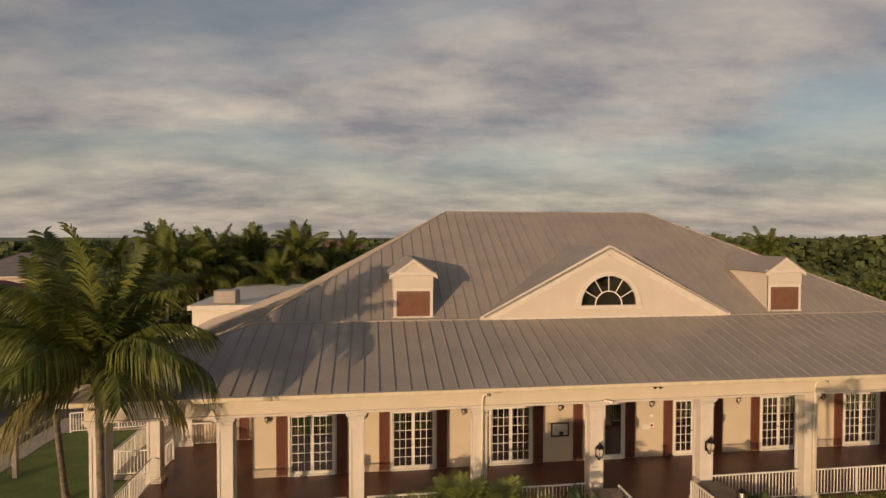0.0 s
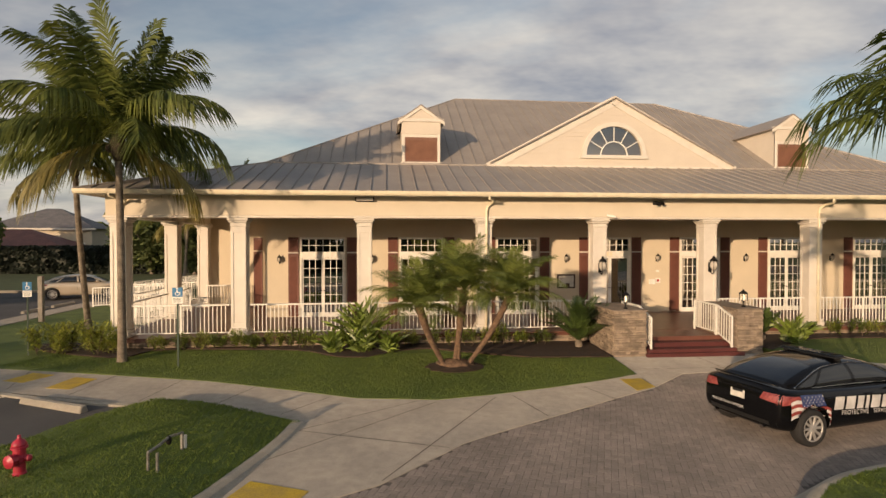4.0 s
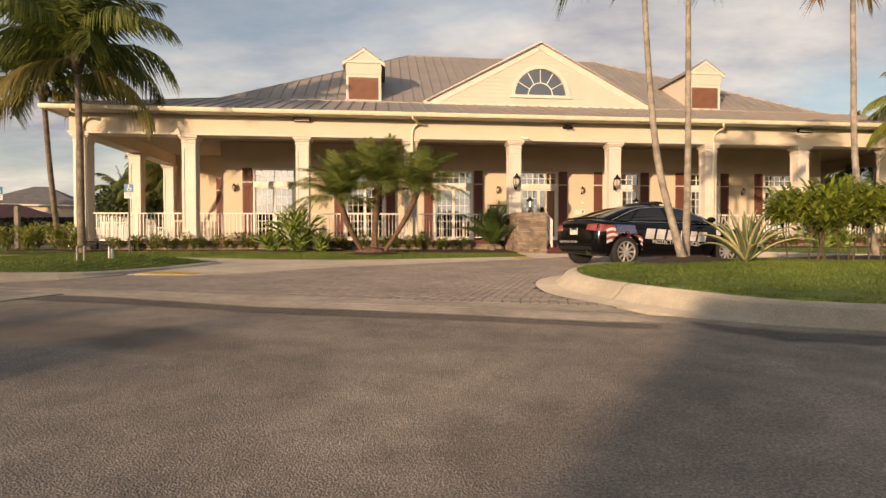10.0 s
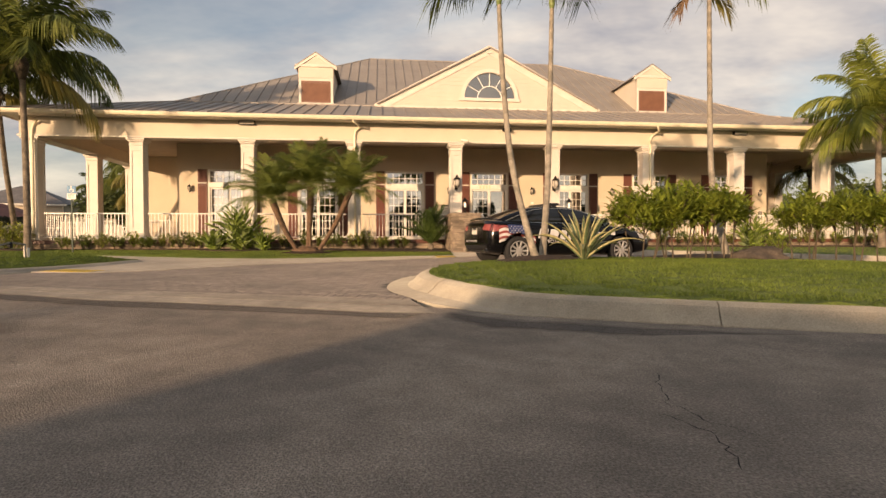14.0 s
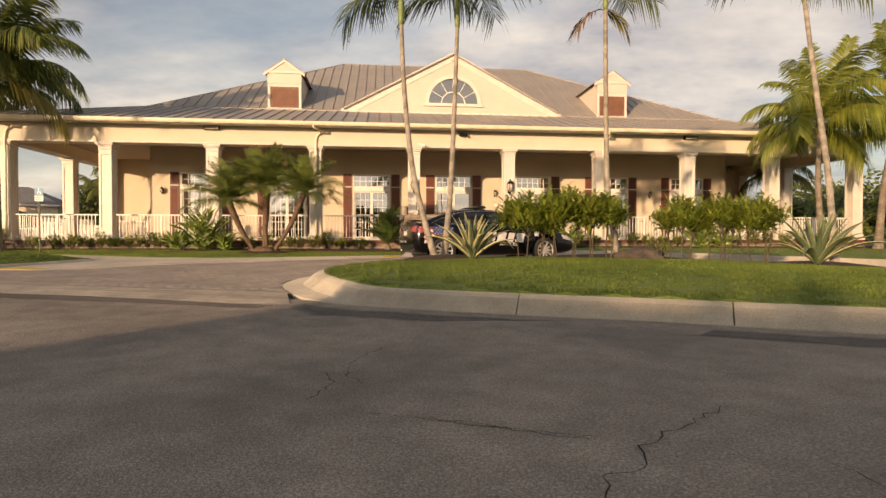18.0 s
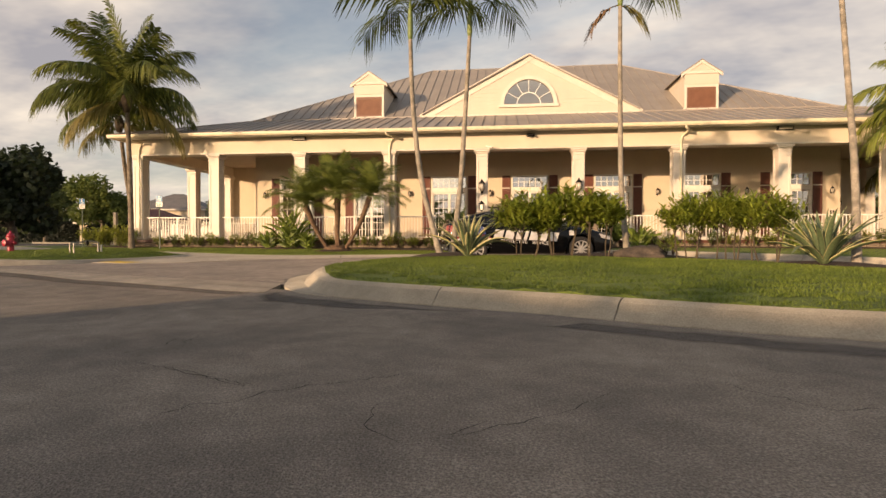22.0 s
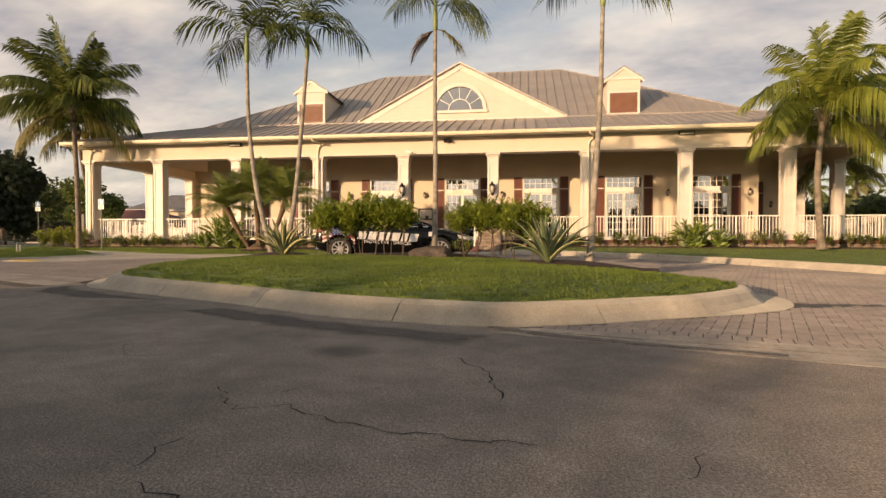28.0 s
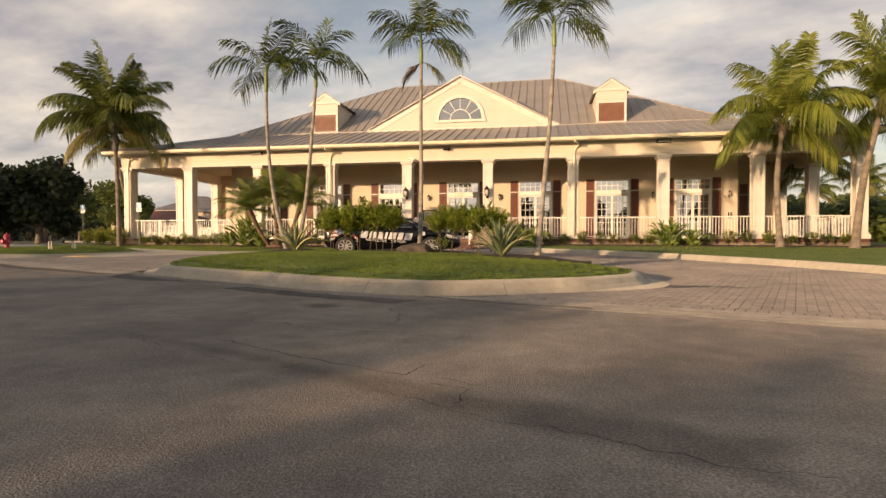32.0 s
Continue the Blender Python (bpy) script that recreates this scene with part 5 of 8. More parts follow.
LIME = material("yellow_green_shrub", (0.36, 0.37, 0.06), (0.21, 0.25, 0.045), 2.5, 20, 0.45, bump=0, grain=0.15, per=0.35, leafy=0.3)
# leaf green taken down so far that the crown's shade is in it
TREE = material("shaded_tree_leaf", (0.028, 0.042, 0.013), (0.014, 0.023, 0.008), 0.6, 10, 0.6, bump=0, grain=0.2, per=0.35, leafy=0.25)
WOODS = material("far_woods_leaf", (0.105, 0.125, 0.036), (0.058, 0.08, 0.025), 0.12, 3, 0.7, bump=0, grain=0.25, per=0.35, leafy=0.2)
CREAM_LEAF = material("cream_leaf_margin", (0.40, 0.36, 0.18), (0.33, 0.30, 0.14), 4, 30, 0.5, bump=0.05)
AGAVE = material("grey_green_agave", (0.13, 0.17, 0.085), (0.085, 0.12, 0.06), 3, 30, 0.5, bump=0.1)
STEMS = material("brown_woody_stem", (0.10, 0.075, 0.048), (0.06, 0.046, 0.03), 6, 40, 0.9, bump=0.3)


def mesh_of(name, verts, faces, mat):
    me = bpy.data.meshes.new(name)
    me.from_pydata(verts, [], faces)
    me.materials.append(mat)
    return me


def leaf_quad(vs, fs, base, way, side, length, width, sag):
    """A narrow leaf of two bent pieces and a point."""
    n = len(vs)
    mid = base + way * length * 0.5 + Vector((0, 0, -sag * length * 0.12))
    tip = base + way * length + Vector((0, 0, -sag * length * 0.45))
    vs += [tuple(base - side * width * 0.3), tuple(base + side * width * 0.3), tuple(mid + side * width * 0.5), tuple(mid - side * width * 0.5), tuple(tip)]
    fs += [(n, n + 1, n + 2, n + 3), (n + 3, n + 2, n + 4)]


def frond_mesh(name, length, start, bend, pairs, leaf, width, sag, mat, seed, bare=0.12, stem=0.022, lift=0.25, twist=0.0, wild=0.12):
    """A feather palm frond from the origin along +x; start and bend: degrees over the level at its root and lost to its tip."""
    r = random.Random(seed)
    vs, fs = [], []
    pts, p = [], Vector((0, 0, 0))
    m = 14
    for i in range(m + 1):
        t = i / m
        pts.append(p.copy())
        a = radians(start - bend * t ** 1.35)
        p = p + Vector((math.cos(a), math.sin(twist * t) * 0.3, math.sin(a))) * length / m
    for i in range(m + 1):
        w = stem * (1 - 0.85 * i / m)
        vs += [(pts[i].x, pts[i].y - w, pts[i].z), (pts[i].x, pts[i].y + w, pts[i].z), (pts[i].x, pts[i].y, pts[i].z - w * 0.9)]
        if i:
            n = 3 * (i - 1)
            for k in range(3):
                j = (k + 1) % 3
                fs.append((n + k, n + j, n + 3 + j, n + 3 + k))
    for i in range(pairs):
        t = bare + (1 - bare) * (i + 0.5) / pairs
        f = t * m
        k = min(int(f), m - 1)
        q = pts[k].lerp(pts[k + 1], f - k)
        d = (pts[k + 1] - pts[k]).normalized()
        up = Vector((-d.z, 0, d.x))
        size = leaf * (0.45 + 0.75 * math.sin(math.pi * min(1, 0.12 + t * 0.86)) ** 0.8)
        for s in (-1, 1):
            if r.random() < 0.04:
                continue
            w = (Vector((0, s, 0)) * 0.85 + d * (0.45 + 0.5 * t) + up * (lift + r.uniform(-wild, wild))).normalized()
            leaf_quad(vs, fs, q, w, d, size * r.uniform(0.85, 1.1), width, sag * r.uniform(0.8, 1.25))
    return mesh_of(name, vs, fs, mat)


def coco_fronds(leaf_mat, seed):
    """Coconut fronds from the upright spears to the hanging old ones."""
    kinds = ((3.35, 88, 26, 0.7, leaf_mat), (3.5, 74, 78, 1.2, leaf_mat), (3.35, 52, 100, 1.6, leaf_mat), (3.15, 28, 102, 1.8, leaf_mat), (2.6, -6, 66, 1.7, PALM_OLD if leaf_mat is PALM else leaf_mat))
    return [[frond_mesh("frond", L, st, bd, 66, 0.74, 0.062, sg * 1.25, mt, seed + 10 * i + j, lift=0.06, wild=0.16) for j in range(3)] for i, (L, st, bd, sg, mt) in enumerate(kinds)]


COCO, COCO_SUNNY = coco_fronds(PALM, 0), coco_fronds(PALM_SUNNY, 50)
SLIMS = [[frond_mesh("frond", L, st, bd, 25, 0.58, 0.041, sg, SLIM, 100 + 10 * i + j, 0.2, 0.016, 0.24, wild=0.16) for j in range(3)] for i, (L, st, bd, sg) in enumerate(((1.5, 87, 18, 0.8), (1.55, 66, 78, 1.5), (1.6, 42, 92, 1.9), (1.4, 16, 84, 2.0)))]
ROEB = [[frond_mesh("frond", L, st, bd, 66, 0.30, 0.014, sg, FERN, 200 + 10 * i + j, 0.12, 0.009, 0.12, wild=0.2) for j in range(3)] for i, (L, st, bd, sg) in enumerate(((1.1, 84, 38, 0.5), (1.2, 66, 60, 0.65), (1.2, 42, 66, 0.7), (1.15, 14, 62, 0.8)))]
CYCAD = [[frond_mesh("frond", L, st, bd, 40, 0.2, 0.024, 0.4, CYCAD_LEAF, 300 + 10 * i + j, 0.1, 0.012, 0.35) for j in range(2)] for i, (L, st, bd) in enumerate(((1.05, 84, 26), (1.1, 66, 38), (1.05, 44, 44)))]


def crown(own, sets, at, counts, seed, scale=1.0):
    """Fronds set round a growing point: sets of meshes from upright to hanging, with how many of each."""
    r = random.Random(seed)
    turn_ = r.uniform(0, 360)
    for meshes, n in zip(sets, counts):
        turn_ += 40
        for i in range(n):
            a = turn_ + 360 * i / n + r.uniform(-14, 14)
            k = scale * r.uniform(0.88, 1.1)
            m = pose(*at, 0, 0, a) @ pose(0, 0, 0, r.uniform(-16, 16), r.uniform(-6, 6), 0) @ Matrix.Diagonal((k, k, k, 1))
            share("frond", r.choice(meshes), own, m)


def trunk_bm(points, r0, r1, rings, flare=1.5, n=12, knot=0.035):
    """A palm trunk with leaf-scar rings."""
    line = smooth_line(points, False, 0.09)
    rad = []
    for i, _ in enumerate(line):
        t = i / (len(line) - 1)
        w = r0 + (r1 - r0) * t
        w *= 1 + (flare - 1) * math.exp(-t * 14)
        rad.append(w * (1 + (knot if i % rings == 0 else 0)))
    return tube(bmesh.new(), line, rad, n)


def coconut(base, mid, top, counts, seed, scale=1.0, label="tall coconut palm with drooping green fronds", r0=0.115, fronds=None):
    own = thing("coconut_palm", base, label=label, category="palm tree", group="coconut palms")
    rel = [Vector(p) - Vector(base) for p in (base, mid, top)]
    rel[0].z -= 0.1
    part("trunk", trunk_bm(rel, r0 * 0.92, 0.08, 2), BARK, own, "grey ringed trunk", True)
    crown(own, fronds or COCO, rel[2], counts, seed, scale)
    r = random.Random(seed)
    for k in range(4):
        a = r.uniform(0, math.tau)
        bm = bmesh.new()
        bmesh.ops.create_icosphere(bm, subdivisions=2, radius=0.10)
        bm.transform(Matrix.Translation(rel[2] + Vector((0.2 * math.cos(a), 0.2 * math.sin(a), -0.18))) @ Matrix.Diagonal((0.9, 0.9, 1.2, 1)))
        part("coconut", bm, STEMS, own, "brown nut", True)
    part("crown_fibre", lathe(bmesh.new(), [(0.11, -0.5), (0.17, -0.25), (0.2, 0.0), (0.1, 0.25)], 10, rel[2]), STEMS, own, "brown fibre at the crown", True)
    return own


coconut((-6.86, 14.86, 0.36), (-6.8, 14.72, 3.2), (-6.72, 14.45, 6.25), (4, 7, 7, 6, 2), 29, 1.04)
coconut((-10.55, 20.4, 0.42), (-9.98, 18.8, 3.6), (-9.62, 17.85, 6.2), (3, 5, 6, 5, 2), 22, 0.92)
# the two palms on the right take the fronds with sunlight in their colour
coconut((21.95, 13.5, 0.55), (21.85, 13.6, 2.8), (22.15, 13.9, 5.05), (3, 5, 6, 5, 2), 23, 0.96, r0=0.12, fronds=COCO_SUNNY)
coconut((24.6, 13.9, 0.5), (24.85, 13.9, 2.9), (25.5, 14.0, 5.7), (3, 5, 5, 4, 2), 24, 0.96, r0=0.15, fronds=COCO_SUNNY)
coconut((27.8, 23.5, 0.42), (27.6, 23.4, 2.4), (27.4, 23.3, 4.6), (4, 6, 5, 4, 2), 25, 0.8)
coconut((-15.5, 44, 0.42), (-15.4, 44, 3.5), (-15.0, 44, 6.8), (4, 6, 6, 6, 3), 26, 1.0)
coconut((-7.5, 58, 0.42), (-7.4, 58, 3.5), (-7.0, 58, 7.2), (4, 6, 6, 6, 3), 27, 1.0)


def slim_palm(points, counts, seed, scale=1.0):
    own = thing("manila_palm", points[0], label="slender pale-trunked palm with a tuft of dark fronds on the island", category="palm tree", group="island palms")
    rel = [Vector(p) - Vector(points[0]) for p in points]
    rel[0].z -= 0.1
    part("trunk", trunk_bm(rel, 0.054, 0.036, 2, 1.5, 10, 0.1), PALE_BARK, own, "pale ringed trunk", True)
    t = rel[-1]
    part("crownshaft", lathe(bmesh.new(), [(0.036, -0.05), (0.055, 0.05), (0.052, 0.3), (0.038, 0.55), (0.02, 0.7)], 10, t), SHAFT, own, "smooth green crownshaft", True)
    crown(own, SLIMS, t + Vector((0, 0, 0.48)), counts, seed, scale)
    return own


island_palms = []
island_palms.append(slim_palm([(6.88, 4.75, 0.48), (6.50, 4.8, 1.85), (6.33, 4.8, 3.3), (6.27, 4.85, 4.6)], (1, 3, 4, 1), 31, 0.95))
island_palms.append(slim_palm([(7.04, 5.0, 0.48), (7.19, 5.2, 1.7), (7.28, 5.35, 3.2), (7.36, 5.5, 4.85)], (1, 3, 4, 1), 32, 0.93))
island_palms.append(slim_palm([(10.33, 4.95, 0.5), (10.29, 5.35, 1.8), (10.27, 5.42, 3.8), (10.27, 5.45, 5.3)], (1, 4, 4, 1), 33, 0.92))
island_palms.append(slim_palm([(13.25, 3.25, 0.42), (13.38, 3.55, 1.8), (13.52, 4.0, 3.4), (13.61, 4.4, 5.15)], (1, 3, 4, 1), 34, 1.0))

DEAD = material("dry_brown_frond", (0.20, 0.12, 0.06), (0.13, 0.08, 0.045), 3, 20, 0.8, bump=0, grain=0.2)
worn_palm = island_palms[2]
for mat, turn_z in ((PALM_OLD, -20), (DEAD, 190)):
    dead = frond_mesh("old_frond", 0.75, -20, 65, 22, 0.34, 0.05, 1.6, mat, 371 + turn_z)
    share("old_frond", dead, worn_palm, pose(-0.06, 0.78, 4.9, 0, 0, turn_z))

# feathery dwarf date palms in a clump before the rail
DATE_STEM = material("brown_date_palm_stem", (0.17, 0.105, 0.062), (0.09, 0.056, 0.036), 12, 50, 0.9, bump=0.7, grain=0.3)
date_clump = thing("dwarf_date_palm", (2.05, 13.5, 0.4), label="clump of dwarf date palms with feathery crowns on leaning stems", category="palm")
for k, (top, b0, cnt, thick) in enumerate((((-0.98, -0.45, 1.58), (-0.24, 0, 0), (8, 13, 13, 9), 0.11), ((0.18, -0.4, 1.98), (-0.02, 0.1, 0), (9, 14, 14, 9), 0.12), ((1.35, -0.45, 1.84), (0.26, 0, 0), (8, 13, 13, 9), 0.095))):
    t, b0 = Vector(top), Vector(b0)
    part("stem", trunk_bm([b0 - Vector((0, 0, 0.1)), b0.lerp(t, 0.5) + Vector((0.08 * (t.x - b0.x), 0, -0.06)), t], 0.05, thick, 2, 1.3, 9, 0.09), DATE_STEM, date_clump, "rough brown leaning stem", True)
    crown(date_clump, ROEB, t, cnt, 40 + k, 1.24)
part("stem", trunk_bm([(0.1, 0.05, -0.1), (0.09, -0.1, 0.6), (0.05, -0.2, 1.3)], 0.04, 0.05, 2, 1.3, 8, 0.09), DATE_STEM, date_clump, "rough brown leaning stem", True)
lump = bmesh.new()
bmesh.ops.create_icosphere(lump, subdivisions=3, radius=1)
for v in lump.verts:
    k = 1 + 0.35 * noise.noise(v.co * 2.4)
    v.co = Vector((v.co.x * 0.48 * k, v.co.y * 0.3 * k, v.co.z * 0.15 * k))
part("root_mound", lump, DATE_STEM, date_clump, "brown mound of roots and old leaf bases", True)


def cycad(x, y, z, seed, scale=1.0):
    own = thing("cycad", (x, y, z), label="dark green cycad with stiff arching fronds in the mulch bed", category="cycad", group="cycads")
    part("trunk", lathe(bmesh.new(), [(0.10, -0.05), (0.12, 0.06), (0.10, 0.16), (0.05, 0.2)], 10), BARK, own, smooth=True)
    crown(own, CYCAD, (0, 0, 0.16), (12, 14, 9), seed, scale)


cycad(6.1, 15.45, 0.42, 51, 1.3)
cycad(12.2, 15.6, 0.5, 52, 0.8)


def leaf_bush(name, x, y, z, w, d, h, n_stems, per_stem, leaf, mat, seed, label, bare=0.35, group="", wid=0.2, fork=0.3, loose=0.06):
    """A shrub: a few feet that fork into branches, each ending in whorls of lance-shaped leaves."""
    r = random.Random(seed)
    own = thing(name, (x, y, z), label=label, category="shrub", group=group)
    vs, fs = [], []
    n_feet = max(2, n_stems // 4)
    forks = []
    for k in range(n_feet):
        a = 2.1 * k + r.uniform(-0.5, 0.5)
        foot = Vector((w * 0.20 * math.cos(a), d * 0.20 * math.sin(a), -0.08))
        top = Vector((foot.x * 1.35 + r.uniform(-0.06, 0.06), foot.y * 1.35, h * fork * r.uniform(0.75, 1.15)))
        if fork > 0.05:
            part("stem", tube(bmesh.new(), [foot, foot.lerp(top, 0.5) + Vector((r.uniform(-0.03, 0.03), 0, 0)), top], [0.013, 0.011, 0.010], 6), STEMS, own)
        else:
            top = foot
        forks.append(top)
    for k in range(n_stems):
        a, q = k * 2.4 + r.uniform(-0.4, 0.4), math.sqrt((k + 0.5) / n_stems)
        tip = Vector((w * 0.5 * q * math.cos(a), d * 0.5 * q * math.sin(a), h * (1 - 0.32 * q * q) * r.uniform(0.82, 1.0)))
        foot = min(forks, key=lambda f: (f.xy - tip.xy).length + r.uniform(0, 0.15))
        mid = foot.lerp(tip, 0.5) + Vector((r.uniform(-0.05, 0.05), r.uniform(-0.05, 0.05), h * 0.07))
        line = smooth_line([foot, mid, tip], False, 0.12)
        part("branch", tube(bmesh.new(), line, [0.012 - 0.007 * i / (len(line) - 1) for i in range(len(line))], 5), STEMS, own)
        out = (tip - foot).normalized()
        for i in range(per_stem):
            t = bare + (1 - bare) * ((i + r.random()) / per_stem) ** 0.85
            f = t * (len(line) - 1)
            j = min(int(f), len(line) - 2)
            p = Vector(line[j]).lerp(Vector(line[j + 1]), f - j)
            p += Vector((r.gauss(0, loose * w), r.gauss(0, loose * d), r.gauss(0, loose * 0.8 * h)))
            b = r.uniform(0, math.tau)
            way = (Vector((math.cos(b), math.sin(b), r.uniform(-0.25, 0.75))) + out * (0.3 + 0.6 * t)).normalized()
            side = way.cross(Vector((0, 0, 1))).normalized()
            leaf_quad(vs, fs, p + way * 0.01, way, side, leaf * r.uniform(0.65, 1.25), leaf * wid, r.uniform(0.4, 1.4))
    ob = new("foliage", mesh_of("foliage", vs, fs, mat))
    ob.parent = own
    ob["kind"] = "stuff"
    return own


for k, (bx, by, bw, bh, n) in enumerate(((8.38, 4.25, 1.0, 1.06, 18), (9.02, 4.3, 1.1, 1.17, 22), (9.64, 4.2, 0.95, 1.1, 18))):
    leaf_bush("island_shrub", bx, by, 0.46, bw, 0.8, bh, n, 110, 0.25, SHRUB, 60 + k, "leafy green shrub with bare lower stems on the island", 0.34, "island shrubs", 0.17, 0.4, 0.07)
for k, (bx, by, bw, bh, n) in enumerate(((11.1, 4.15, 0.9, 1.0, 16), (11.62, 3.9, 1.0, 1.07, 19), (12.14, 3.65, 0.9, 1.04, 16))):
    leaf_bush("island_shrub", bx, by, 0.46, bw, 0.75, bh, n, 100, 0.25, SHRUB, 65 + k, "leafy green shrub with bare lower stems on the island", 0.34, "island shrubs", 0.135, 0.42, 0.07)
leaf_bush("low_shrub", 10.95, 4.6, 0.45, 0.5, 0.4, 0.35, 8, 26, 0.12, SHRUB, 69, "small round dark shrub beside a rock", 0.2, "island shrubs", 0.2, 0.1)
# beds along the porch
for k, (bx, by, bw, bh, n) in enumerate(((-9.5, 16.1, 1.4, 0.95, 16), (-8.6, 15.95, 1.4, 1.05, 16), (-7.75, 15.75, 1.1, 0.95, 14))):
    leaf_bush("bed_shrub", bx, by, 0.38, bw, 0.9, bh, n, 60, 0.22, LIME, 70 + k, "yellow-green leafy shrub in the mulch bed", 0.1, "bed shrubs", 0.22, 0.12)
def ginger(x, y, z, w, h, n, seed):
    """A clump of arching canes, each with two ranks of long blades."""
    r = random.Random(seed)
    own = thing("ginger_plant", (x, y, z), label="upright broad-leaved ginger plant in the mulch bed", category="shrub", group="ginger plants")
    vs, fs = [], []
    for k in range(n):
        a, q = k * 2.4 + r.uniform(-0.3, 0.3), math.sqrt((k + 0.3) / n)
        out = Vector((math.cos(a), math.sin(a) * 0.8, 0))
        foot, tip = out * w * 0.14 * q, out * w * 0.42 * q + Vector((0, 0, h * (1 - 0.45 * q * q) * r.uniform(0.7, 0.92)))
        line = smooth_line([foot - Vector((0, 0, 0.05)), foot.lerp(tip, 0.5) + Vector((0, 0, h * 0.12)), tip], False, 0.1)
        part("cane", tube(bmesh.new(), line, [0.011 - 0.006 * i / (len(line) - 1) for i in range(len(line))], 5), GINGER, own)
        side = Vector((-out.y, out.x, 0)).normalized()
        for i in range(11):
            f = (0.12 + 0.88 * i / 10) * (len(line) - 1)
            j = min(int(f), len(line) - 2)
            p, d = Vector(line[j]).lerp(Vector(line[j + 1]), f - j), (Vector(line[j + 1]) - Vector(line[j])).normalized()
            way = (d * (0.45 + 0.09 * i) + side * (0.6 if i % 2 else -0.6) + Vector((r.uniform(-0.25, 0.25), r.uniform(-0.25, 0.25), 0.1))).normalized()
            leaf_quad(vs, fs, p, way, way.cross(out + Vector((0, 0, 0.4))).normalized(), 0.44 * r.uniform(0.8, 1.15) * (0.7 + 0.3 * h), 0.075, r.uniform(0.3, 1.1))
    ob = new("foliage", mesh_of("foliage", vs, fs, GINGER))
    ob.parent = own
    ob["kind"] = "stuff"


for k, (bx, by, bw, bh, n) in enumerate(((-0.45, 15.4, 1.9, 1.6, 26), (-1.25, 15.3, 1.0, 0.65, 14), (0.35, 15.25, 0.8, 0.6, 10), (18.5, 15.6, 1.7, 1.15, 22), (19.5, 15.65, 0.9, 0.7, 10), (12.9, 15.1, 1.5, 0.85, 16), (26.6, 14.9, 1.2, 1.0, 14), (27.6, 15.4, 1.2, 1.1, 14))):
    ginger(bx, by, 0.45, bw, bh, n, 80 + k)
rb = random.Random(9)
row = [-6.4 + 0.55 * i for i in range(10)] + [1.0 + 0.58 * i for i in range(8)] + [13.6 + 0.7 * i for i in range(7)] + [20.2 + 0.75 * i for i in range(8)]
for k, bx in enumerate(row):
    bx += rb.uniform(-0.12, 0.12)
    leaf_bush("edging_shrub", bx, 15.98 + rb.uniform(-0.08, 0.08), (0.42 if bx < 8 else 0.5), 0.58, 0.5, rb.uniform(0.42, 0.74), 9, 44, 0.15, (SHRUB, GINGER, LIME, GINGER)[k % 4], 100 + k, "small loose edging shrub under the porch rail", 0.1, "edging shrubs", 0.22, 0.15)


def agave(x, y, z, n, length, mat, seed, label, edge, broad):
    """A rosette of thick pointed leaves with pale margins."""
    r = random.Random(seed)
    own = thing("agave", (x, y, z), label=label, category="agave", group="agaves")
    for k in range(n):
        t = k / n
        a = k * 137.5
        e0, bend = 86 - 54 * t, 10 + 74 * t * t
        L = length * r.uniform(0.85, 1.1) * (0.8 + 0.3 * t)
        wv = L * broad
        bm = bmesh.new()
        prev, p = None, Vector((0.03, 0, 0))
        m = 9
        strips = []
        for i in range(m + 1):
            s = i / m
            w = wv * (0.55 + 1.1 * math.sin(math.pi * (0.12 + 0.5 * s))) * (1 - s ** 2.5) + 0.001
            ang = radians(e0 - bend * s ** 1.6)
            d = Vector((math.cos(ang), 0, math.sin(ang)))
            up = Vector((-d.z, 0, d.x))
            strips.append([p + Vector((0, yy * w, 0)) + up * (abs(yy) * w * 0.5 - (0.0 if k_ < 5 else 0.012 * (1 - s))) for k_, yy in enumerate((-1, -edge, 0, edge, 1, edge, 0, -edge))])
            p = p + d * L / m
        ring0 = None
        for st in strips:
            ring = [bm.verts.new(q) for q in st]
            if ring0:
                for i in range(8):
                    j = (i + 1) % 8
                    f = bm.faces.new((ring0[i], ring0[j], ring[j], ring[i]))
                    f.material_index = 1 if i in (0, 3, 4, 7) else 0
            ring0 = ring
        bm.transform(pose(0, 0, 0, r.uniform(-8, 8), 0, a + r.uniform(-9, 9)))
        ob = part("leaf", bm, mat, own, smooth=True)
        ob.data.materials.append(CREAM_LEAF)


agave(7.42, 4.1, 0.47, 30, 0.88, AGAVE, 91, "variegated agave with cream-edged leaves on the island", 0.48, 0.044)
agave(12.55, 2.8, 0.42, 34, 0.95, AGAVE, 92, "grey-green agave rosette with pale margins on the island", 0.86, 0.037)
rock = thing("boulder", (10.42, 4.25, 0.42), label="weathered brown limestone boulder on the island grass", category="rock")
bm = bmesh.new()
bmesh.ops.create_icosphere(bm, subdivisions=4, radius=1)
for v in bm.verts:
    k = 1 + 0.28 * noise.noise(v.co * 1.6) + 0.14 * noise.noise(v.co * 4.5)
    v.co = Vector((v.co.x * 0.45 * k, v.co.y * 0.28 * k, max(-0.05, v.co.z * 0.19 * k + 0.04)))
part("stone", bm, material("brown_limestone", (0.11, 0.085, 0.066), (0.05, 0.04, 0.032), 4, 30, 0.9, bump=0.8, grain=0.35), rock, smooth=True)

# ---- cars ----
from mathutils.bvhtree import BVHTree

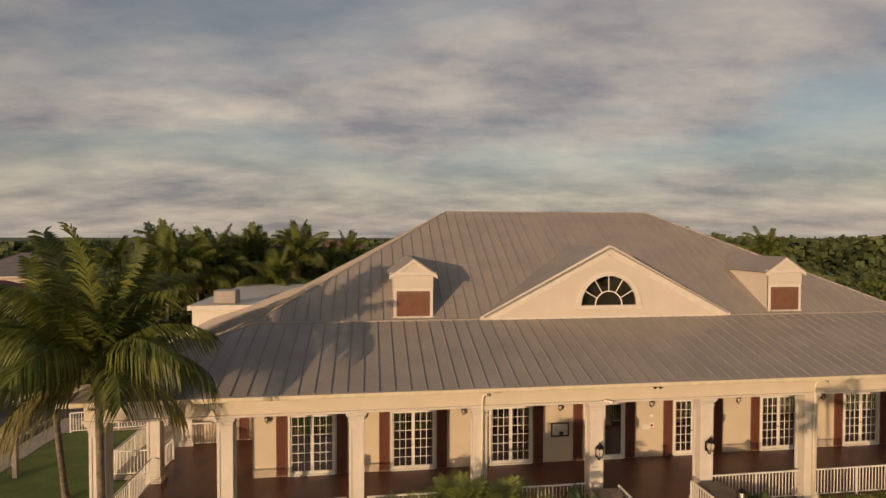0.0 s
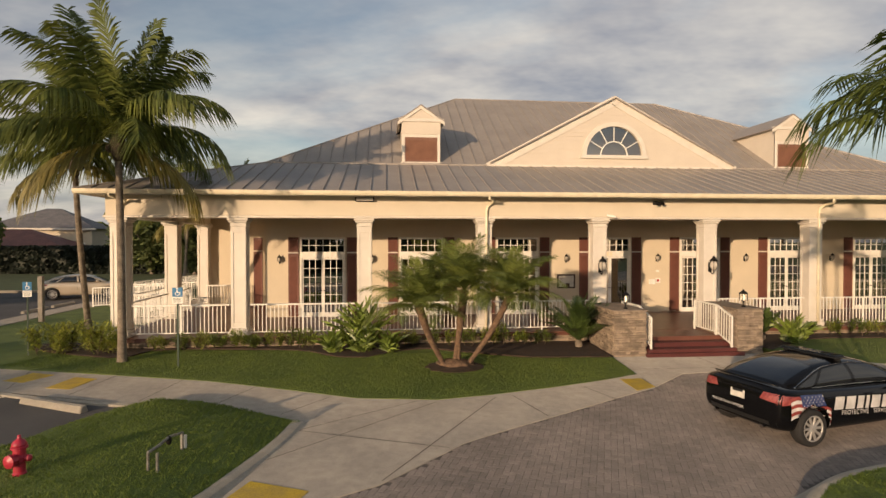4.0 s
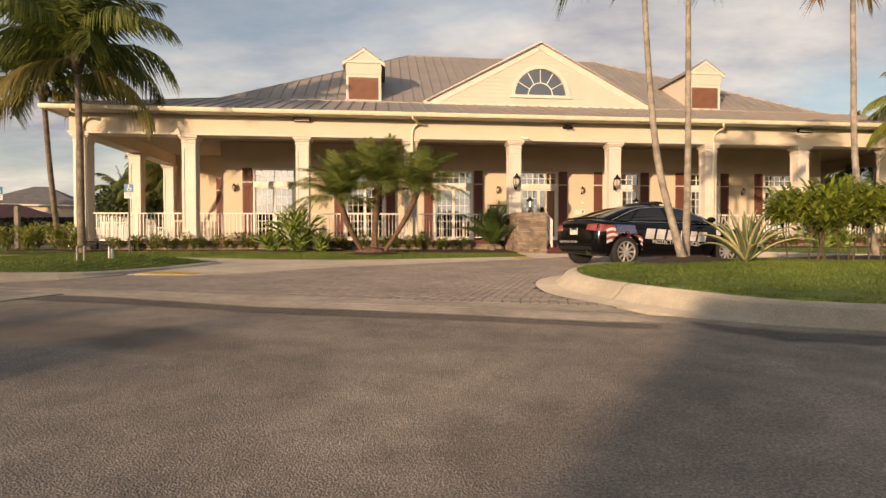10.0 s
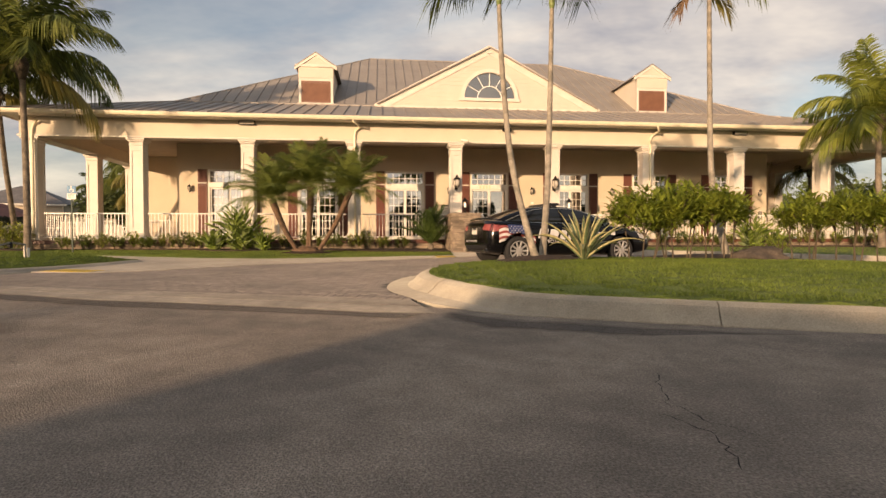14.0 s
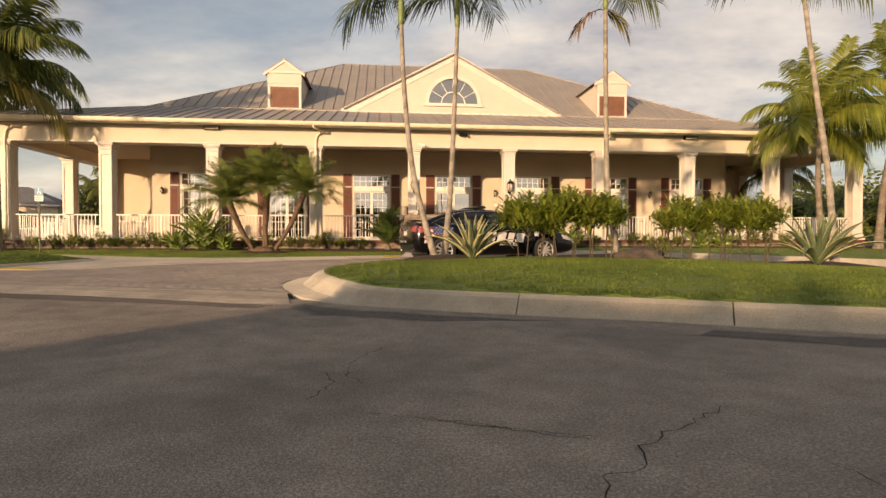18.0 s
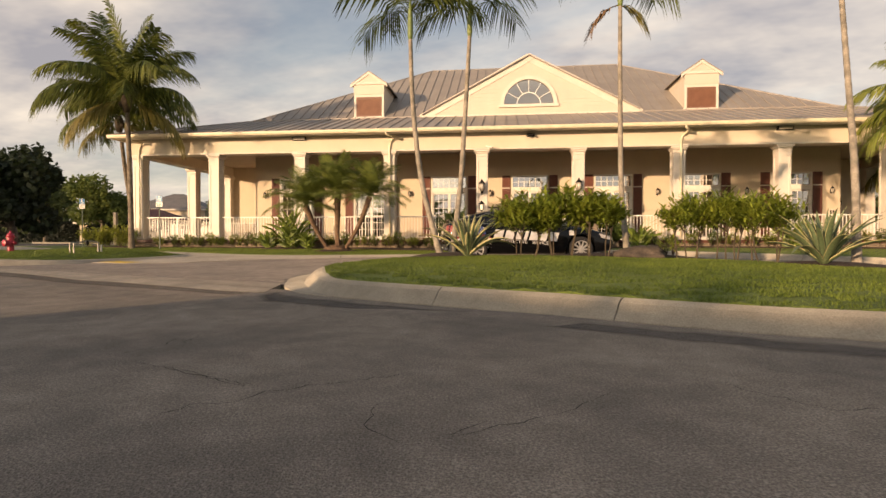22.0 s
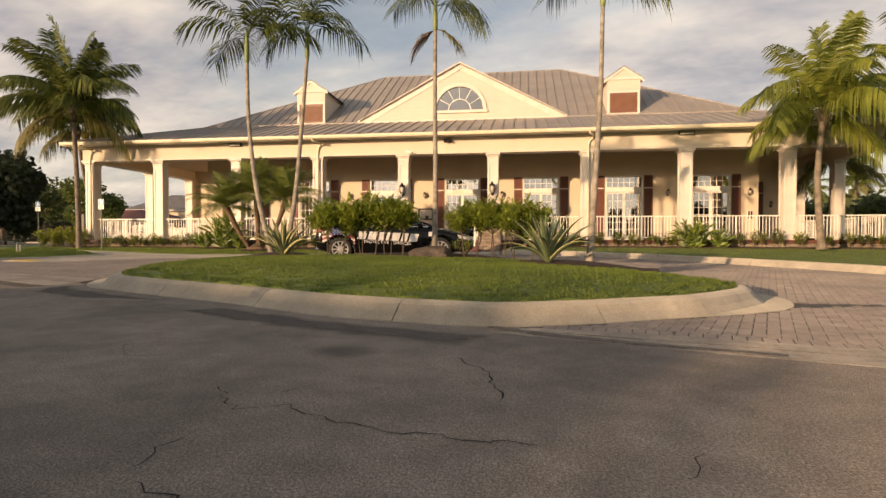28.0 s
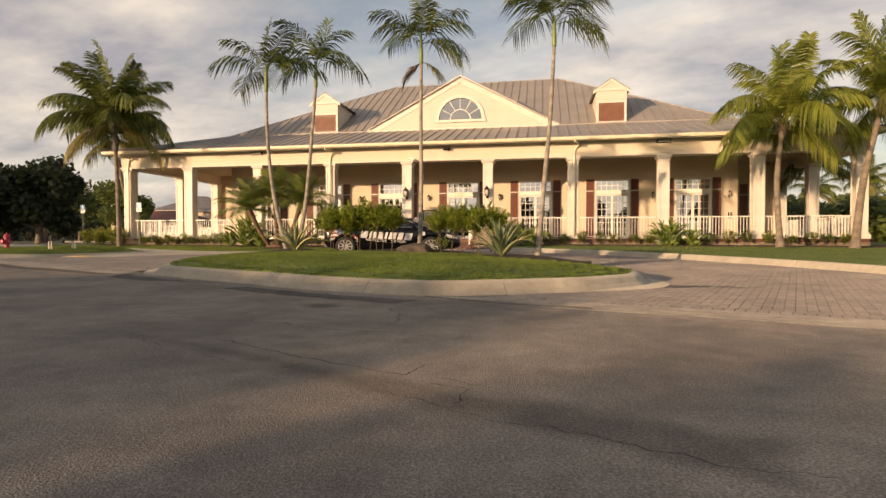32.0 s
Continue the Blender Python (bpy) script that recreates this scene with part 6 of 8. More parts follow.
TYRE = material("black_tyre_rubber", (0.018, 0.017, 0.017), None, 8, 60, 0.85, bump=0.15)
RIM = material("silver_alloy", (0.40, 0.39, 0.37), (0.3, 0.29, 0.28), 6, 40, 0.4, 0.35, bump=0.02, grain=0.08)
CARGLASS = material("dark_car_glass", (0.012, 0.014, 0.016), None, 3, 20, 0.05, bump=0, grain=0.05, gloss=0.8)
CHROME = material("chrome_trim", (0.7, 0.68, 0.64), None, 6, 40, 0.15, 1.0, bump=0)
TAIL = material("red_lamp_plastic", (0.30, 0.085, 0.075), (0.18, 0.035, 0.035), 8, 30, 0.12, bump=0.05)
TAILCLEAR = material("clear_lamp_plastic", (0.6, 0.55, 0.5), None, 8, 30, 0.12, bump=0.05)
FLAGRED = material("decal_red", (0.26, 0.05, 0.045), None, 6, 30, 0.35, bump=0)
FLAGWHITE = material("decal_white", (0.66, 0.64, 0.62), None, 6, 30, 0.35, bump=0, grain=0.08)
FLAGBLUE = material("decal_blue", (0.03, 0.05, 0.16), None, 6, 30, 0.35, bump=0)
DARKPLASTIC = material("black_plastic", (0.015, 0.015, 0.015), None, 6, 50, 0.5, bump=0.05)


def paint(name, base, metal):
    m = material(name, base, tuple(c * 0.9 for c in base), 2, 200, 0.12 if metal == 0 else 0.3, metal, bump=0.0, grain=0.04, gloss=0.35)
    b = m.node_tree.nodes["Principled BSDF"]
    b.inputs["Coat Weight"].default_value, b.inputs["Coat Roughness"].default_value = (0.0 if metal == 0 else 0.8), 0.03
    return m


def loft(bm, sections):
    """Joins rings of equal count into a closed skin."""
    rings = [[bm.verts.new(p) for p in s] for s in sections]
    n = len(rings[0])
    for a, b in zip(rings, rings[1:]):
        for k in range(n):
            bm.faces.new((a[k], a[(k + 1) % n], b[(k + 1) % n], b[k]))
    bm.faces.new(rings[0][::-1])
    bm.faces.new(rings[-1])
    bmesh.ops.recalc_face_normals(bm, faces=bm.faces)
    return bm


def smooth_part(name, bm, mat, own, label="", level=2):
    ob = part(name, bm, mat, own, label, True)
    mod = ob.modifiers.new("round", "SUBSURF")
    mod.levels = mod.render_levels = level
    return ob


STATIONS = ((-2.02, 0.68, 0.40, 0.68, 0.84), (-1.97, 0.80, 0.30, 0.86, 0.985), (-1.86, 0.865, 0.25, 0.91, 1.015), (-1.62, 0.895, 0.21, 0.915, 1.005), (-1.0, 0.90, 0.18, 0.90, 0.96), (-0.1, 0.90, 0.18, 0.88, 0.93), (0.8, 0.90, 0.18, 0.86, 0.92), (1.3, 0.895, 0.19, 0.82, 0.92), (1.8, 0.875, 0.21, 0.74, 0.83), (2.15, 0.81, 0.24, 0.63, 0.69), (2.32, 0.62, 0.31, 0.50, 0.54))
CABIN = ((-1.80, 0.985, 0.70), (-1.45, 1.135, 0.655), (-1.05, 1.275, 0.60), (-0.55, 1.34, 0.575), (0.05, 1.33, 0.575), (0.45, 1.27, 0.60), (0.9, 1.09, 0.66), (1.32, 0.895, 0.71))


def sedan(at, yaw, label, coat, police):
    """A four-door saloon, its nose along +x; wheelbase about 2.66."""
    own = thing("patrol_car" if police else "saloon_car", at, yaw, label=label, category="car")
    secs = []
    for x, w, zb, zs, zt in STATIONS:
        half = [(0.0, zb), (w * 0.82, zb), (w * 0.985, zb + 0.10), (w, (zb + zs) / 2), (w * 0.985, zs - 0.04), (w * 0.90, zs + (zt - zs) * 0.55), (w * 0.5, zt), (0.0, zt)]
        secs.append([(x, y, z) for y, z in half] + [(x, -y, z) for y, z in half[-2:0:-1]])
    bm = loft(bmesh.new(), secs)
    body = smooth_part("body", bm, coat, own)
    secs = []
    for x, z, w in CABIN:
        zb = 0.86
        half = [(0.0, zb), (0.80, zb), (w + (0.80 - w) * 0.45, zb + (z - zb) * 0.55), (w, z - 0.05 * (z - zb) / 0.5), (w * 0.75, z), (0.0, z + 0.012)]
        secs.append([(x, y, q) for y, q in half] + [(x, -y, q) for y, q in half[-2:0:-1]])
    cab_bm = loft(bmesh.new(), secs)
    cabin = smooth_part("cabin", cab_bm, coat, own)
    # cut the wheel arches out of the finished skin
    bm = bmesh.new()
    for wx in (-1.33, 1.33):
        for s in (-1, 1):
            tube(bm, [(wx, s * 0.60, 0.33), (wx, s * 1.2, 0.33)], 0.365, 28)
    bmesh.ops.recalc_face_normals(bm, faces=bm.faces)
    cutter = part("arch_cutter", bm, coat, own)
    mod = body.modifiers.new("arches", "BOOLEAN")
    mod.operation, mod.object, mod.solver = "DIFFERENCE", cutter, "EXACT"
    bpy.context.view_layer.update()
    done = bpy.data.meshes.new_from_object(body.evaluated_get(bpy.context.evaluated_depsgraph_get()))
    body.modifiers.clear()
    body.data = done
    bpy.data.objects.remove(cutter)
    bpy.context.view_layer.update()
    deps = bpy.context.evaluated_depsgraph_get()
    trees = [BVHTree.FromObject(o, deps) for o in (body, cabin)]

    def skin(p, way, lift=0.004):
        """The first point of the car's skin from p along way, lifted off a little."""
        best = None
        for tr in trees:
            hit = tr.ray_cast(Vector(p), Vector(way))
            if hit[0] is not None and (best is None or hit[3] < best[3]):
                best = hit
        return best[0] - Vector(way) * lift if best else None

    def patch(name, outline, way, mat, lab="", far=3.0, lift=0.004, nu=14, nv=8):
        """A thin sheet laid on the skin; outline: (left, right) edge points from bottom to top in the plane across way."""
        bm = bmesh.new()
        grid = []
        for j in range(nv + 1):
            rowv = []
            for i in range(nu + 1):
                a, b = outline(i / nu, j / nv)
                p = {"y": Vector((a, -far * way[1], b)), "x": Vector((-far * way[0], a, b)), "z": Vector((a, b, -far * way[2]))}["y" if way[1] else "x" if way[0] else "z"]
                q = skin(p, way, lift)
                rowv.append(bm.verts.new(q) if q is not None else None)
            grid.append(rowv)
        for r0, r1 in zip(grid, grid[1:]):
            for i in range(nu):
                f = (r0[i], r0[i + 1], r1[i + 1], r1[i])
                if all(f):
                    bm.faces.new(f)
        return part(name, bm, mat, own, lab, True)

    def quad_outline(bl, br, tr, tl):
        def f(u, v):
            lo = (bl[0] + (br[0] - bl[0]) * u, bl[1] + (br[1] - bl[1]) * u)
            hi = (tl[0] + (tr[0] - tl[0]) * u, tl[1] + (tr[1] - tl[1]) * u)
            return lo[0] + (hi[0] - lo[0]) * v, lo[1] + (hi[1] - lo[1]) * v
        return f

    # glass: side panes, quarter panes, front and rear screens
    for s in (-1, 1):
        way = (0, -s, 0)
        patch("front_side_glass", quad_outline((-0.12, 0.945), (0.98, 0.925), (0.38, 1.215), (-0.16, 1.26)), way, CARGLASS, "dark tinted glass")
        patch("rear_side_glass", quad_outline((-1.12, 0.955), (-0.20, 0.945), (-0.24, 1.26), (-0.80, 1.215)), way, CARGLASS, "dark tinted glass")
        patch("quarter_glass", quad_outline((-1.50, 0.985), (-1.18, 0.96), (-0.90, 1.19), (-0.98, 1.165)), way, CARGLASS, "dark tinted glass")
        bm = bmesh.new()
        line = [skin((x, s * 3, z), way, 0.006) for x, z in ((-1.58, 0.975), (-1.3, 1.085), (-1.02, 1.185), (-0.8, 1.24), (-0.4, 1.275), (0.0, 1.272), (0.3, 1.245), (0.55, 1.165), (0.85, 1.015), (1.02, 0.915), (0.5, 0.925), (-0.2, 0.935), (-1.0, 0.945), (-1.58, 0.975))]
        tube(bm, [p for p in line if p is not None], 0.007, 4, False)
        part("window_trim", bm, CHROME if police else DARKPLASTIC, own, "thin bright window trim")
        for x in (0.98, -0.18, -1.1):
            pts = [skin((x + dx, s * 3, z), way, 0.001) for dx, z in ((0, 0.26), (0.02, 0.5), (0.0, 0.7), (-0.02, 0.88))]
            part("door_gap", tube(bmesh.new(), [p for p in pts if p is not None], 0.004, 4, False), DARKPLASTIC, own)
        for x in (-0.02, -0.98):
            q = skin((x, s * 3, 0.80), way, 0.0)
            part("door_handle", tube(bmesh.new(), [(x - 0.09, q.y + s * 0.005, 0.80), (x - 0.07, q.y + s * 0.03, 0.80), (x + 0.07, q.y + s * 0.03, 0.80), (x + 0.09, q.y + s * 0.005, 0.80)], 0.012, 6), coat, own)
        bm = bmesh.new()
        bmesh.ops.create_icosphere(bm, subdivisions=2, radius=1, matrix=pose(0.78, s * 0.98, 0.99) @ Matrix.Diagonal((0.075, 0.11, 0.065, 1)))
        tube(bm, [(0.84, s * 0.80, 0.93), (0.80, s * 0.92, 0.96)], 0.022, 6)
        part("wing_mirror", bm, coat, own, smooth=True)
        # lamps
        patch("tail_lamp", quad_outline((-1.98, 0.72), (-1.56, 0.79), (-1.52, 0.86), (-1.95, 0.89)), way, TAIL, "red wrap-round tail lamp", nu=8, nv=4)
        patch("tail_lamp_inner", quad_outline((s * 0.44, 0.78), (s * 0.79, 0.75), (s * 0.79, 0.90), (s * 0.50, 0.90)), (1, 0, 0), TAIL, "red inner lamp", nu=6, nv=4)
        patch("headlamp", quad_outline((1.85, 0.60), (2.20, 0.54), (2.16, 0.63), (1.80, 0.71)), way, TAILCLEAR, "clear headlamp", nu=8, nv=4)
    patch("windscreen", quad_outline((0.55, -0.56), (1.25, -0.66), (1.25, 0.66), (0.55, 0.56)), (0, 0, -1), CARGLASS, "dark glass windscreen", nu=10, nv=10)
    patch("rear_screen", quad_outline((-1.68, -0.60), (-0.96, -0.53), (-0.96, 0.53), (-1.68, 0.60)), (0, 0, -1), CARGLASS, "dark glass rear screen", nu=10, nv=10)
    patch("plate", quad_outline((-0.15, 0.68), (0.15, 0.68), (0.15, 0.82), (-0.15, 0.82)), (1, 0, 0), PAPER, "pale blank number plate", lift=0.008, nu=4, nv=2)
    patch("plate_bar", quad_outline((-0.11, 0.78), (0.11, 0.78), (0.11, 0.825), (-0.11, 0.825)), (1, 0, 0), DARKPLASTIC, lift=0.011, nu=4, nv=2)
    patch("rear_valance", quad_outline((-0.74, 0.31), (0.74, 0.31), (0.74, 0.43), (-0.74, 0.43)), (1, 0, 0), DARKPLASTIC, nu=10, nv=2)
    part("boot_spoiler", tube(bmesh.new(), [(-1.85, -0.66, 1.015), (-1.90, -0.4, 1.03), (-1.92, 0, 1.035), (-1.90, 0.4, 1.03), (-1.85, 0.66, 1.015)], [0.015, 0.025, 0.025, 0.025, 0.015], 6), coat, own, smooth=True)
    for s in (-1, 1):
        part("exhaust_tip", tube(bmesh.new(), [(-1.94, s * 0.5, 0.31), (-2.03, s * 0.5, 0.31)], 0.035, 8), CHROME, own)
    # wheels in dark arches
    for wx in (-1.33, 1.33):
        for s in (-1, 1):
            wh = new("wheel")
            wh.parent = own
            wh.location = (wx, s * 0.79, 0.315)
            k = math.radians(90)
            bm = lathe(bmesh.new(), [(0.215, -0.10), (0.29, -0.105), (0.315, -0.07), (0.315, 0.07), (0.29, 0.105), (0.218, 0.10), (0.20, 0.03)], 28)
            bm.transform(pose(0, 0, 0, -s * 90, 0, 0))
            part("tyre", bm, TYRE, wh, smooth=True)
            bm = tube(bmesh.new(), [(0.212 * math.cos(a * math.tau / 24), 0.212 * math.sin(a * math.tau / 24), 0.088) for a in range(25)], 0.016, 6, False)
            bm.transform(pose(0, 0, 0, -s * 90, 0, 0))
            part("rim", bm, RIM, wh, "silver alloy rim", True)
            for j in range(10):
                bm = boxes((0.03, 0.205, -0.02, 0.02, 0.06, 0.092), bevel=0.006)
                bm.transform(pose(0, 0, 0, -s * 90, 0, 0) @ pose(0, 0, 0, 0, 0, 36 * j))
                part("spoke", bm, RIM, wh)
            bm = lathe(bmesh.new(), [(0.05, 0.05), (0.05, 0.09), (0.03, 0.10)], 14)
            bm.transform(pose(0, 0, 0, -s * 90, 0, 0))
            part("hub", bm, RIM, wh)
    if police:
        side = (0, 1, 0)
        # a waving flag over the rear wing
        def stripe(k):
            def f(u, v):
                x = -1.80 + 0.86 * u
                base_ = 0.84 - 0.05 * u + 0.05 * math.sin(2.6 * u * math.pi)
                w = 0.058 - 0.01 * u
                return x, base_ - w * (k + 1) + w * v - 0.22 * u * u
            return f
        for k in range(6):
            patch("flag_stripe", stripe(k), side, FLAGRED if k % 2 == 0 else FLAGWHITE, lift=0.005, nu=18, nv=2)
        patch("flag_field", quad_outline((-1.58, 0.70), (-1.06, 0.68), (-1.12, 0.87), (-1.60, 0.89)), side, FLAGBLUE, lift=0.008, nu=10, nv=6)
        for j in range(4):
            for i in range(6):
                sx, sz = -1.55 + 0.078 * i + (0.04 if j % 2 else 0), 0.715 + 0.044 * j
                patch("flag_star", quad_outline((sx - 0.013, sz), (sx, sz - 0.015), (sx + 0.013, sz), (sx, sz + 0.015)), side, FLAGWHITE, lift=0.011, nu=2, nv=2)
        # the firm's name as plain block shapes, and the words under it
        x = -0.88
        for w in (0.215, 0.215, 0.15, 0.08, 0.215, 0.16, 0.215):
            def lean(u0, u1, z0, z1, x=x):
                """A slanted quad on the door, by its foot and head."""
                drop = lambda q: -0.05 * (q + 0.84)
                return quad_outline((u0 + 0.3 * (z0 - 0.59), z0 + drop(u0)), (u1 + 0.3 * (z0 - 0.59), z0 + drop(u1)), (u1 + 0.3 * (z1 - 0.59), z1 + drop(u1)), (u0 + 0.3 * (z1 - 0.59), z1 + drop(u0)))
            patch("name_block", lean(x, x + w, 0.59, 0.80), side, FLAGWHITE, "white block of a painted name", lift=0.005, nu=4, nv=4)
            x += w + 0.055

        def words(text, size, way, put):
            cu = bpy.data.curves.new("lettering", "FONT")
            cu.body, cu.size, cu.align_x = text, size, "CENTER"
            tmp = new("lettering", cu)
            bpy.context.view_layer.update()
            me = bpy.data.meshes.new_from_object(tmp.evaluated_get(bpy.context.evaluated_depsgraph_get()))
            bpy.data.objects.remove(tmp)
            bm = bmesh.new()
            bm.from_mesh(me)
            bpy.data.meshes.remove(me)
            for v in bm.verts:
                q = skin(put(v.co.x, v.co.y), way, 0.006)
                v.co = q if q is not None else Vector((0, 0, 0.6))
            part("lettering", bm, FLAGWHITE, own, "white painted words")
        words("PROTECTIVE", 0.115, side, lambda a, b: (-0.37 + a, -3, 0.472 - 0.05 * a + b))
        words("SERVICES", 0.115, side, lambda a, b: (0.31 + a, -3, 0.438 - 0.05 * a + b))
        words("PROTECTION", 0.068, (1, 0, 0), lambda a, b: (-4, 0.36 - a, 0.505 + b))
        words("OFFICER", 0.068, (1, 0, 0), lambda a, b: (-4, 0.0 - a, 0.505 + b))
        patch("door_badge", quad_outline((1.02, 0.66), (1.14, 0.66), (1.14, 0.78), (1.02, 0.78)), side, FLAGWHITE, "pale round badge", nu=4, nv=4)
        bar = new("light_bar")
        bar.parent = own
        bar.location = (-0.25, 0, 1.338)
        part("base", boxes((-0.14, 0.14, -0.55, 0.55, 0.008, 0.03), bevel=0.008), DARKPLASTIC, bar)
        for i in range(6):
            part("lamp_module", boxes((-0.12, 0.12, -0.53 + 0.18 * i, -0.37 + 0.18 * i, 0.03, 0.062), bevel=0.012), CARGLASS, bar)
        for s in (-1, 1):
            part("bar_foot", boxes((-0.04, 0.04, s * 0.5 - 0.03, s * 0.5 + 0.03, -0.06, 0.02)), DARKPLASTIC, bar)
    return own


fwd = Vector((math.cos(radians(12.5)), math.sin(radians(12.5))))
left = Vector((-fwd.y, fwd.x))
mid_right = Vector((8.64, 8.03))
car_at = mid_right + left * 0.86
sedan((car_at.x, car_at.y, G(car_at.x, car_at.y) + 0.012), 12.5, "black patrol saloon with white lettering and a flag on its side", paint("black_car_paint", (0.004, 0.004, 0.0045), 0.0), True)
sedan((-16.9, 32.2, 0.42), 21, "champagne-coloured saloon parked on the side road", paint("champagne_car_paint", (0.56, 0.47, 0.35), 0.3), False)

# ---- street furniture ----
HYDRANT = material("red_hydrant_paint", (0.40, 0.02, 0.045), (0.28, 0.015, 0.032), 6, 40, 0.4, bump=0.1, grain=0.15)
hyd = thing("fire_hydrant", (-4.78, 7.4, left_height(-4.78, 7.4) - 0.01), 25, label="red cast fire hydrant with capped outlets on the lawn", category="hydrant")
part("barrel", lathe(bmesh.new(), [(0.10, -0.05), (0.10, 0.03), (0.085, 0.05), (0.085, 0.20), (0.105, 0.22), (0.105, 0.30), (0.09, 0.32), (0.09, 0.42), (0.12, 0.43), (0.12, 0.455), (0.105, 0.47)], 18), HYDRANT, hyd, smooth=False)
part("bonnet", lathe(bmesh.new(), [(0.11, 0.47), (0.105, 0.50), (0.08, 0.55), (0.035, 0.58), (0.025, 0.60), (0.025, 0.64), (0.01, 0.645)], 16), HYDRANT, hyd, smooth=True)
for name, a, r, l in (("pumper_cap", -132, 0.095, 0.19), ("hose_cap", -30, 0.05, 0.17), ("hose_cap", 150, 0.05, 0.17)):
    c, s = math.cos(radians(a)), math.sin(radians(a))
    bm = tube(bmesh.new(), [(c * 0.06, s * 0.06, 0.27), (c * (l - 0.05), s * (l - 0.05), 0.27), (c * (l - 0.045), s * (l - 0.045), 0.27), (c * l, s * l, 0.27), (c * (l + 0.03), s * (l + 0.03), 0.27)], [r * 0.85, r * 0.85, r * 1.1, r * 1.1, r * 0.35], 12)
    part(name, bm, HYDRANT, hyd)
hyd.scale = (0.86, 0.86, 0.86)
PIPE = material("galvanised_pipe", (0.30, 0.29, 0.26), (0.2, 0.19, 0.17), 8, 50, 0.45, 0.6, bump=0.1)
bf = thing("backflow_valve", (-2.95, 7.8, left_height(-2.95, 7.8) - 0.01), 75, label="low galvanised backflow pipes on the lawn", category="pipework")
for y in (-0.12, 0.05):
    part("riser", tube(bmesh.new(), [(-0.48, y, -0.05), (-0.48, y, 0.30)], 0.024, 8), PIPE, bf)
part("crosspipe", tube(bmesh.new(), [(-0.48, 0.05, 0.29), (-0.2, 0.05, 0.31), (0.06, 0.05, 0.36), (0.42, 0.05, 0.31)], 0.024, 8), PIPE, bf)
part("valve_body", lathe(bmesh.new(), [(0.03, 0.24), (0.05, 0.28), (0.05, 0.34), (0.02, 0.38)], 10, (0.05, 0.05, 0)), IRON, bf)
for x, h, m in ((0.42, 0.32, PIPE), (0.51, 0.24, WHITE)):
    part("stub", tube(bmesh.new(), [(x, 0.05, -0.05), (x, 0.05, h)], 0.03, 9), m, bf)
bf.scale = (0.85, 0.85, 0.9)
SIGNBLUE = material("sign_blue", (0.03, 0.17, 0.34), (0.025, 0.14, 0.28), 5, 40, 0.4, bump=0.02)
SIGNPOST = material("green_sign_post", (0.025, 0.05, 0.03), None, 8, 50, 0.6, bump=0.1)


def parking_sign(x, y, turn_z, size=1.0):
    g = G(x, y) + 0.045
    own = thing("parking_sign", (x, y, g), turn_z, label="blue disabled-parking sign on a green post in the lawn", category="sign", group="parking signs")
    own.scale = (size, 1.0, 1.0)
    part("post", boxes((-0.022, 0.022, -0.012, 0.012, -0.1, 2.02)), SIGNPOST, own)
    part("blue_panel", boxes((-0.128, 0.128, -0.02, -0.013, 1.82, 2.06), bevel=0.002), SIGNBLUE, own)
    part("text_panel", boxes((-0.128, 0.128, -0.02, -0.013, 1.64, 1.815), bevel=0.002), WHITE, own)
    for k in range(4):
        part("text_bar", boxes((-0.10, 0.10 - 0.02 * (k % 2), -0.0225, -0.0205, 1.775 - 0.033 * k, 1.787 - 0.033 * k)), SIGNPOST, own)
    bm = bmesh.new()
    tube(bm, [(-0.01, -0.0225, 2.03), (-0.01, -0.0205, 2.03)], 0.022, 8)
    box(bm, -0.02, 0.005, -0.0225, -0.0205, 1.93, 2.005)
    box(bm, 0.005, 0.06, -0.0225, -0.0205, 1.925, 1.945)
    box(bm, 0.05, 0.068, -0.0225, -0.0205, 1.86, 1.93)
    for a in range(100, 340, 30):
        c, s = math.cos(radians(a)), math.sin(radians(a))
        c1, s1 = math.cos(radians(a + 30)), math.sin(radians(a + 30))
        vs = [bm.verts.new(p) for p in ((0.055 * c, -0.0215, 1.90 + 0.055 * s), (0.055 * c1, -0.0215, 1.90 + 0.055 * s1), (0.04 * c1, -0.0215, 1.90 + 0.04 * s1), (0.04 * c, -0.0215, 1.90 + 0.04 * s))]
        bm.faces.new(vs)
    part("wheelchair_symbol", bm, WHITE, own, "white wheelchair symbol")


parking_sign(-5.13, 14.1, 2)
parking_sign(-9.83, 15.84, 12, 0.85)
stop = thing("wheel_stop", (-6.5, 11.15, G(-6.5, 11.15) - 0.012), -26, label="pale concrete wheel stop in a parking bay", category="wheel stop")
bm = bmesh.new()
secs = []
for x in (-0.9, -0.88, 0.88, 0.9):
    k = 0.8 if abs(x) > 0.89 else 1
    secs.append([(x, y * k, z * k) for y, z in ((-0.09, -0.01), (-0.085, 0.04), (-0.05, 0.12), (0.05, 0.12), (0.085, 0.04), (0.09, -0.01))])
part("block", loft(bm, secs), KERB, stop)
for y in (26.1, 28.3):
    copy_thing(stop, pose(-15.8, y, G(-15.8, y) - 0.008, 0, 0, 90))
post = thing("grey_post", (-13.35, 22.4, 0.42), label="weathered grey timber post beside the walk", category="post")
part("shaft", boxes((-0.085, 0.085, -0.085, 0.085, -0.1, 1.84), bevel=0.01), material("weathered_timber", (0.26, 0.23, 0.19), None, 4, 40, 0.9, bump=0.3), post)
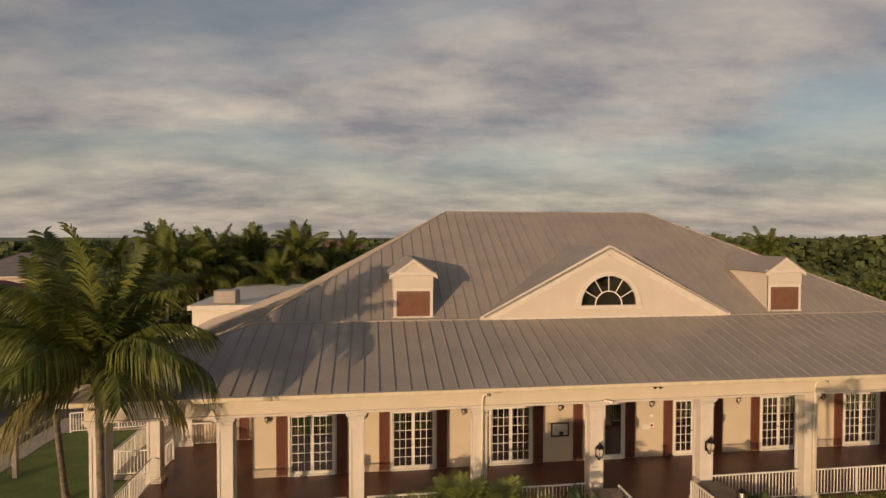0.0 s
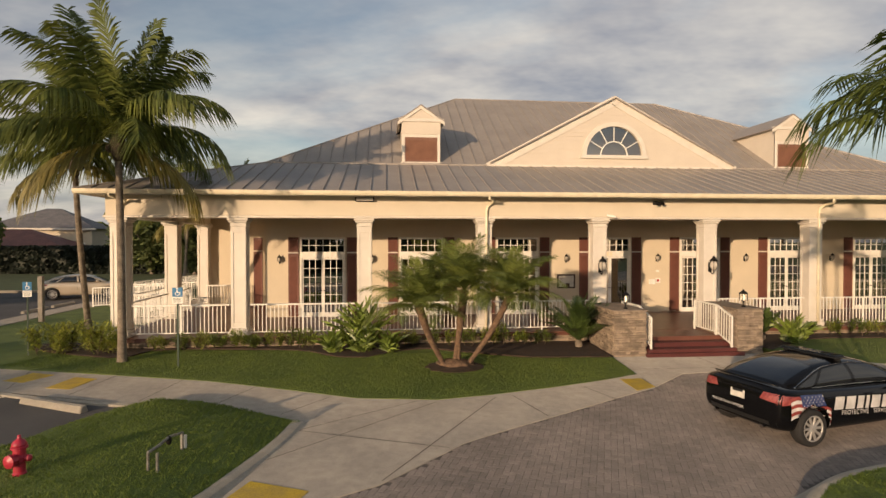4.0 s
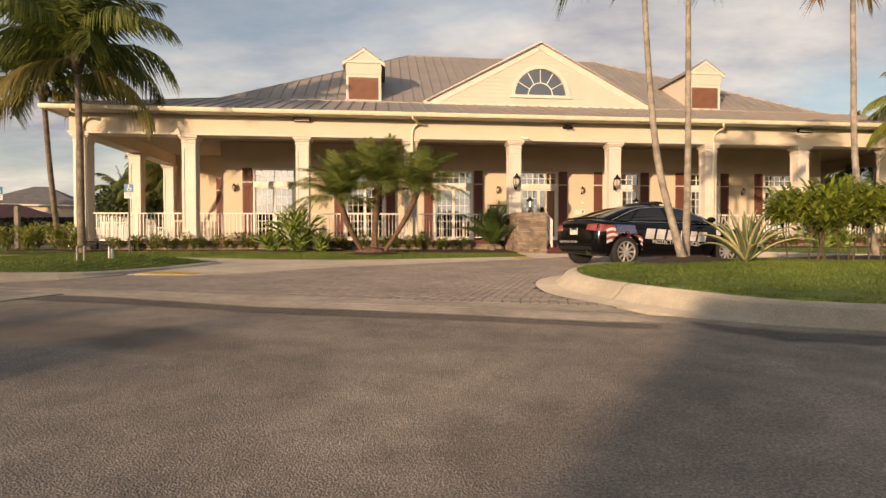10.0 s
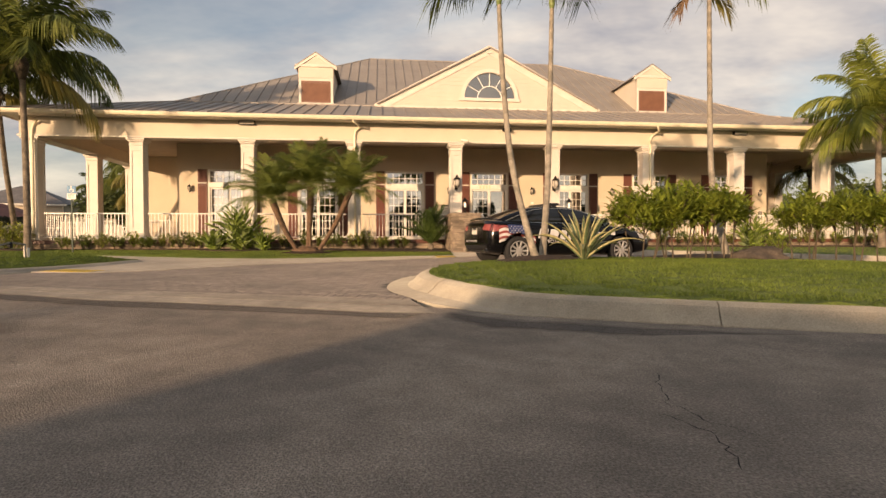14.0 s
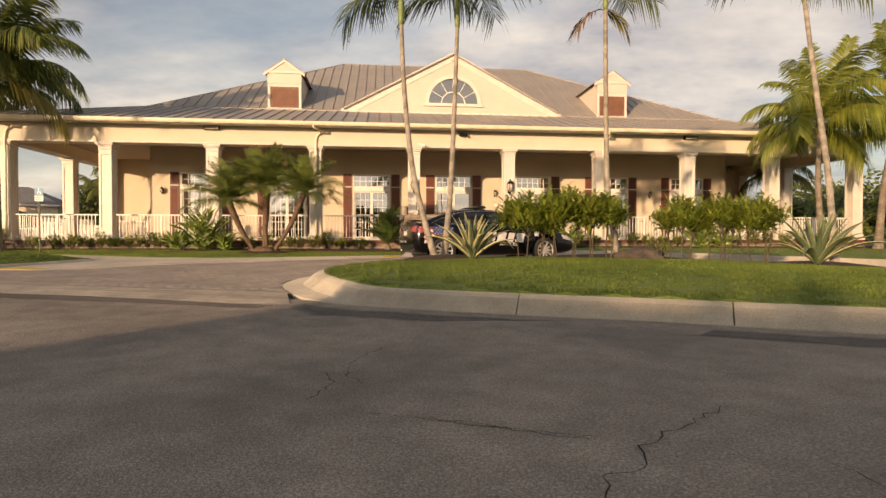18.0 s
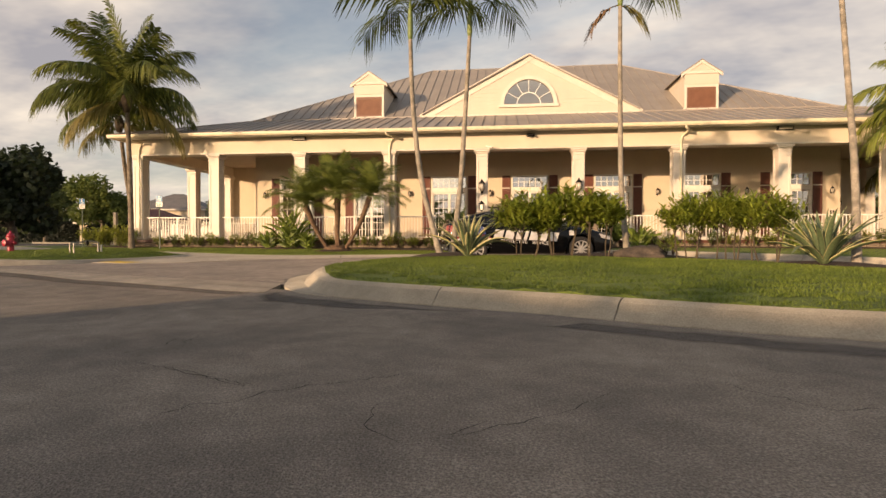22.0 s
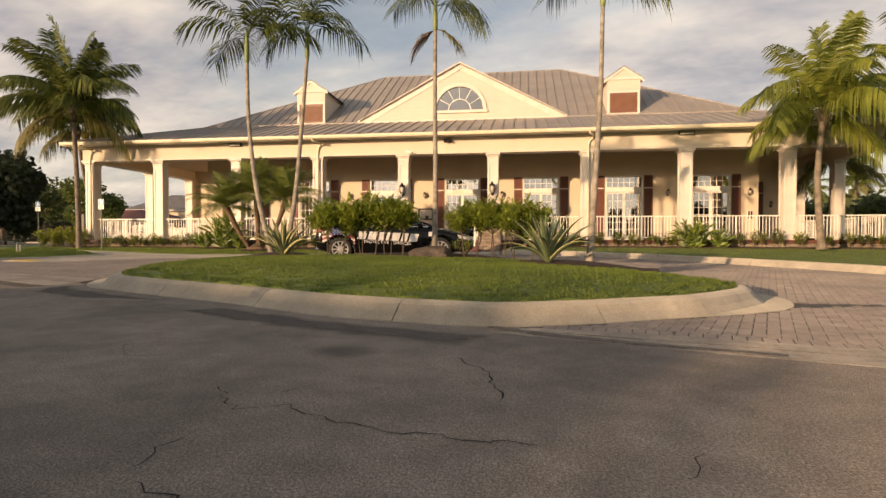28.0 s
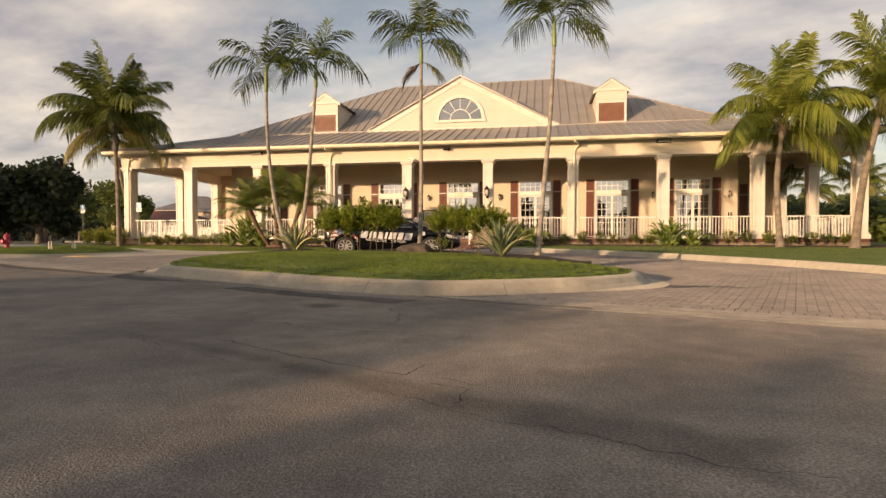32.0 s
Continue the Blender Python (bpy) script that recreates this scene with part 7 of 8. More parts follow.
for pts in ([(-8.0, 11.9), (-7.93, 11.98), (-7.5, 12.4), (-7.58, 12.44)],):
    area("bay_line", pts, lambda x, y: G(x, y) - 0.006, WHITE, 0.5, 0.02, label="white painted parking bay line", category="road marking")
walkkerb = thing("walk_edge", kind="structure", label="pale concrete walk edge along the parking bay", category="kerb")
for piece in cut(smooth_line([(-20, 17.86), (-13.0, 14.86), (-8.17, 12.2), (-4.89, 11.08)], False, 0.4), 2.0):
    strip("edge_length", piece, -0.13, lambda x, y: G(x, y) + 0.03, KERB, walkkerb, 0.15)

# ---- houses, hedge and trees in the distance ----
def tree(x, y, height, spread, seed, mat, n=900, leaf=0.34, trunk=0.2, label="dense dark green broadleaf tree", low=0.25, name="tree", group="background trees"):
    """A trunk with limbs and a crown of many small leaves in uneven clumps."""
    r = random.Random(seed)
    own = thing(name, (x, y, G(x, y)), label=label, category="tree", group=group)
    fork = height * (low + 0.12)
    bm = tube(bmesh.new(), [(0, 0, -0.2), (0.05, 0, fork * 0.5), (0, 0.05, fork), (0.1, 0.1, height * 0.7)], [trunk * 1.3, trunk, trunk * 0.8, trunk * 0.3], 8)
    part("trunk", bm, BARK, own, smooth=True)
    clumps = []
    for k in range(16):
        a = k * 2.4
        q = math.sqrt((k + 0.5) / 16)
        z = height * (low + 0.15 + (0.8 - low) * r.random() * (1 - 0.35 * q * q))
        c = Vector((spread * 0.75 * q * math.cos(a), spread * 0.75 * q * math.sin(a), z))
        clumps.append((c, spread * r.uniform(0.3, 0.48)))
        if k % 3 == 0:
            part("limb", tube(bmesh.new(), [(0, 0, fork * 0.9), c * 0.5 + Vector((0, 0, fork * 0.45)), c], [trunk * 0.5, trunk * 0.3, 0.02], 5), BARK, own)
    vs, fs = [], []
    for i in range(n):
        c, rad = r.choice(clumps)
        d = Vector((r.gauss(0, 1), r.gauss(0, 1), r.gauss(0, 0.8))).normalized()
        p = c + d * rad * r.uniform(0.55, 1.05)
        w = Vector((r.gauss(0, 1), r.gauss(0, 1), r.gauss(0, 1))).normalized()
        u = (d * 0.7 + w).normalized()
        s = u.orthogonal().normalized()
        l = leaf * r.uniform(0.6, 1.3)
        k = len(vs)
        vs += [tuple(p - s * l * 0.5), tuple(p + u * l * 0.8), tuple(p + s * l * 0.5), tuple(p - u * l * 0.8)]
        fs.append((k, k + 1, k + 2, k + 3))
    ob = new("crown", mesh_of("crown", vs, fs, mat))
    ob.parent = own
    ob["kind"] = "stuff"
    return own


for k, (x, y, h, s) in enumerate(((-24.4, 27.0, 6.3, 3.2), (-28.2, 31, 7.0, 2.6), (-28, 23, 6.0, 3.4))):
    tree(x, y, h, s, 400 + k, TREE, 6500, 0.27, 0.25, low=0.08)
for k, (x, y, h, s) in enumerate(((-22.5, 55, 5.8, 3.4), (-27, 64, 5.2, 3.4), (-17.5, 52, 5.6, 3.2), (-45, 52, 8, 4), (-10, 62, 6.5, 3.5), (-2, 66, 6, 3.5))):
    tree(x, y, h, s, 420 + k, WOODS, 4200, 0.28, 0.2, label="round green broadleaf tree behind the hedge", low=0.1)
# lit counterpart of the tree leaf: sunlight is put into this brighter green
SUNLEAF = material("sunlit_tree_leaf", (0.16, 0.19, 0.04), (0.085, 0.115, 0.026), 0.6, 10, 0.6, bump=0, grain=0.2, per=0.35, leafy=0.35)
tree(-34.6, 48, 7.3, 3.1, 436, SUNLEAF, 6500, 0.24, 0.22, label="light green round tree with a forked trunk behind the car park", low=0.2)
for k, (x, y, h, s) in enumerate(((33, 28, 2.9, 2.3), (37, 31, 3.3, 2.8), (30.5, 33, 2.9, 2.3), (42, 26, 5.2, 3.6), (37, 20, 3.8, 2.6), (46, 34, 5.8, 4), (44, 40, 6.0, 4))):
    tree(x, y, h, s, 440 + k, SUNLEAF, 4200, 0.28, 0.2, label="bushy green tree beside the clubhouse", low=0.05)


# almost black, since the hedge's own shade is put into the leaf colour
HEDGE = material("shaded_hedge_leaf", (0.012, 0.018, 0.007), (0.007, 0.011, 0.004), 0.6, 10, 0.7, bump=0, grain=0.2, per=0.3)


def hedge(line, width, height, n, seed, label):
    """A clipped hedge: a solid leafy mass along a line."""
    r = random.Random(seed)
    a, b = Vector((*line[0], 0)), Vector((*line[1], 0))
    d = (b - a).normalized()
    nrm = Vector((-d.y, d.x, 0))
    own = thing("hedge", (*line[0], G(*line[0]) - 0.03), label=label, category="hedge")
    vs, fs = [], []
    L = (b - a).length
    for i in range(n):
        t, z, f = r.random() * L, r.random() ** 0.9 * height, r.random()
        side = width / 2 * (1 + 0.1 * noise.noise((t * 0.6, z, 1)))
        top = height * (1 + 0.05 * noise.noise((t * 0.4, 3, 0)))
        p = d * t + (nrm * -side + Vector((0, 0, z)) if f < 0.6 else nrm * r.uniform(-side, side) + Vector((0, 0, top)))
        u = Vector((r.gauss(0, 1), r.gauss(0, 1), r.gauss(0, 1))).normalized()
        s = u.orthogonal().normalized()
        l = 0.34 * r.uniform(0.6, 1.3)
        k = len(vs)
        vs += [tuple(p - s * l * 0.5), tuple(p + u * l * 0.7), tuple(p + s * l * 0.5), tuple(p - u * l * 0.7)]
        fs.append((k, k + 1, k + 2, k + 3))
    ob = new("foliage", mesh_of("foliage", vs, fs, HEDGE))
    ob.parent = own
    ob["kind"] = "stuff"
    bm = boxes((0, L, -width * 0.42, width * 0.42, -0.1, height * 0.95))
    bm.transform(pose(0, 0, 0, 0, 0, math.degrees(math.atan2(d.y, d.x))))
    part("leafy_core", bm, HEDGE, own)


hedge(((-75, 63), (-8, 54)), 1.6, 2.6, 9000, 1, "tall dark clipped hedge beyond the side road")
TILE = material("grey_roof_tile", (0.16, 0.15, 0.15), (0.12, 0.115, 0.115), 1.5, 8, 0.8, bump=0.3)
REDTILE = material("dull_red_roof_tile", (0.20, 0.085, 0.065), (0.15, 0.065, 0.052), 1.5, 8, 0.8, bump=0.3)


def house(x, y, turn_z, w, d, wall, top, roofmat, label):
    own = thing("house", (x, y, 0.4), turn_z, label=label, category="house", group="neighbouring houses")
    part("wall", boxes((-w / 2, w / 2, -d / 2, d / 2, 0, wall)), STUCCO, own)
    o = 0.5
    bm = bmesh.new()
    e = [bm.verts.new(p) for p in ((-w / 2 - o, -d / 2 - o, wall), (w / 2 + o, -d / 2 - o, wall), (w / 2 + o, d / 2 + o, wall), (-w / 2 - o, d / 2 + o, wall))]
    r0, r1 = bm.verts.new((-w / 2 + d / 2, 0, top)), bm.verts.new((w / 2 - d / 2, 0, top))
    for f in ((e[0], e[1], r1, r0), (e[1], e[2], r1), (e[2], e[3], r0, r1), (e[3], e[0], r0), (e[3], e[2], e[1], e[0])):
        bm.faces.new(f)
    part("roof", bm, roofmat, own)
    part("fascia", boxes((-w / 2 - o, w / 2 + o, -d / 2 - o - 0.03, -d / 2 - o - 0.002, wall - 0.22, wall)), TRIM, own)
    for i in range(4):
        cx = -w / 2 + w * (i + 0.5) / 4
        win = new("window")
        win.parent = own
        win.location = (cx, -d / 2, wall * 0.5)
        part("frame", boxes((-0.6, 0.6, -0.06, -0.002, -0.65, 0.65)), WHITE, win)
        part("glass", boxes((-0.5, 0.5, -0.075, -0.062, -0.55, 0.55)), CARGLASS, win)


house(-40.5, 71, 12, 10.5, 9, 4.7, 7.2, TILE, "two-storey cream house with a grey hipped tile roof")
house(-40.5, 63, 10, 12, 8, 2.6, 4.5, REDTILE, "low house with a dull red tile roof")
house(-14, 78, 5, 15, 10, 3.4, 6.0, REDTILE, "cream house with a red tile roof")
house(-33, 118, 5, 15, 10, 3.6, 6.6, TILE, "distant house with a grey roof")
house(-8, 150, 0, 16, 10, 5.2, 8.2, REDTILE, "distant house with a red roof")

# far woods: too many crowns to count
r = random.Random(77)
vs, fs = [], []


def wood_crown(x, y, h, s, n, leaf):
    for _ in range(n):
        d = Vector((r.gauss(0, 1), r.gauss(0, 1), r.gauss(0, 1))).normalized()
        d.z = abs(d.z) if r.random() < 0.75 else d.z
        p = Vector((x, y, h - s * 0.8)) + Vector((d.x * s, d.y * s, d.z * s * 0.8)) * r.uniform(0.75, 1.08)
        u = (d + Vector((r.gauss(0, 0.8), r.gauss(0, 0.8), r.gauss(0, 0.8)))).normalized()
        q = u.orthogonal().normalized()
        l = leaf * r.uniform(0.6, 1.4)
        k = len(vs)
        vs.extend([tuple(p - q * l), tuple(p + u.cross(q) * l), tuple(p + q * l), tuple(p - u.cross(q) * l)])
        fs.append((k, k + 1, k + 2, k + 3))


for i in range(95):
    x, y = r.uniform(-75, 2), r.uniform(64, 120)
    if x > -0.42 * y + 2.0:
        wood_crown(x, y, r.uniform(5.5, 8.2), r.uniform(3.0, 4.6), 170, 0.5)
for i in range(430):
    far = 88 + 420 * (i / 430) ** 1.5
    a = radians(r.uniform(-62, 52))
    x, y = far * math.sin(a), far * math.cos(a)
    if -62 < x < -30 and y < 100:
        continue
    h = r.uniform(5.0, 8.2) if a < 0.25 else r.uniform(5.5, 8.0) * (1.1 if far > 150 else 0.75)
    s = r.uniform(3.2, 5.4) * (1 if far < 200 else 1.7)
    wood_crown(x, y, h, s, 150 if far < 160 else 80, 0.55 if far < 160 else 1.0)
for i in range(70):
    wood_crown(r.uniform(60, 200), r.uniform(95, 210), r.uniform(7.5, 10.0), r.uniform(4, 6), 90, 0.9)
ob = new("far_woods", mesh_of("far_woods", vs, fs, WOODS))
tagged(ob, "green tree canopy that runs to the horizon", "woods", kind="stuff")
ry = random.Random(3)
for k in range(16):
    a = radians(-23 + k * 2.0 + ry.uniform(-1, 1)) if k < 11 else radians(24 + (k - 11) * 3.5)
    far = ry.uniform(52, 88)
    x, y = far * math.sin(a), far * math.cos(a)
    h = ry.uniform(5.5, 7.6)
    coconut((x, y, 0.42), (x + 0.2, y, h * 0.5), (x + ry.uniform(-0.6, 0.6), y, h), (3, 5, 5, 4, 2), 500 + k, 1.05, "coconut palm among the trees behind the clubhouse")

for k in range(12):
    y = ry.uniform(44, 66)
    x = -0.41 * y + 2.0 + ry.uniform(0, 14)
    h = ry.uniform(5.2, 7.4)
    coconut((x, y, 0.42), (x + 0.2, y, h * 0.5), (x + ry.uniform(-0.6, 0.6), y, h), (3, 5, 5, 4, 2), 540 + k, 1.1, "coconut palm among the trees behind the clubhouse")

# unseen trees and a wall of shrubs, added across the street behind the walk to throw the evening shade over the road
back = Vector((SUN_DIR.x, SUN_DIR.y)).normalized()
AWAY = Vector((0.786, -0.618))
for k, (off, high, wide) in enumerate(((-3.2, 3.1, 1.4), (-5.4, 3.2, 2.0), (-8.1, 3.2, 2.2), (-18.6, 4.2, 2.6), (-22.6, 4.4, 2.8), (-26.5, 4.6, 2.8))):
    p = Vector((3.2, -0.5)) - back * 26.0 + AWAY * off
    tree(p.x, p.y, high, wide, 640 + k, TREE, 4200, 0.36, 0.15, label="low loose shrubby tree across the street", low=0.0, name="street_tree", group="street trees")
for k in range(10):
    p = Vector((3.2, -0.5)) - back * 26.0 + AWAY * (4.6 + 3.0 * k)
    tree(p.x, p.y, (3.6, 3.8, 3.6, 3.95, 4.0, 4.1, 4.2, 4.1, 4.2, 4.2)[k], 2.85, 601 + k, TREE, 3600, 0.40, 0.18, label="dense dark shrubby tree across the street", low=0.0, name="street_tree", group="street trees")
# unseen hedge added to give the road shade a firm, even edge
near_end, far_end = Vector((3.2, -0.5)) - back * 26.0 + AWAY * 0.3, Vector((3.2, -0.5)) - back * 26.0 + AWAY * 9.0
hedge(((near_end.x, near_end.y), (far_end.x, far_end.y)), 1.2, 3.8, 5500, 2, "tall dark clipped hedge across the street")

for k in range(8):
    tree(3 + 6.5 * k, -52 - 5 * (k % 3), (7.0, 8.2, 6.4, 7.6, 6.8, 8.0, 7.2, 6.6)[k], 3.6, 660 + k, TREE, 1800, 0.5, 0.25, label="broadleaf tree beyond the street that the windows mirror", low=0.1)

# ---- road wear ----
def crack(points, width, seed):
    r = random.Random(seed)
    pts = []
    for a, b in zip(points, points[1:]):
        a, b = Vector(a), Vector(b)
        m = max(2, int((b - a).length / 0.05))
        for k in range(m):
            j = 0 if k == 0 else 0.024
            pts.append(a.lerp(b, k / m) + Vector((r.uniform(-j, j), r.uniform(-j, j))))
    pts.append(Vector(points[-1]))
    bm = bmesh.new()
    prev = None
    for i, p in enumerate(pts):
        d = (pts[min(i + 1, len(pts) - 1)] - pts[max(i - 1, 0)]).normalized()
        w = width * r.uniform(0.3, 1.0) * (0.25 if i in (0, len(pts) - 1) else 1)
        nrm = Vector((-d.y, d.x)) * w / 2
        z = G(p.x, p.y) + 0.0045
        ring = (bm.verts.new((p.x - nrm.x, p.y - nrm.y, z)), bm.verts.new((p.x + nrm.x, p.y + nrm.y, z)))
        if prev:
            bm.faces.new((prev[0], ring[0], ring[1], prev[1]))
        prev = ring
    ob = part("road_crack", bm, CRACK, kind="structure", label="dark crack in the asphalt")


for k, (w, pts) in enumerate((
        (0.022, [(11.7, -2.62), (11.95, -3.0), (11.96, -3.23), (12.04, -3.41), (12.03, -3.58)]),
        (0.016, [(10.55, -3.5), (10.83, -3.87), (10.94, -3.82), (11.06, -3.75), (11.18, -3.88), (11.6, -4.05), (12.2, -4.1)]),
        (0.012, [(10.93, -3.59), (11.02, -3.49)]), (0.012, [(11.31, -3.48), (11.42, -3.38)]),
        (0.014, [(5.6, -1.59), (5.69, -1.83), (5.57, -2.19)]),
        (0.014, [(7.6, -2.45), (7.14, -2.76), (6.91, -2.9), (6.86, -3.07), (6.67, -3.14), (6.6, -3.32)]),
        (0.010, [(5.88, -2.4), (6.32, -2.56), (6.78, -2.83)]),
        (0.018, [(10.9, -4.6), (11.24, -4.76), (11.77, -5.05), (12.14, -5.23), (12.36, -5.33), (12.61, -5.42), (12.7, -5.12)]),
        (0.016, [(12.75, -5.57), (12.99, -5.64), (12.98, -5.83), (12.93, -5.91)]),
        (0.010, [(12.61, -5.76), (13.1, -6.06), (13.55, -6.19), (13.98, -6.42), (14.3, -6.44)]),
        (0.012, [(5.95, -0.9), (5.71, -1.43), (5.74, -1.69), (5.85, -1.9)]),
        (0.012, [(6.09, -2.47), (6.34, -2.62), (6.6, -2.71), (6.83, -2.81)]),
        (0.012, [(7.52, -3.02), (7.53, -3.2), (7.55, -3.37), (7.7, -3.5)]), (0.010, [(7.87, -3.4), (7.91, -3.34), (8.02, -3.2)]),
        (0.009, [(9.49, -4.35), (10.11, -4.61), (10.64, -4.87), (10.93, -4.99), (11.33, -5.22), (11.53, -5.31)]), (0.014, [(11.82, -5.39), (11.89, -5.33), (11.93, -5.23)]),
        (0.013, [(12.79, -5.46), (12.88, -5.47), (12.95, -5.52), (13.08, -5.56)]), (0.010, [(12.65, -4.35), (12.74, -4.23), (12.8, -4.1)]), (0.014, [(10.83, -4.51), (10.78, -4.33), (10.83, -4.22)]),
        (0.010, [(7.9, -3.4), (8.3, -3.1), (8.6, -2.7)]), (0.010, [(9.2, -2.5), (9.5, -2.9), (9.9, -2.8)]))):
    crack(pts, w * 0.62, 700 + k)
def stain_material(name, base, other, scale, cover):
    """A dark film on the asphalt that breaks up towards its rim."""
    m = material(name, base, other, scale, 75, 0.8, dull=1.0, bump=0.5, grain=0.42, mid=0.2, speck=0.42, deep=0.03)
    t = m.node_tree
    b, out = t.nodes["Principled BSDF"], t.nodes["Material Output"]
    rim = t.nodes.new("ShaderNodeAttribute")
    rim.attribute_name = "rim"
    co = t.nodes.new("ShaderNodeTexCoord")
    tex = t.nodes.new("ShaderNodeTexNoise")
    tex.inputs["Scale"].default_value, tex.inputs["Detail"].default_value = 2.4, 6
    t.links.new(co.outputs["Object"], tex.inputs["Vector"])
    add = t.nodes.new("ShaderNodeMath")
    add.operation = "ADD"
    t.links.new(rim.outputs["Fac"], add.inputs[0])
    t.links.new(tex.outputs["Fac"], add.inputs[1])
    lev = t.nodes.new("ShaderNodeMapRange")
    lev.interpolation_type = "SMOOTHSTEP"
    lev.inputs[1].default_value, lev.inputs[2].default_value = 0.62, 1.35
    lev.inputs[3].default_value, lev.inputs[4].default_value = 0.0, cover
    t.links.new(add.outputs[0], lev.inputs[0])
    clear = t.nodes.new("ShaderNodeBsdfTransparent")
    ms = t.nodes.new("ShaderNodeMixShader")
    t.links.new(lev.outputs[0], ms.inputs[0])
    t.links.new(clear.outputs[0], ms.inputs[1])
    t.links.new(b.outputs[0], ms.inputs[2])
    t.links.new(ms.outputs[0], out.inputs["Surface"])
    return m


SMUDGE = stain_material("dark_traffic_film", (0.085, 0.076, 0.07), (0.12, 0.105, 0.094), 2.0, 0.75)
OILED = stain_material("old_oil_stain", (0.10, 0.088, 0.078), (0.135, 0.117, 0.101), 4.0, 0.38)


def stain(name, outline, soft, mat, label, rise=0.0032):
    """A stain inside an outline; soft: how wide its broken rim is."""
    ring = [Vector(p[:2]) for p in outline]
    ob = area(name, outline, lambda x, y: G(x, y) + rise, mat, 0.12, 0.0, label=label, category="road stain")
    data = ob.data.attributes.new("rim", "FLOAT", "POINT")
    for i, v in enumerate(ob.data.vertices):
        p, best = v.co.xy, 9.0
        for a, b in zip(ring, ring[1:] + ring[:1]):
            d = b - a
            k = min(1.0, max(0.0, (p - a).dot(d) / max(d.length_squared, 1e-9)))
            best = min(best, (a + d * k - p).length)
        data.data[i].value = min(1.0, best / soft)
    ob.visible_shadow = False


stain("traffic_stain", [(-2.9, 4.5)] + BAND_FOOT[2:] + [(4.6, 1.05), (3.9, 1.35), (3.0, 1.65), (2.0, 1.95), (1.0, 2.3), (-0.3, 2.95), (-1.6, 3.45), (-2.9, 4.05), (-3.4, 4.2)], 0.2, SMUDGE, "dark broken film on the asphalt along the gutter ribbon")
kerb_side = [(5.05, 1.7), (5.5, 1.2), (6.4, 0.76), (7.5, 0.26), (8.6, -0.19), (9.5, -0.69), (10.2, -1.06), (11.3, -1.45), (12.0, -1.75)]
stain("kerb_stain", kerb_side + [(x - 0.28, y - 0.62) for x, y in kerb_side[::-1]], 0.32, SMUDGE, "dark damp film on the asphalt along the island kerb")
stain("trench_patch", [(9.4, -4.2), (10.6, -4.55), (11.7, -5.0), (12.9, -5.5), (14.4, -6.05), (14.2, -6.7), (13.1, -6.2), (12.2, -5.75), (11.5, -5.34), (10.6, -4.9), (9.6, -4.45)], 0.3, OILED, "long darker strip of old asphalt repair")
stain("oil_stain", smooth_line([(-1.2, 1.6), (-0.3, 1.1), (0.9, 0.5), (1.6, 0.7), (1.2, 1.5), (0.2, 2.0), (-0.8, 2.3)], True, 0.2), 0.4, OILED, "faint dark smear on the asphalt")
stain("oil_stain", smooth_line([(10.5, -2.5), (10.65, -2.28), (10.92, -2.22), (11.18, -2.36), (11.28, -2.53), (11.14, -2.76), (10.88, -2.86), (10.62, -2.74)], True, 0.1), 0.3, OILED, "old oil stain on the asphalt")
area("gutter_stain", [(11.88, -1.30), (12.10, -1.49), (12.35, -1.64), (12.65, -1.77), (13.0, -1.94), (13.9, -2.25), (13.87, -2.30), (12.97, -2.03), (12.6, -1.87), (12.3, -1.74), (12.05, -1.58), (11.84, -1.36)], lambda x, y: G(x, y) + 0.0115, PATCH, 0.4, 0.01, label="dark damp line along the gutter ribbon", category="road stain")
# the open joint along the middle of the ribbon
for top, foot in ((BAND_TOP, BAND_FOOT), (BAND_TOP_R, BAND_FOOT_R)):
    mid_ = [Vector(a).lerp(Vector(b), 0.5) for a, b in zip(top, foot)]
    bm = bmesh.new()
    prev = None
    for i, p in enumerate(smooth_line(mid_, False, 0.12)):
        d = 0.009 * (0.35 + abs(noise.noise((p.x * 1.7, p.y * 1.7, 0.3))) * 1.6)
        z = G(p.x, p.y) + 0.0095
        ring = (bm.verts.new((p.x - N.x * d, p.y - N.y * d, z)), bm.verts.new((p.x + N.x * d, p.y + N.y * d, z)))
        if prev:
            bm.faces.new((prev[0], ring[0], ring[1], prev[1]))
        prev = ring
    part("ribbon_joint", bm, MORTAR, kind="structure", label="open dark joint along the concrete ribbon")

# joints in the walk
def joint(a, b, w=0.018):
    a, b = Vector(a), Vector(b)
    n = max(1, int((b - a).length / 0.6))
    crackline = [a.lerp(b, k / n) for k in range(n + 1)]
    bm = bmesh.new()
    d = (b - a).normalized()
    nrm = Vector((-d.y, d.x)) * w / 2
    prev = None
    for p in crackline:
        z = G(p.x, p.y) + 0.0235
        ring = (bm.verts.new((p.x - nrm.x, p.y - nrm.y, z)), bm.verts.new((p.x + nrm.x, p.y + nrm.y, z)))
        if prev:
            bm.faces.new((prev[0], ring[0], ring[1], prev[1]))
        prev = ring
    part("walk_joint", bm, MORTAR, kind="structure", label="tooled joint in the concrete walk")


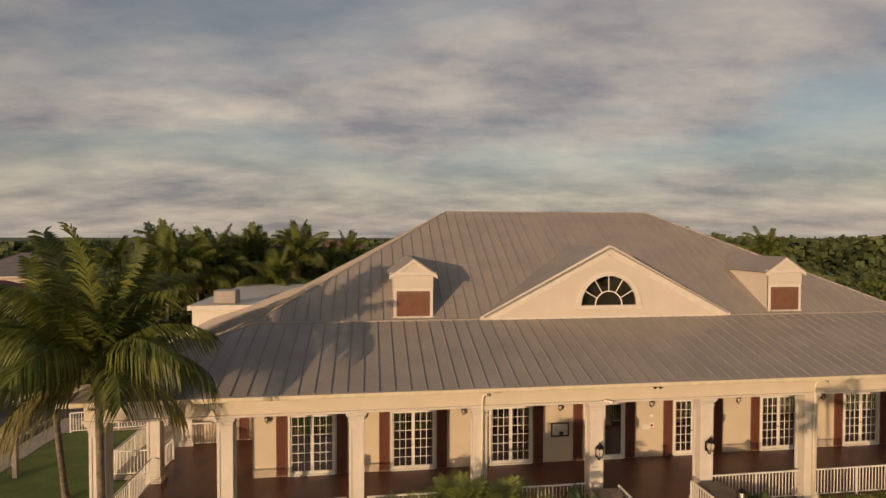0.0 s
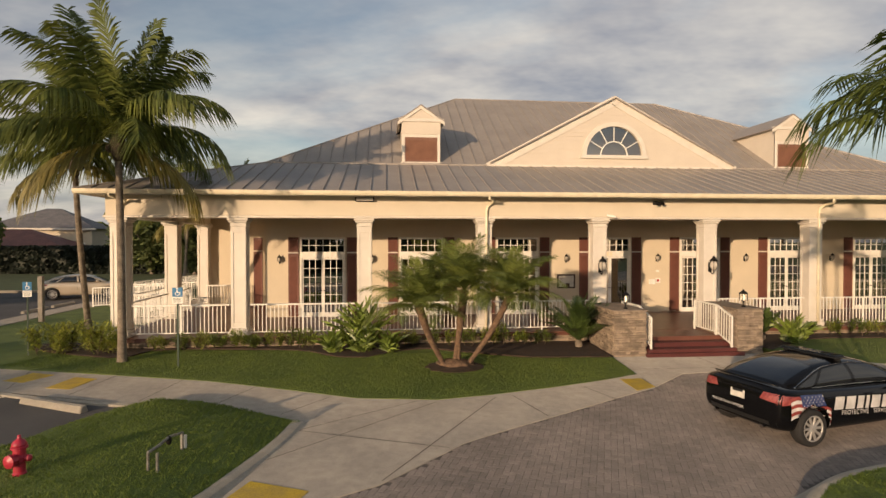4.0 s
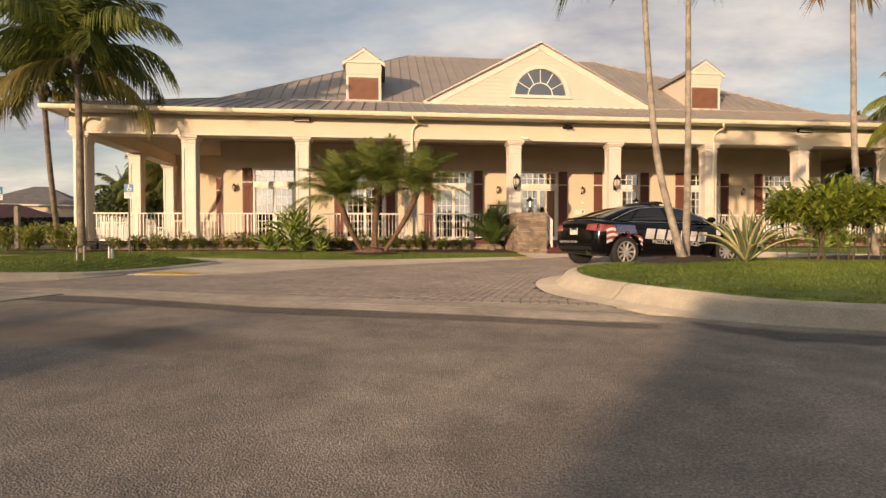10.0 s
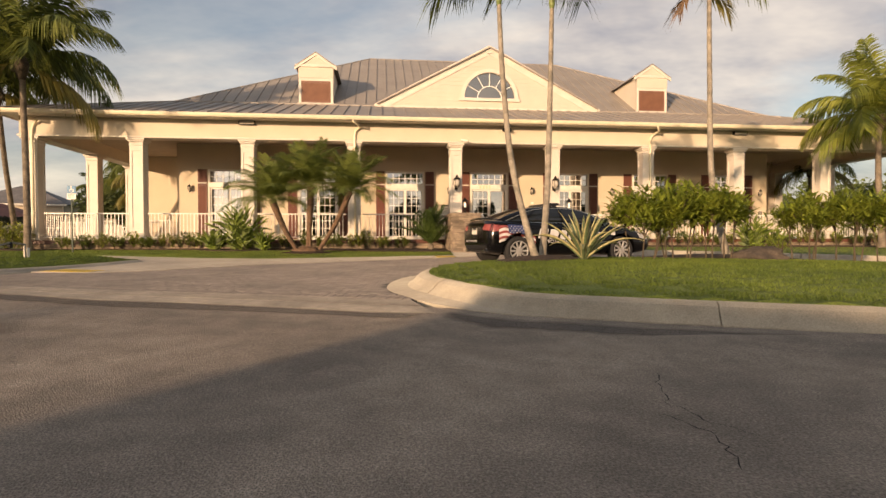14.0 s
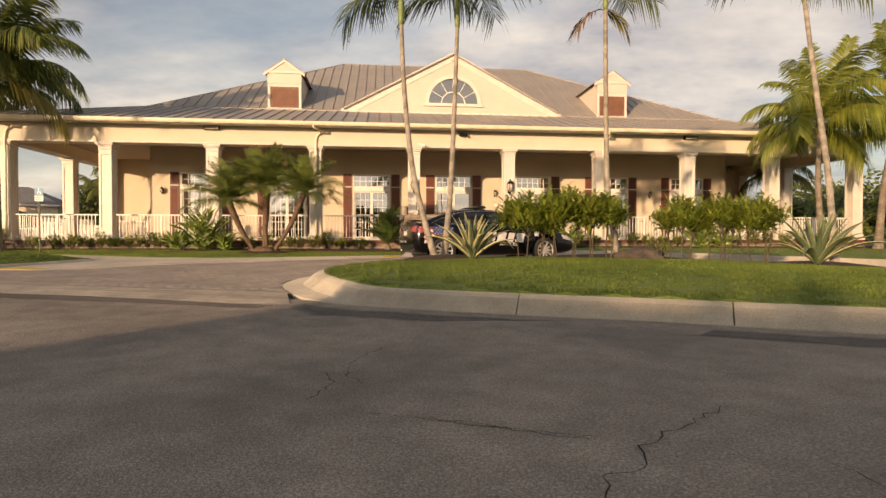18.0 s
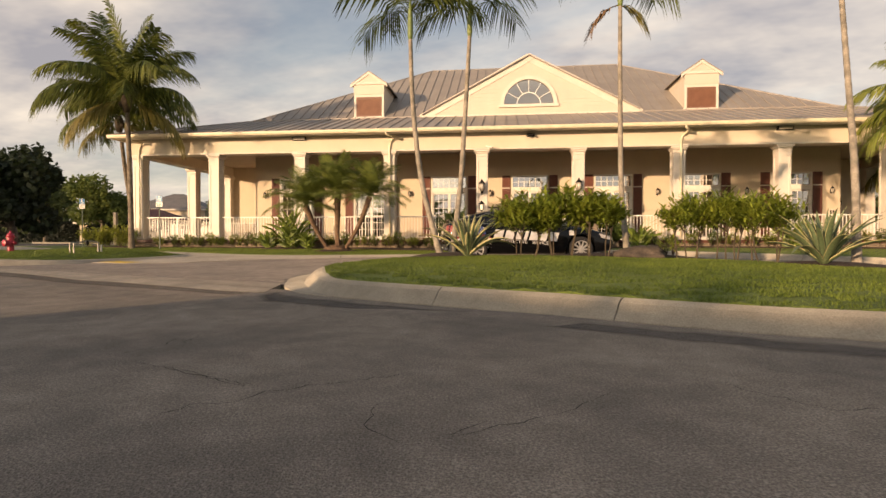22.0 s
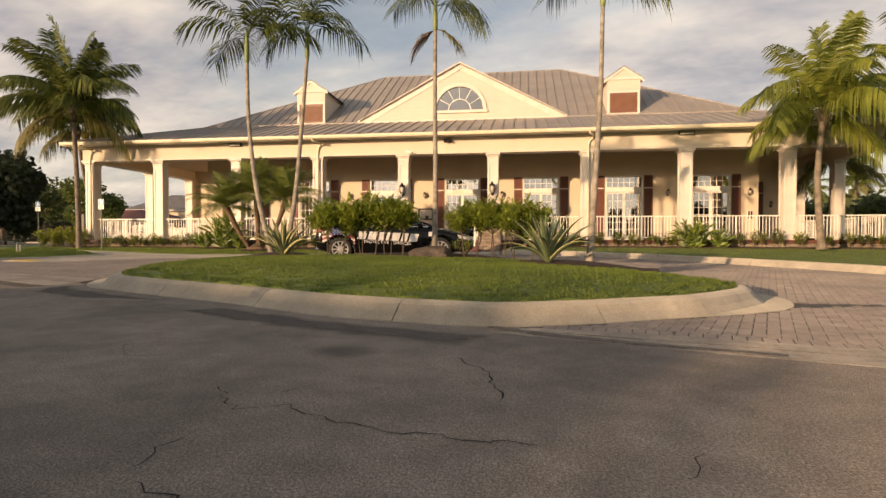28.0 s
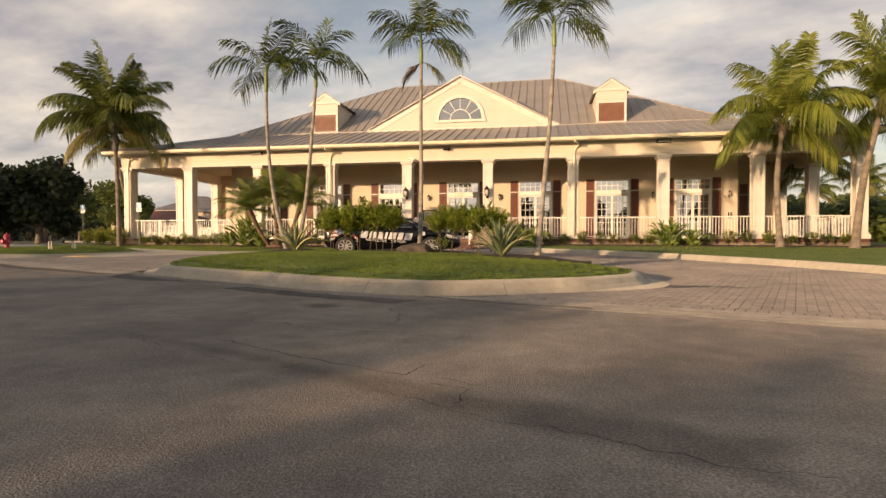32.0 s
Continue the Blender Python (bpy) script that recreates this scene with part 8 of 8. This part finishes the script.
for a, b in (((-8.2, 12.45), (-8.75, 14.3)), ((-6.6, 11.86), (-6.3, 13.55)), ((-4.9, 11.28), (-4.55, 13.0)), ((-3.2, 11.05), (-2.7, 12.2)), ((-1.8, 10.2), (-0.9, 11.3)), ((-1.35, 9.3), (0.9, 10.8)), ((-1.7, 8.0), (1.3, 10.7)), ((0.2, 7.2), (2.6, 10.9)), ((1.3, 8.3), (-1.3, 9.3)), ((3.4, 9.65), (3.0, 11.0)), ((5.2, 10.45), (4.8, 11.5)), ((6.4, 11.0), (6.5, 12.1)), ((6.6, 12.9), (11.6, 12.9)), ((9.1, 12.15), (9.1, 14.1)), ((-11.2, 14.2), (-11.6, 15.8))):
    joint(a, b)

# ---- grass blades ----
def grass(name, outline, height, count, tall, seed, holes=()):
    """Blades as single bent slips, thick near the edges of the outline."""
    r = random.Random(seed)
    xs, ys = [p[0] for p in outline], [p[1] for p in outline]
    vs, fs = [], []
    made = 0
    while made < count:
        x, y = r.uniform(min(xs), max(xs)), r.uniform(min(ys), max(ys))
        if not inside(outline, x, y) or any(((x - a) / c) ** 2 + ((y - b) / d) ** 2 < 1 for a, b, c, d in holes):
            continue
        made += 1
        z = height(x, y) - 0.01
        h = tall * r.uniform(0.55, 1.25)
        a = r.uniform(0, math.tau)
        w = 0.0028 + 0.0025 * r.random() + tall * 0.015
        lx, ly = r.gauss(0, 0.45) * h, r.gauss(0, 0.45) * h
        cx, cy = math.cos(a) * w, math.sin(a) * w
        k = len(vs)
        vs += [(x - cx, y - cy, z), (x + cx, y + cy, z), (x + cx * 0.7 + lx * 0.4, y + cy * 0.7 + ly * 0.4, z + h * 0.6), (x - cx * 0.7 + lx * 0.4, y - cy * 0.7 + ly * 0.4, z + h * 0.6), (x + lx, y + ly, z + h)]
        fs += [(k, k + 1, k + 2, k + 3), (k + 3, k + 2, k + 4)]
    ob = new(name, mesh_of(name, vs, fs, BLADE))
    tagged(ob, "short mown grass blades on the lawn", "grass", kind="stuff")


isl = [tuple(p) for p in ISLAND_TOP]
grid_h = {}


def island_fast(x, y):
    key = (round(x * 4), round(y * 4))
    if key not in grid_h:
        grid_h[key] = island_height(x, y)
    return grid_h[key]


verge_h = {}


def verge_fast(x, y):
    key = (round(x * 6), round(y * 6))
    if key not in verge_h:
        verge_h[key] = left_height(x, y)
    return verge_h[key]


grass("island_grass", isl, island_fast, 150000, 0.034, 1, ((6.95, 4.85, 0.75, 0.6), (13.2, 3.15, 1.15, 0.6), (10.4, 5.1, 1.6, 0.8)))
grass("verge_grass", LEFT_LAWN, verge_fast, 60000, 0.036, 2)
grass("lawn_grass", [(-9.8, 14.6), (-7.2, 13.75), (-3.97, 12.79), (-2.14, 11.98), (-0.36, 11.14), (1.33, 10.89), (2.53, 11.13), (4.05, 11.56), (5.45, 12.04), (6.5, 12.5), (6.6, 14.2), (4.1, 14.4), (2.6, 15.1), (0.3, 15.2), (-0.4, 14.8), (-2.3, 15.75), (-6.6, 16.0), (-7.4, 15.3), (-9.2, 16.0)], lambda x, y: G(x, y) + 0.032, 75000, 0.04, 3)
grass("side_grass", [(11.7, 13.2), (13.1, 12.6), (14.6, 11.5), (16.2, 10.2), (17.7, 8.4), (19.1, 6.4), (20.3, 4.2), (22.2, -1.0), (30, -4), (30, 15), (25, 15), (20, 15.3), (14, 15.5), (12, 14.4)], lambda x, y: G(x, y) + 0.15, 30000, 0.045, 4)

# ---- brick pavers ----
rp = random.Random(12)
BW = 0.104
ISL_POLY = [tuple(p) for p in ISLAND_FOOT]
near_bricks, rest = [], []


def lay(cx, cy, lx, ly, ang):
    near = (1.2 < cx < 5.0 and cy < 5.0 - 0.42 * cx)
    (near_bricks if near and len(near_bricks) < 300 else rest).append((cx, cy, lx, ly, ang))


SA = math.atan2(U.y, U.x)
o = Vector(street(0, 0.0))
drive_laid = set()
for iu in range(-46, 250):
    for iv in range(-8, 170):
        m4 = (iu - iv) % 4
        if m4 not in (0, 3):
            continue
        cu, cv = ((iu + 1) * BW, (iv + 0.5) * BW) if m4 == 0 else ((iu + 0.5) * BW, (iv + 1) * BW)
        p = o + U * cu + N * cv
        q = p - N * (0.265 if m4 == 0 else 0.318)
        if not inside(DRIVE, p.x, p.y) or not inside(DRIVE, q.x, q.y) or inside(ISL_POLY, p.x, p.y):
            continue
        drive_laid.update(((iu, iv), (iu + 1, iv) if m4 == 0 else (iu, iv + 1)))
        lay(p.x, p.y, 2 * BW - 0.008 if m4 == 0 else BW - 0.008, BW - 0.008 if m4 == 0 else 2 * BW - 0.008, SA)


def cut_brick(p, lx, ly, ang):
    """The outline of a brick that the saw has trimmed to the course on end, or None."""
    best = None
    for line in (BAND_TOP[1:], BAND_TOP_R):
        for a, b in zip(line, line[1:]):
            a, b = Vector(a), Vector(b)
            d = b - a
            k = (p - a).dot(d) / d.length_squared
            if -0.02 < k < 1.02:
                nrm = Vector((-d.y, d.x)).normalized()
                far = (p - a).dot(nrm)
                if 0.0 < far < 0.45 and (best is None or far < best[0]):
                    best = (far, a, nrm)
    if best is None or inside(ISL_POLY, p.x, p.y):
        return None
    c, sn = math.cos(ang), math.sin(ang)
    ring = [Vector((p.x + c * x - sn * y, p.y + sn * x + c * y)) for x, y in ((-lx / 2, -ly / 2), (lx / 2, -ly / 2), (lx / 2, ly / 2), (-lx / 2, ly / 2))]
    out = []
    for q, w in zip(ring, ring[1:] + ring[:1]):
        e, f = (q - best[1]).dot(best[2]) - 0.222, (w - best[1]).dot(best[2]) - 0.222
        if e > 0:
            out.append(q)
        if e * f < 0:
            out.append(q.lerp(w, e / (e - f)))
    return out if len(out) > 2 else None


trimmed = []
for iu in range(-46, 250):
    for iv in range(-10, 8):
        m4 = (iu - iv) % 4
        if m4 not in (0, 3) or (iu, iv) in drive_laid:
            continue
        cu, cv = ((iu + 1) * BW, (iv + 0.5) * BW) if m4 == 0 else ((iu + 0.5) * BW, (iv + 1) * BW)
        ring = cut_brick(o + U * cu + N * cv, 2 * BW - 0.008 if m4 == 0 else BW - 0.008, BW - 0.008 if m4 == 0 else 2 * BW - 0.008, SA)
        if ring:
            trimmed.append(ring)
# a course of bricks on end along the band
for line in (BAND_TOP[1:], BAND_TOP_R):
    for a, b in zip(line, line[1:]):
        a, b = Vector(a), Vector(b)
        d = (b - a).normalized()
        nrm = Vector((-d.y, d.x))
        count = max(1, round((b - a).length / BW))
        wide = (b - a).length / count
        for k in range(count):
            p = a + d * (k + 0.5) * wide + nrm * 0.11
            if not inside(ISL_POLY, p.x, p.y):
                lay(p.x, p.y, wide - 0.010, 2 * BW - 0.010, math.atan2(d.y, d.x))
# crossing of pavers between two concrete bands
CW = Vector((-0.41, -0.912))
CN = Vector((0.912, -0.41))
c0 = Vector((-2.62, 4.55))
laid = set()
for iu in range(0, 50):
    for iv in range(0, 9):
        m4 = (iu - iv) % 4
        if m4 not in (0, 3) or (m4 == 3 and iv == 8):
            continue
        laid.update(((iu, iv), (iu + 1, iv) if m4 == 0 else (iu, iv + 1)))
        cu, cv = ((iu + 1) * BW, (iv + 0.5) * BW) if m4 == 0 else ((iu + 0.5) * BW, (iv + 1) * BW)
        p = c0 + CW * cu + CN * cv
        lay(p.x, p.y, 2 * BW - 0.008 if m4 == 0 else BW - 0.008, BW - 0.008 if m4 == 0 else 2 * BW - 0.008, math.atan2(CW.y, CW.x))
for iu in range(0, 50):
    for iv in range(0, 9):
        if (iu, iv) not in laid:
            p = c0 + CW * (iu + 0.5) * BW + CN * (iv + 0.5) * BW
            lay(p.x, p.y, BW - 0.008, BW - 0.008, math.atan2(CW.y, CW.x))
crossing = thing("crossing_band", kind="structure", label="concrete edge bands of the paved crossing", category="road band")
for off in (-0.30, 0.955):
    for k in range(5):
        a = c0 + CN * off + CW * (k * 1.05)
        strip("slab", [tuple(a), tuple(a + CW * 0.5), tuple(a + CW * 1.04)], 0.27, lambda x, y: G(x, y) + 0.011, BAND, crossing)
area("crossing_bed", [tuple(c0), tuple(c0 + CN * 0.95), tuple(c0 + CN * 0.95 + CW * 5.3), tuple(c0 + CW * 5.3)], lambda x, y: G(x, y) + 0.003, JOINT, 0.6, 0.02, label="sand bed of the paved crossing", category="road")


def brick_corners(cx, cy, lx, ly, ang, z0, z1, sloped=True):
    c, s = math.cos(ang), math.sin(ang)
    out = []
    g0 = G(cx, cy) if sloped else 0.0
    for z, k in ((z0, 1.0), (z1 - 0.0025, 1.0), (z1, 0.93)):
        for a, b in ((-1, -1), (1, -1), (1, 1), (-1, 1)):
            x, y = a * (lx / 2 - (1 - k) * 0.05), b * (ly / 2 - (1 - k) * 0.05)
            px, py = cx + c * x - s * y, cy + s * x + c * y
            out.append((px, py, z + (G(px, py) - g0 if sloped else 0.0)))
    return out


BRICK_FACES = [(8, 9, 10, 11)] + [(i + 4 * j, (i + 1) % 4 + 4 * j, (i + 1) % 4 + 4 * j + 4, i + 4 * j + 4) for j in (0, 1) for i in range(4)]
vs, fs = [], []
for cx, cy, lx, ly, ang in rest:
    g = G(cx, cy)
    k = len(vs)
    vs += brick_corners(cx, cy, lx, ly, ang, g - 0.013, g + 0.0068 + rp.uniform(-0.0008, 0.0008))
    fs += [tuple(i + k for i in f) for f in BRICK_FACES]
for ring in trimmed:
    k, m = len(vs), len(ring)
    for z in (-0.013, 0.0068):
        vs += [(p.x, p.y, G(p.x, p.y) + z) for p in ring]
    fs += [tuple(range(k + m, k + 2 * m))] + [(k + i, k + (i + 1) % m, k + m + (i + 1) % m, k + m + i) for i in range(m)]
ob = new("driveway_pavers", mesh_of("driveway_pavers", vs, fs, PAVER))
tagged(ob, "weathered clay pavers in herringbone bond", "paving", kind="stuff")
paving = thing("driveway_paving", kind="structure", label="weathered clay pavers at the mouth of the driveway", category="paving")
BRICKS = {}
for cx, cy, lx, ly, ang in near_bricks:
    key = (round(lx, 3), round(ly, 3))
    if key not in BRICKS:
        BRICKS[key] = mesh_of("brick", brick_corners(0, 0, lx, ly, 0, -0.016, 0.0105, False), BRICK_FACES, PAVER)
    share("brick", BRICKS[key], paving, pose(cx, cy, G(cx, cy) - 0.0008 + rp.uniform(-0.0006, 0.0008), math.degrees(math.atan(0.021)), math.degrees(math.atan(0.003)), 0) @ pose(0, 0, 0, 0, 0, math.degrees(ang)))
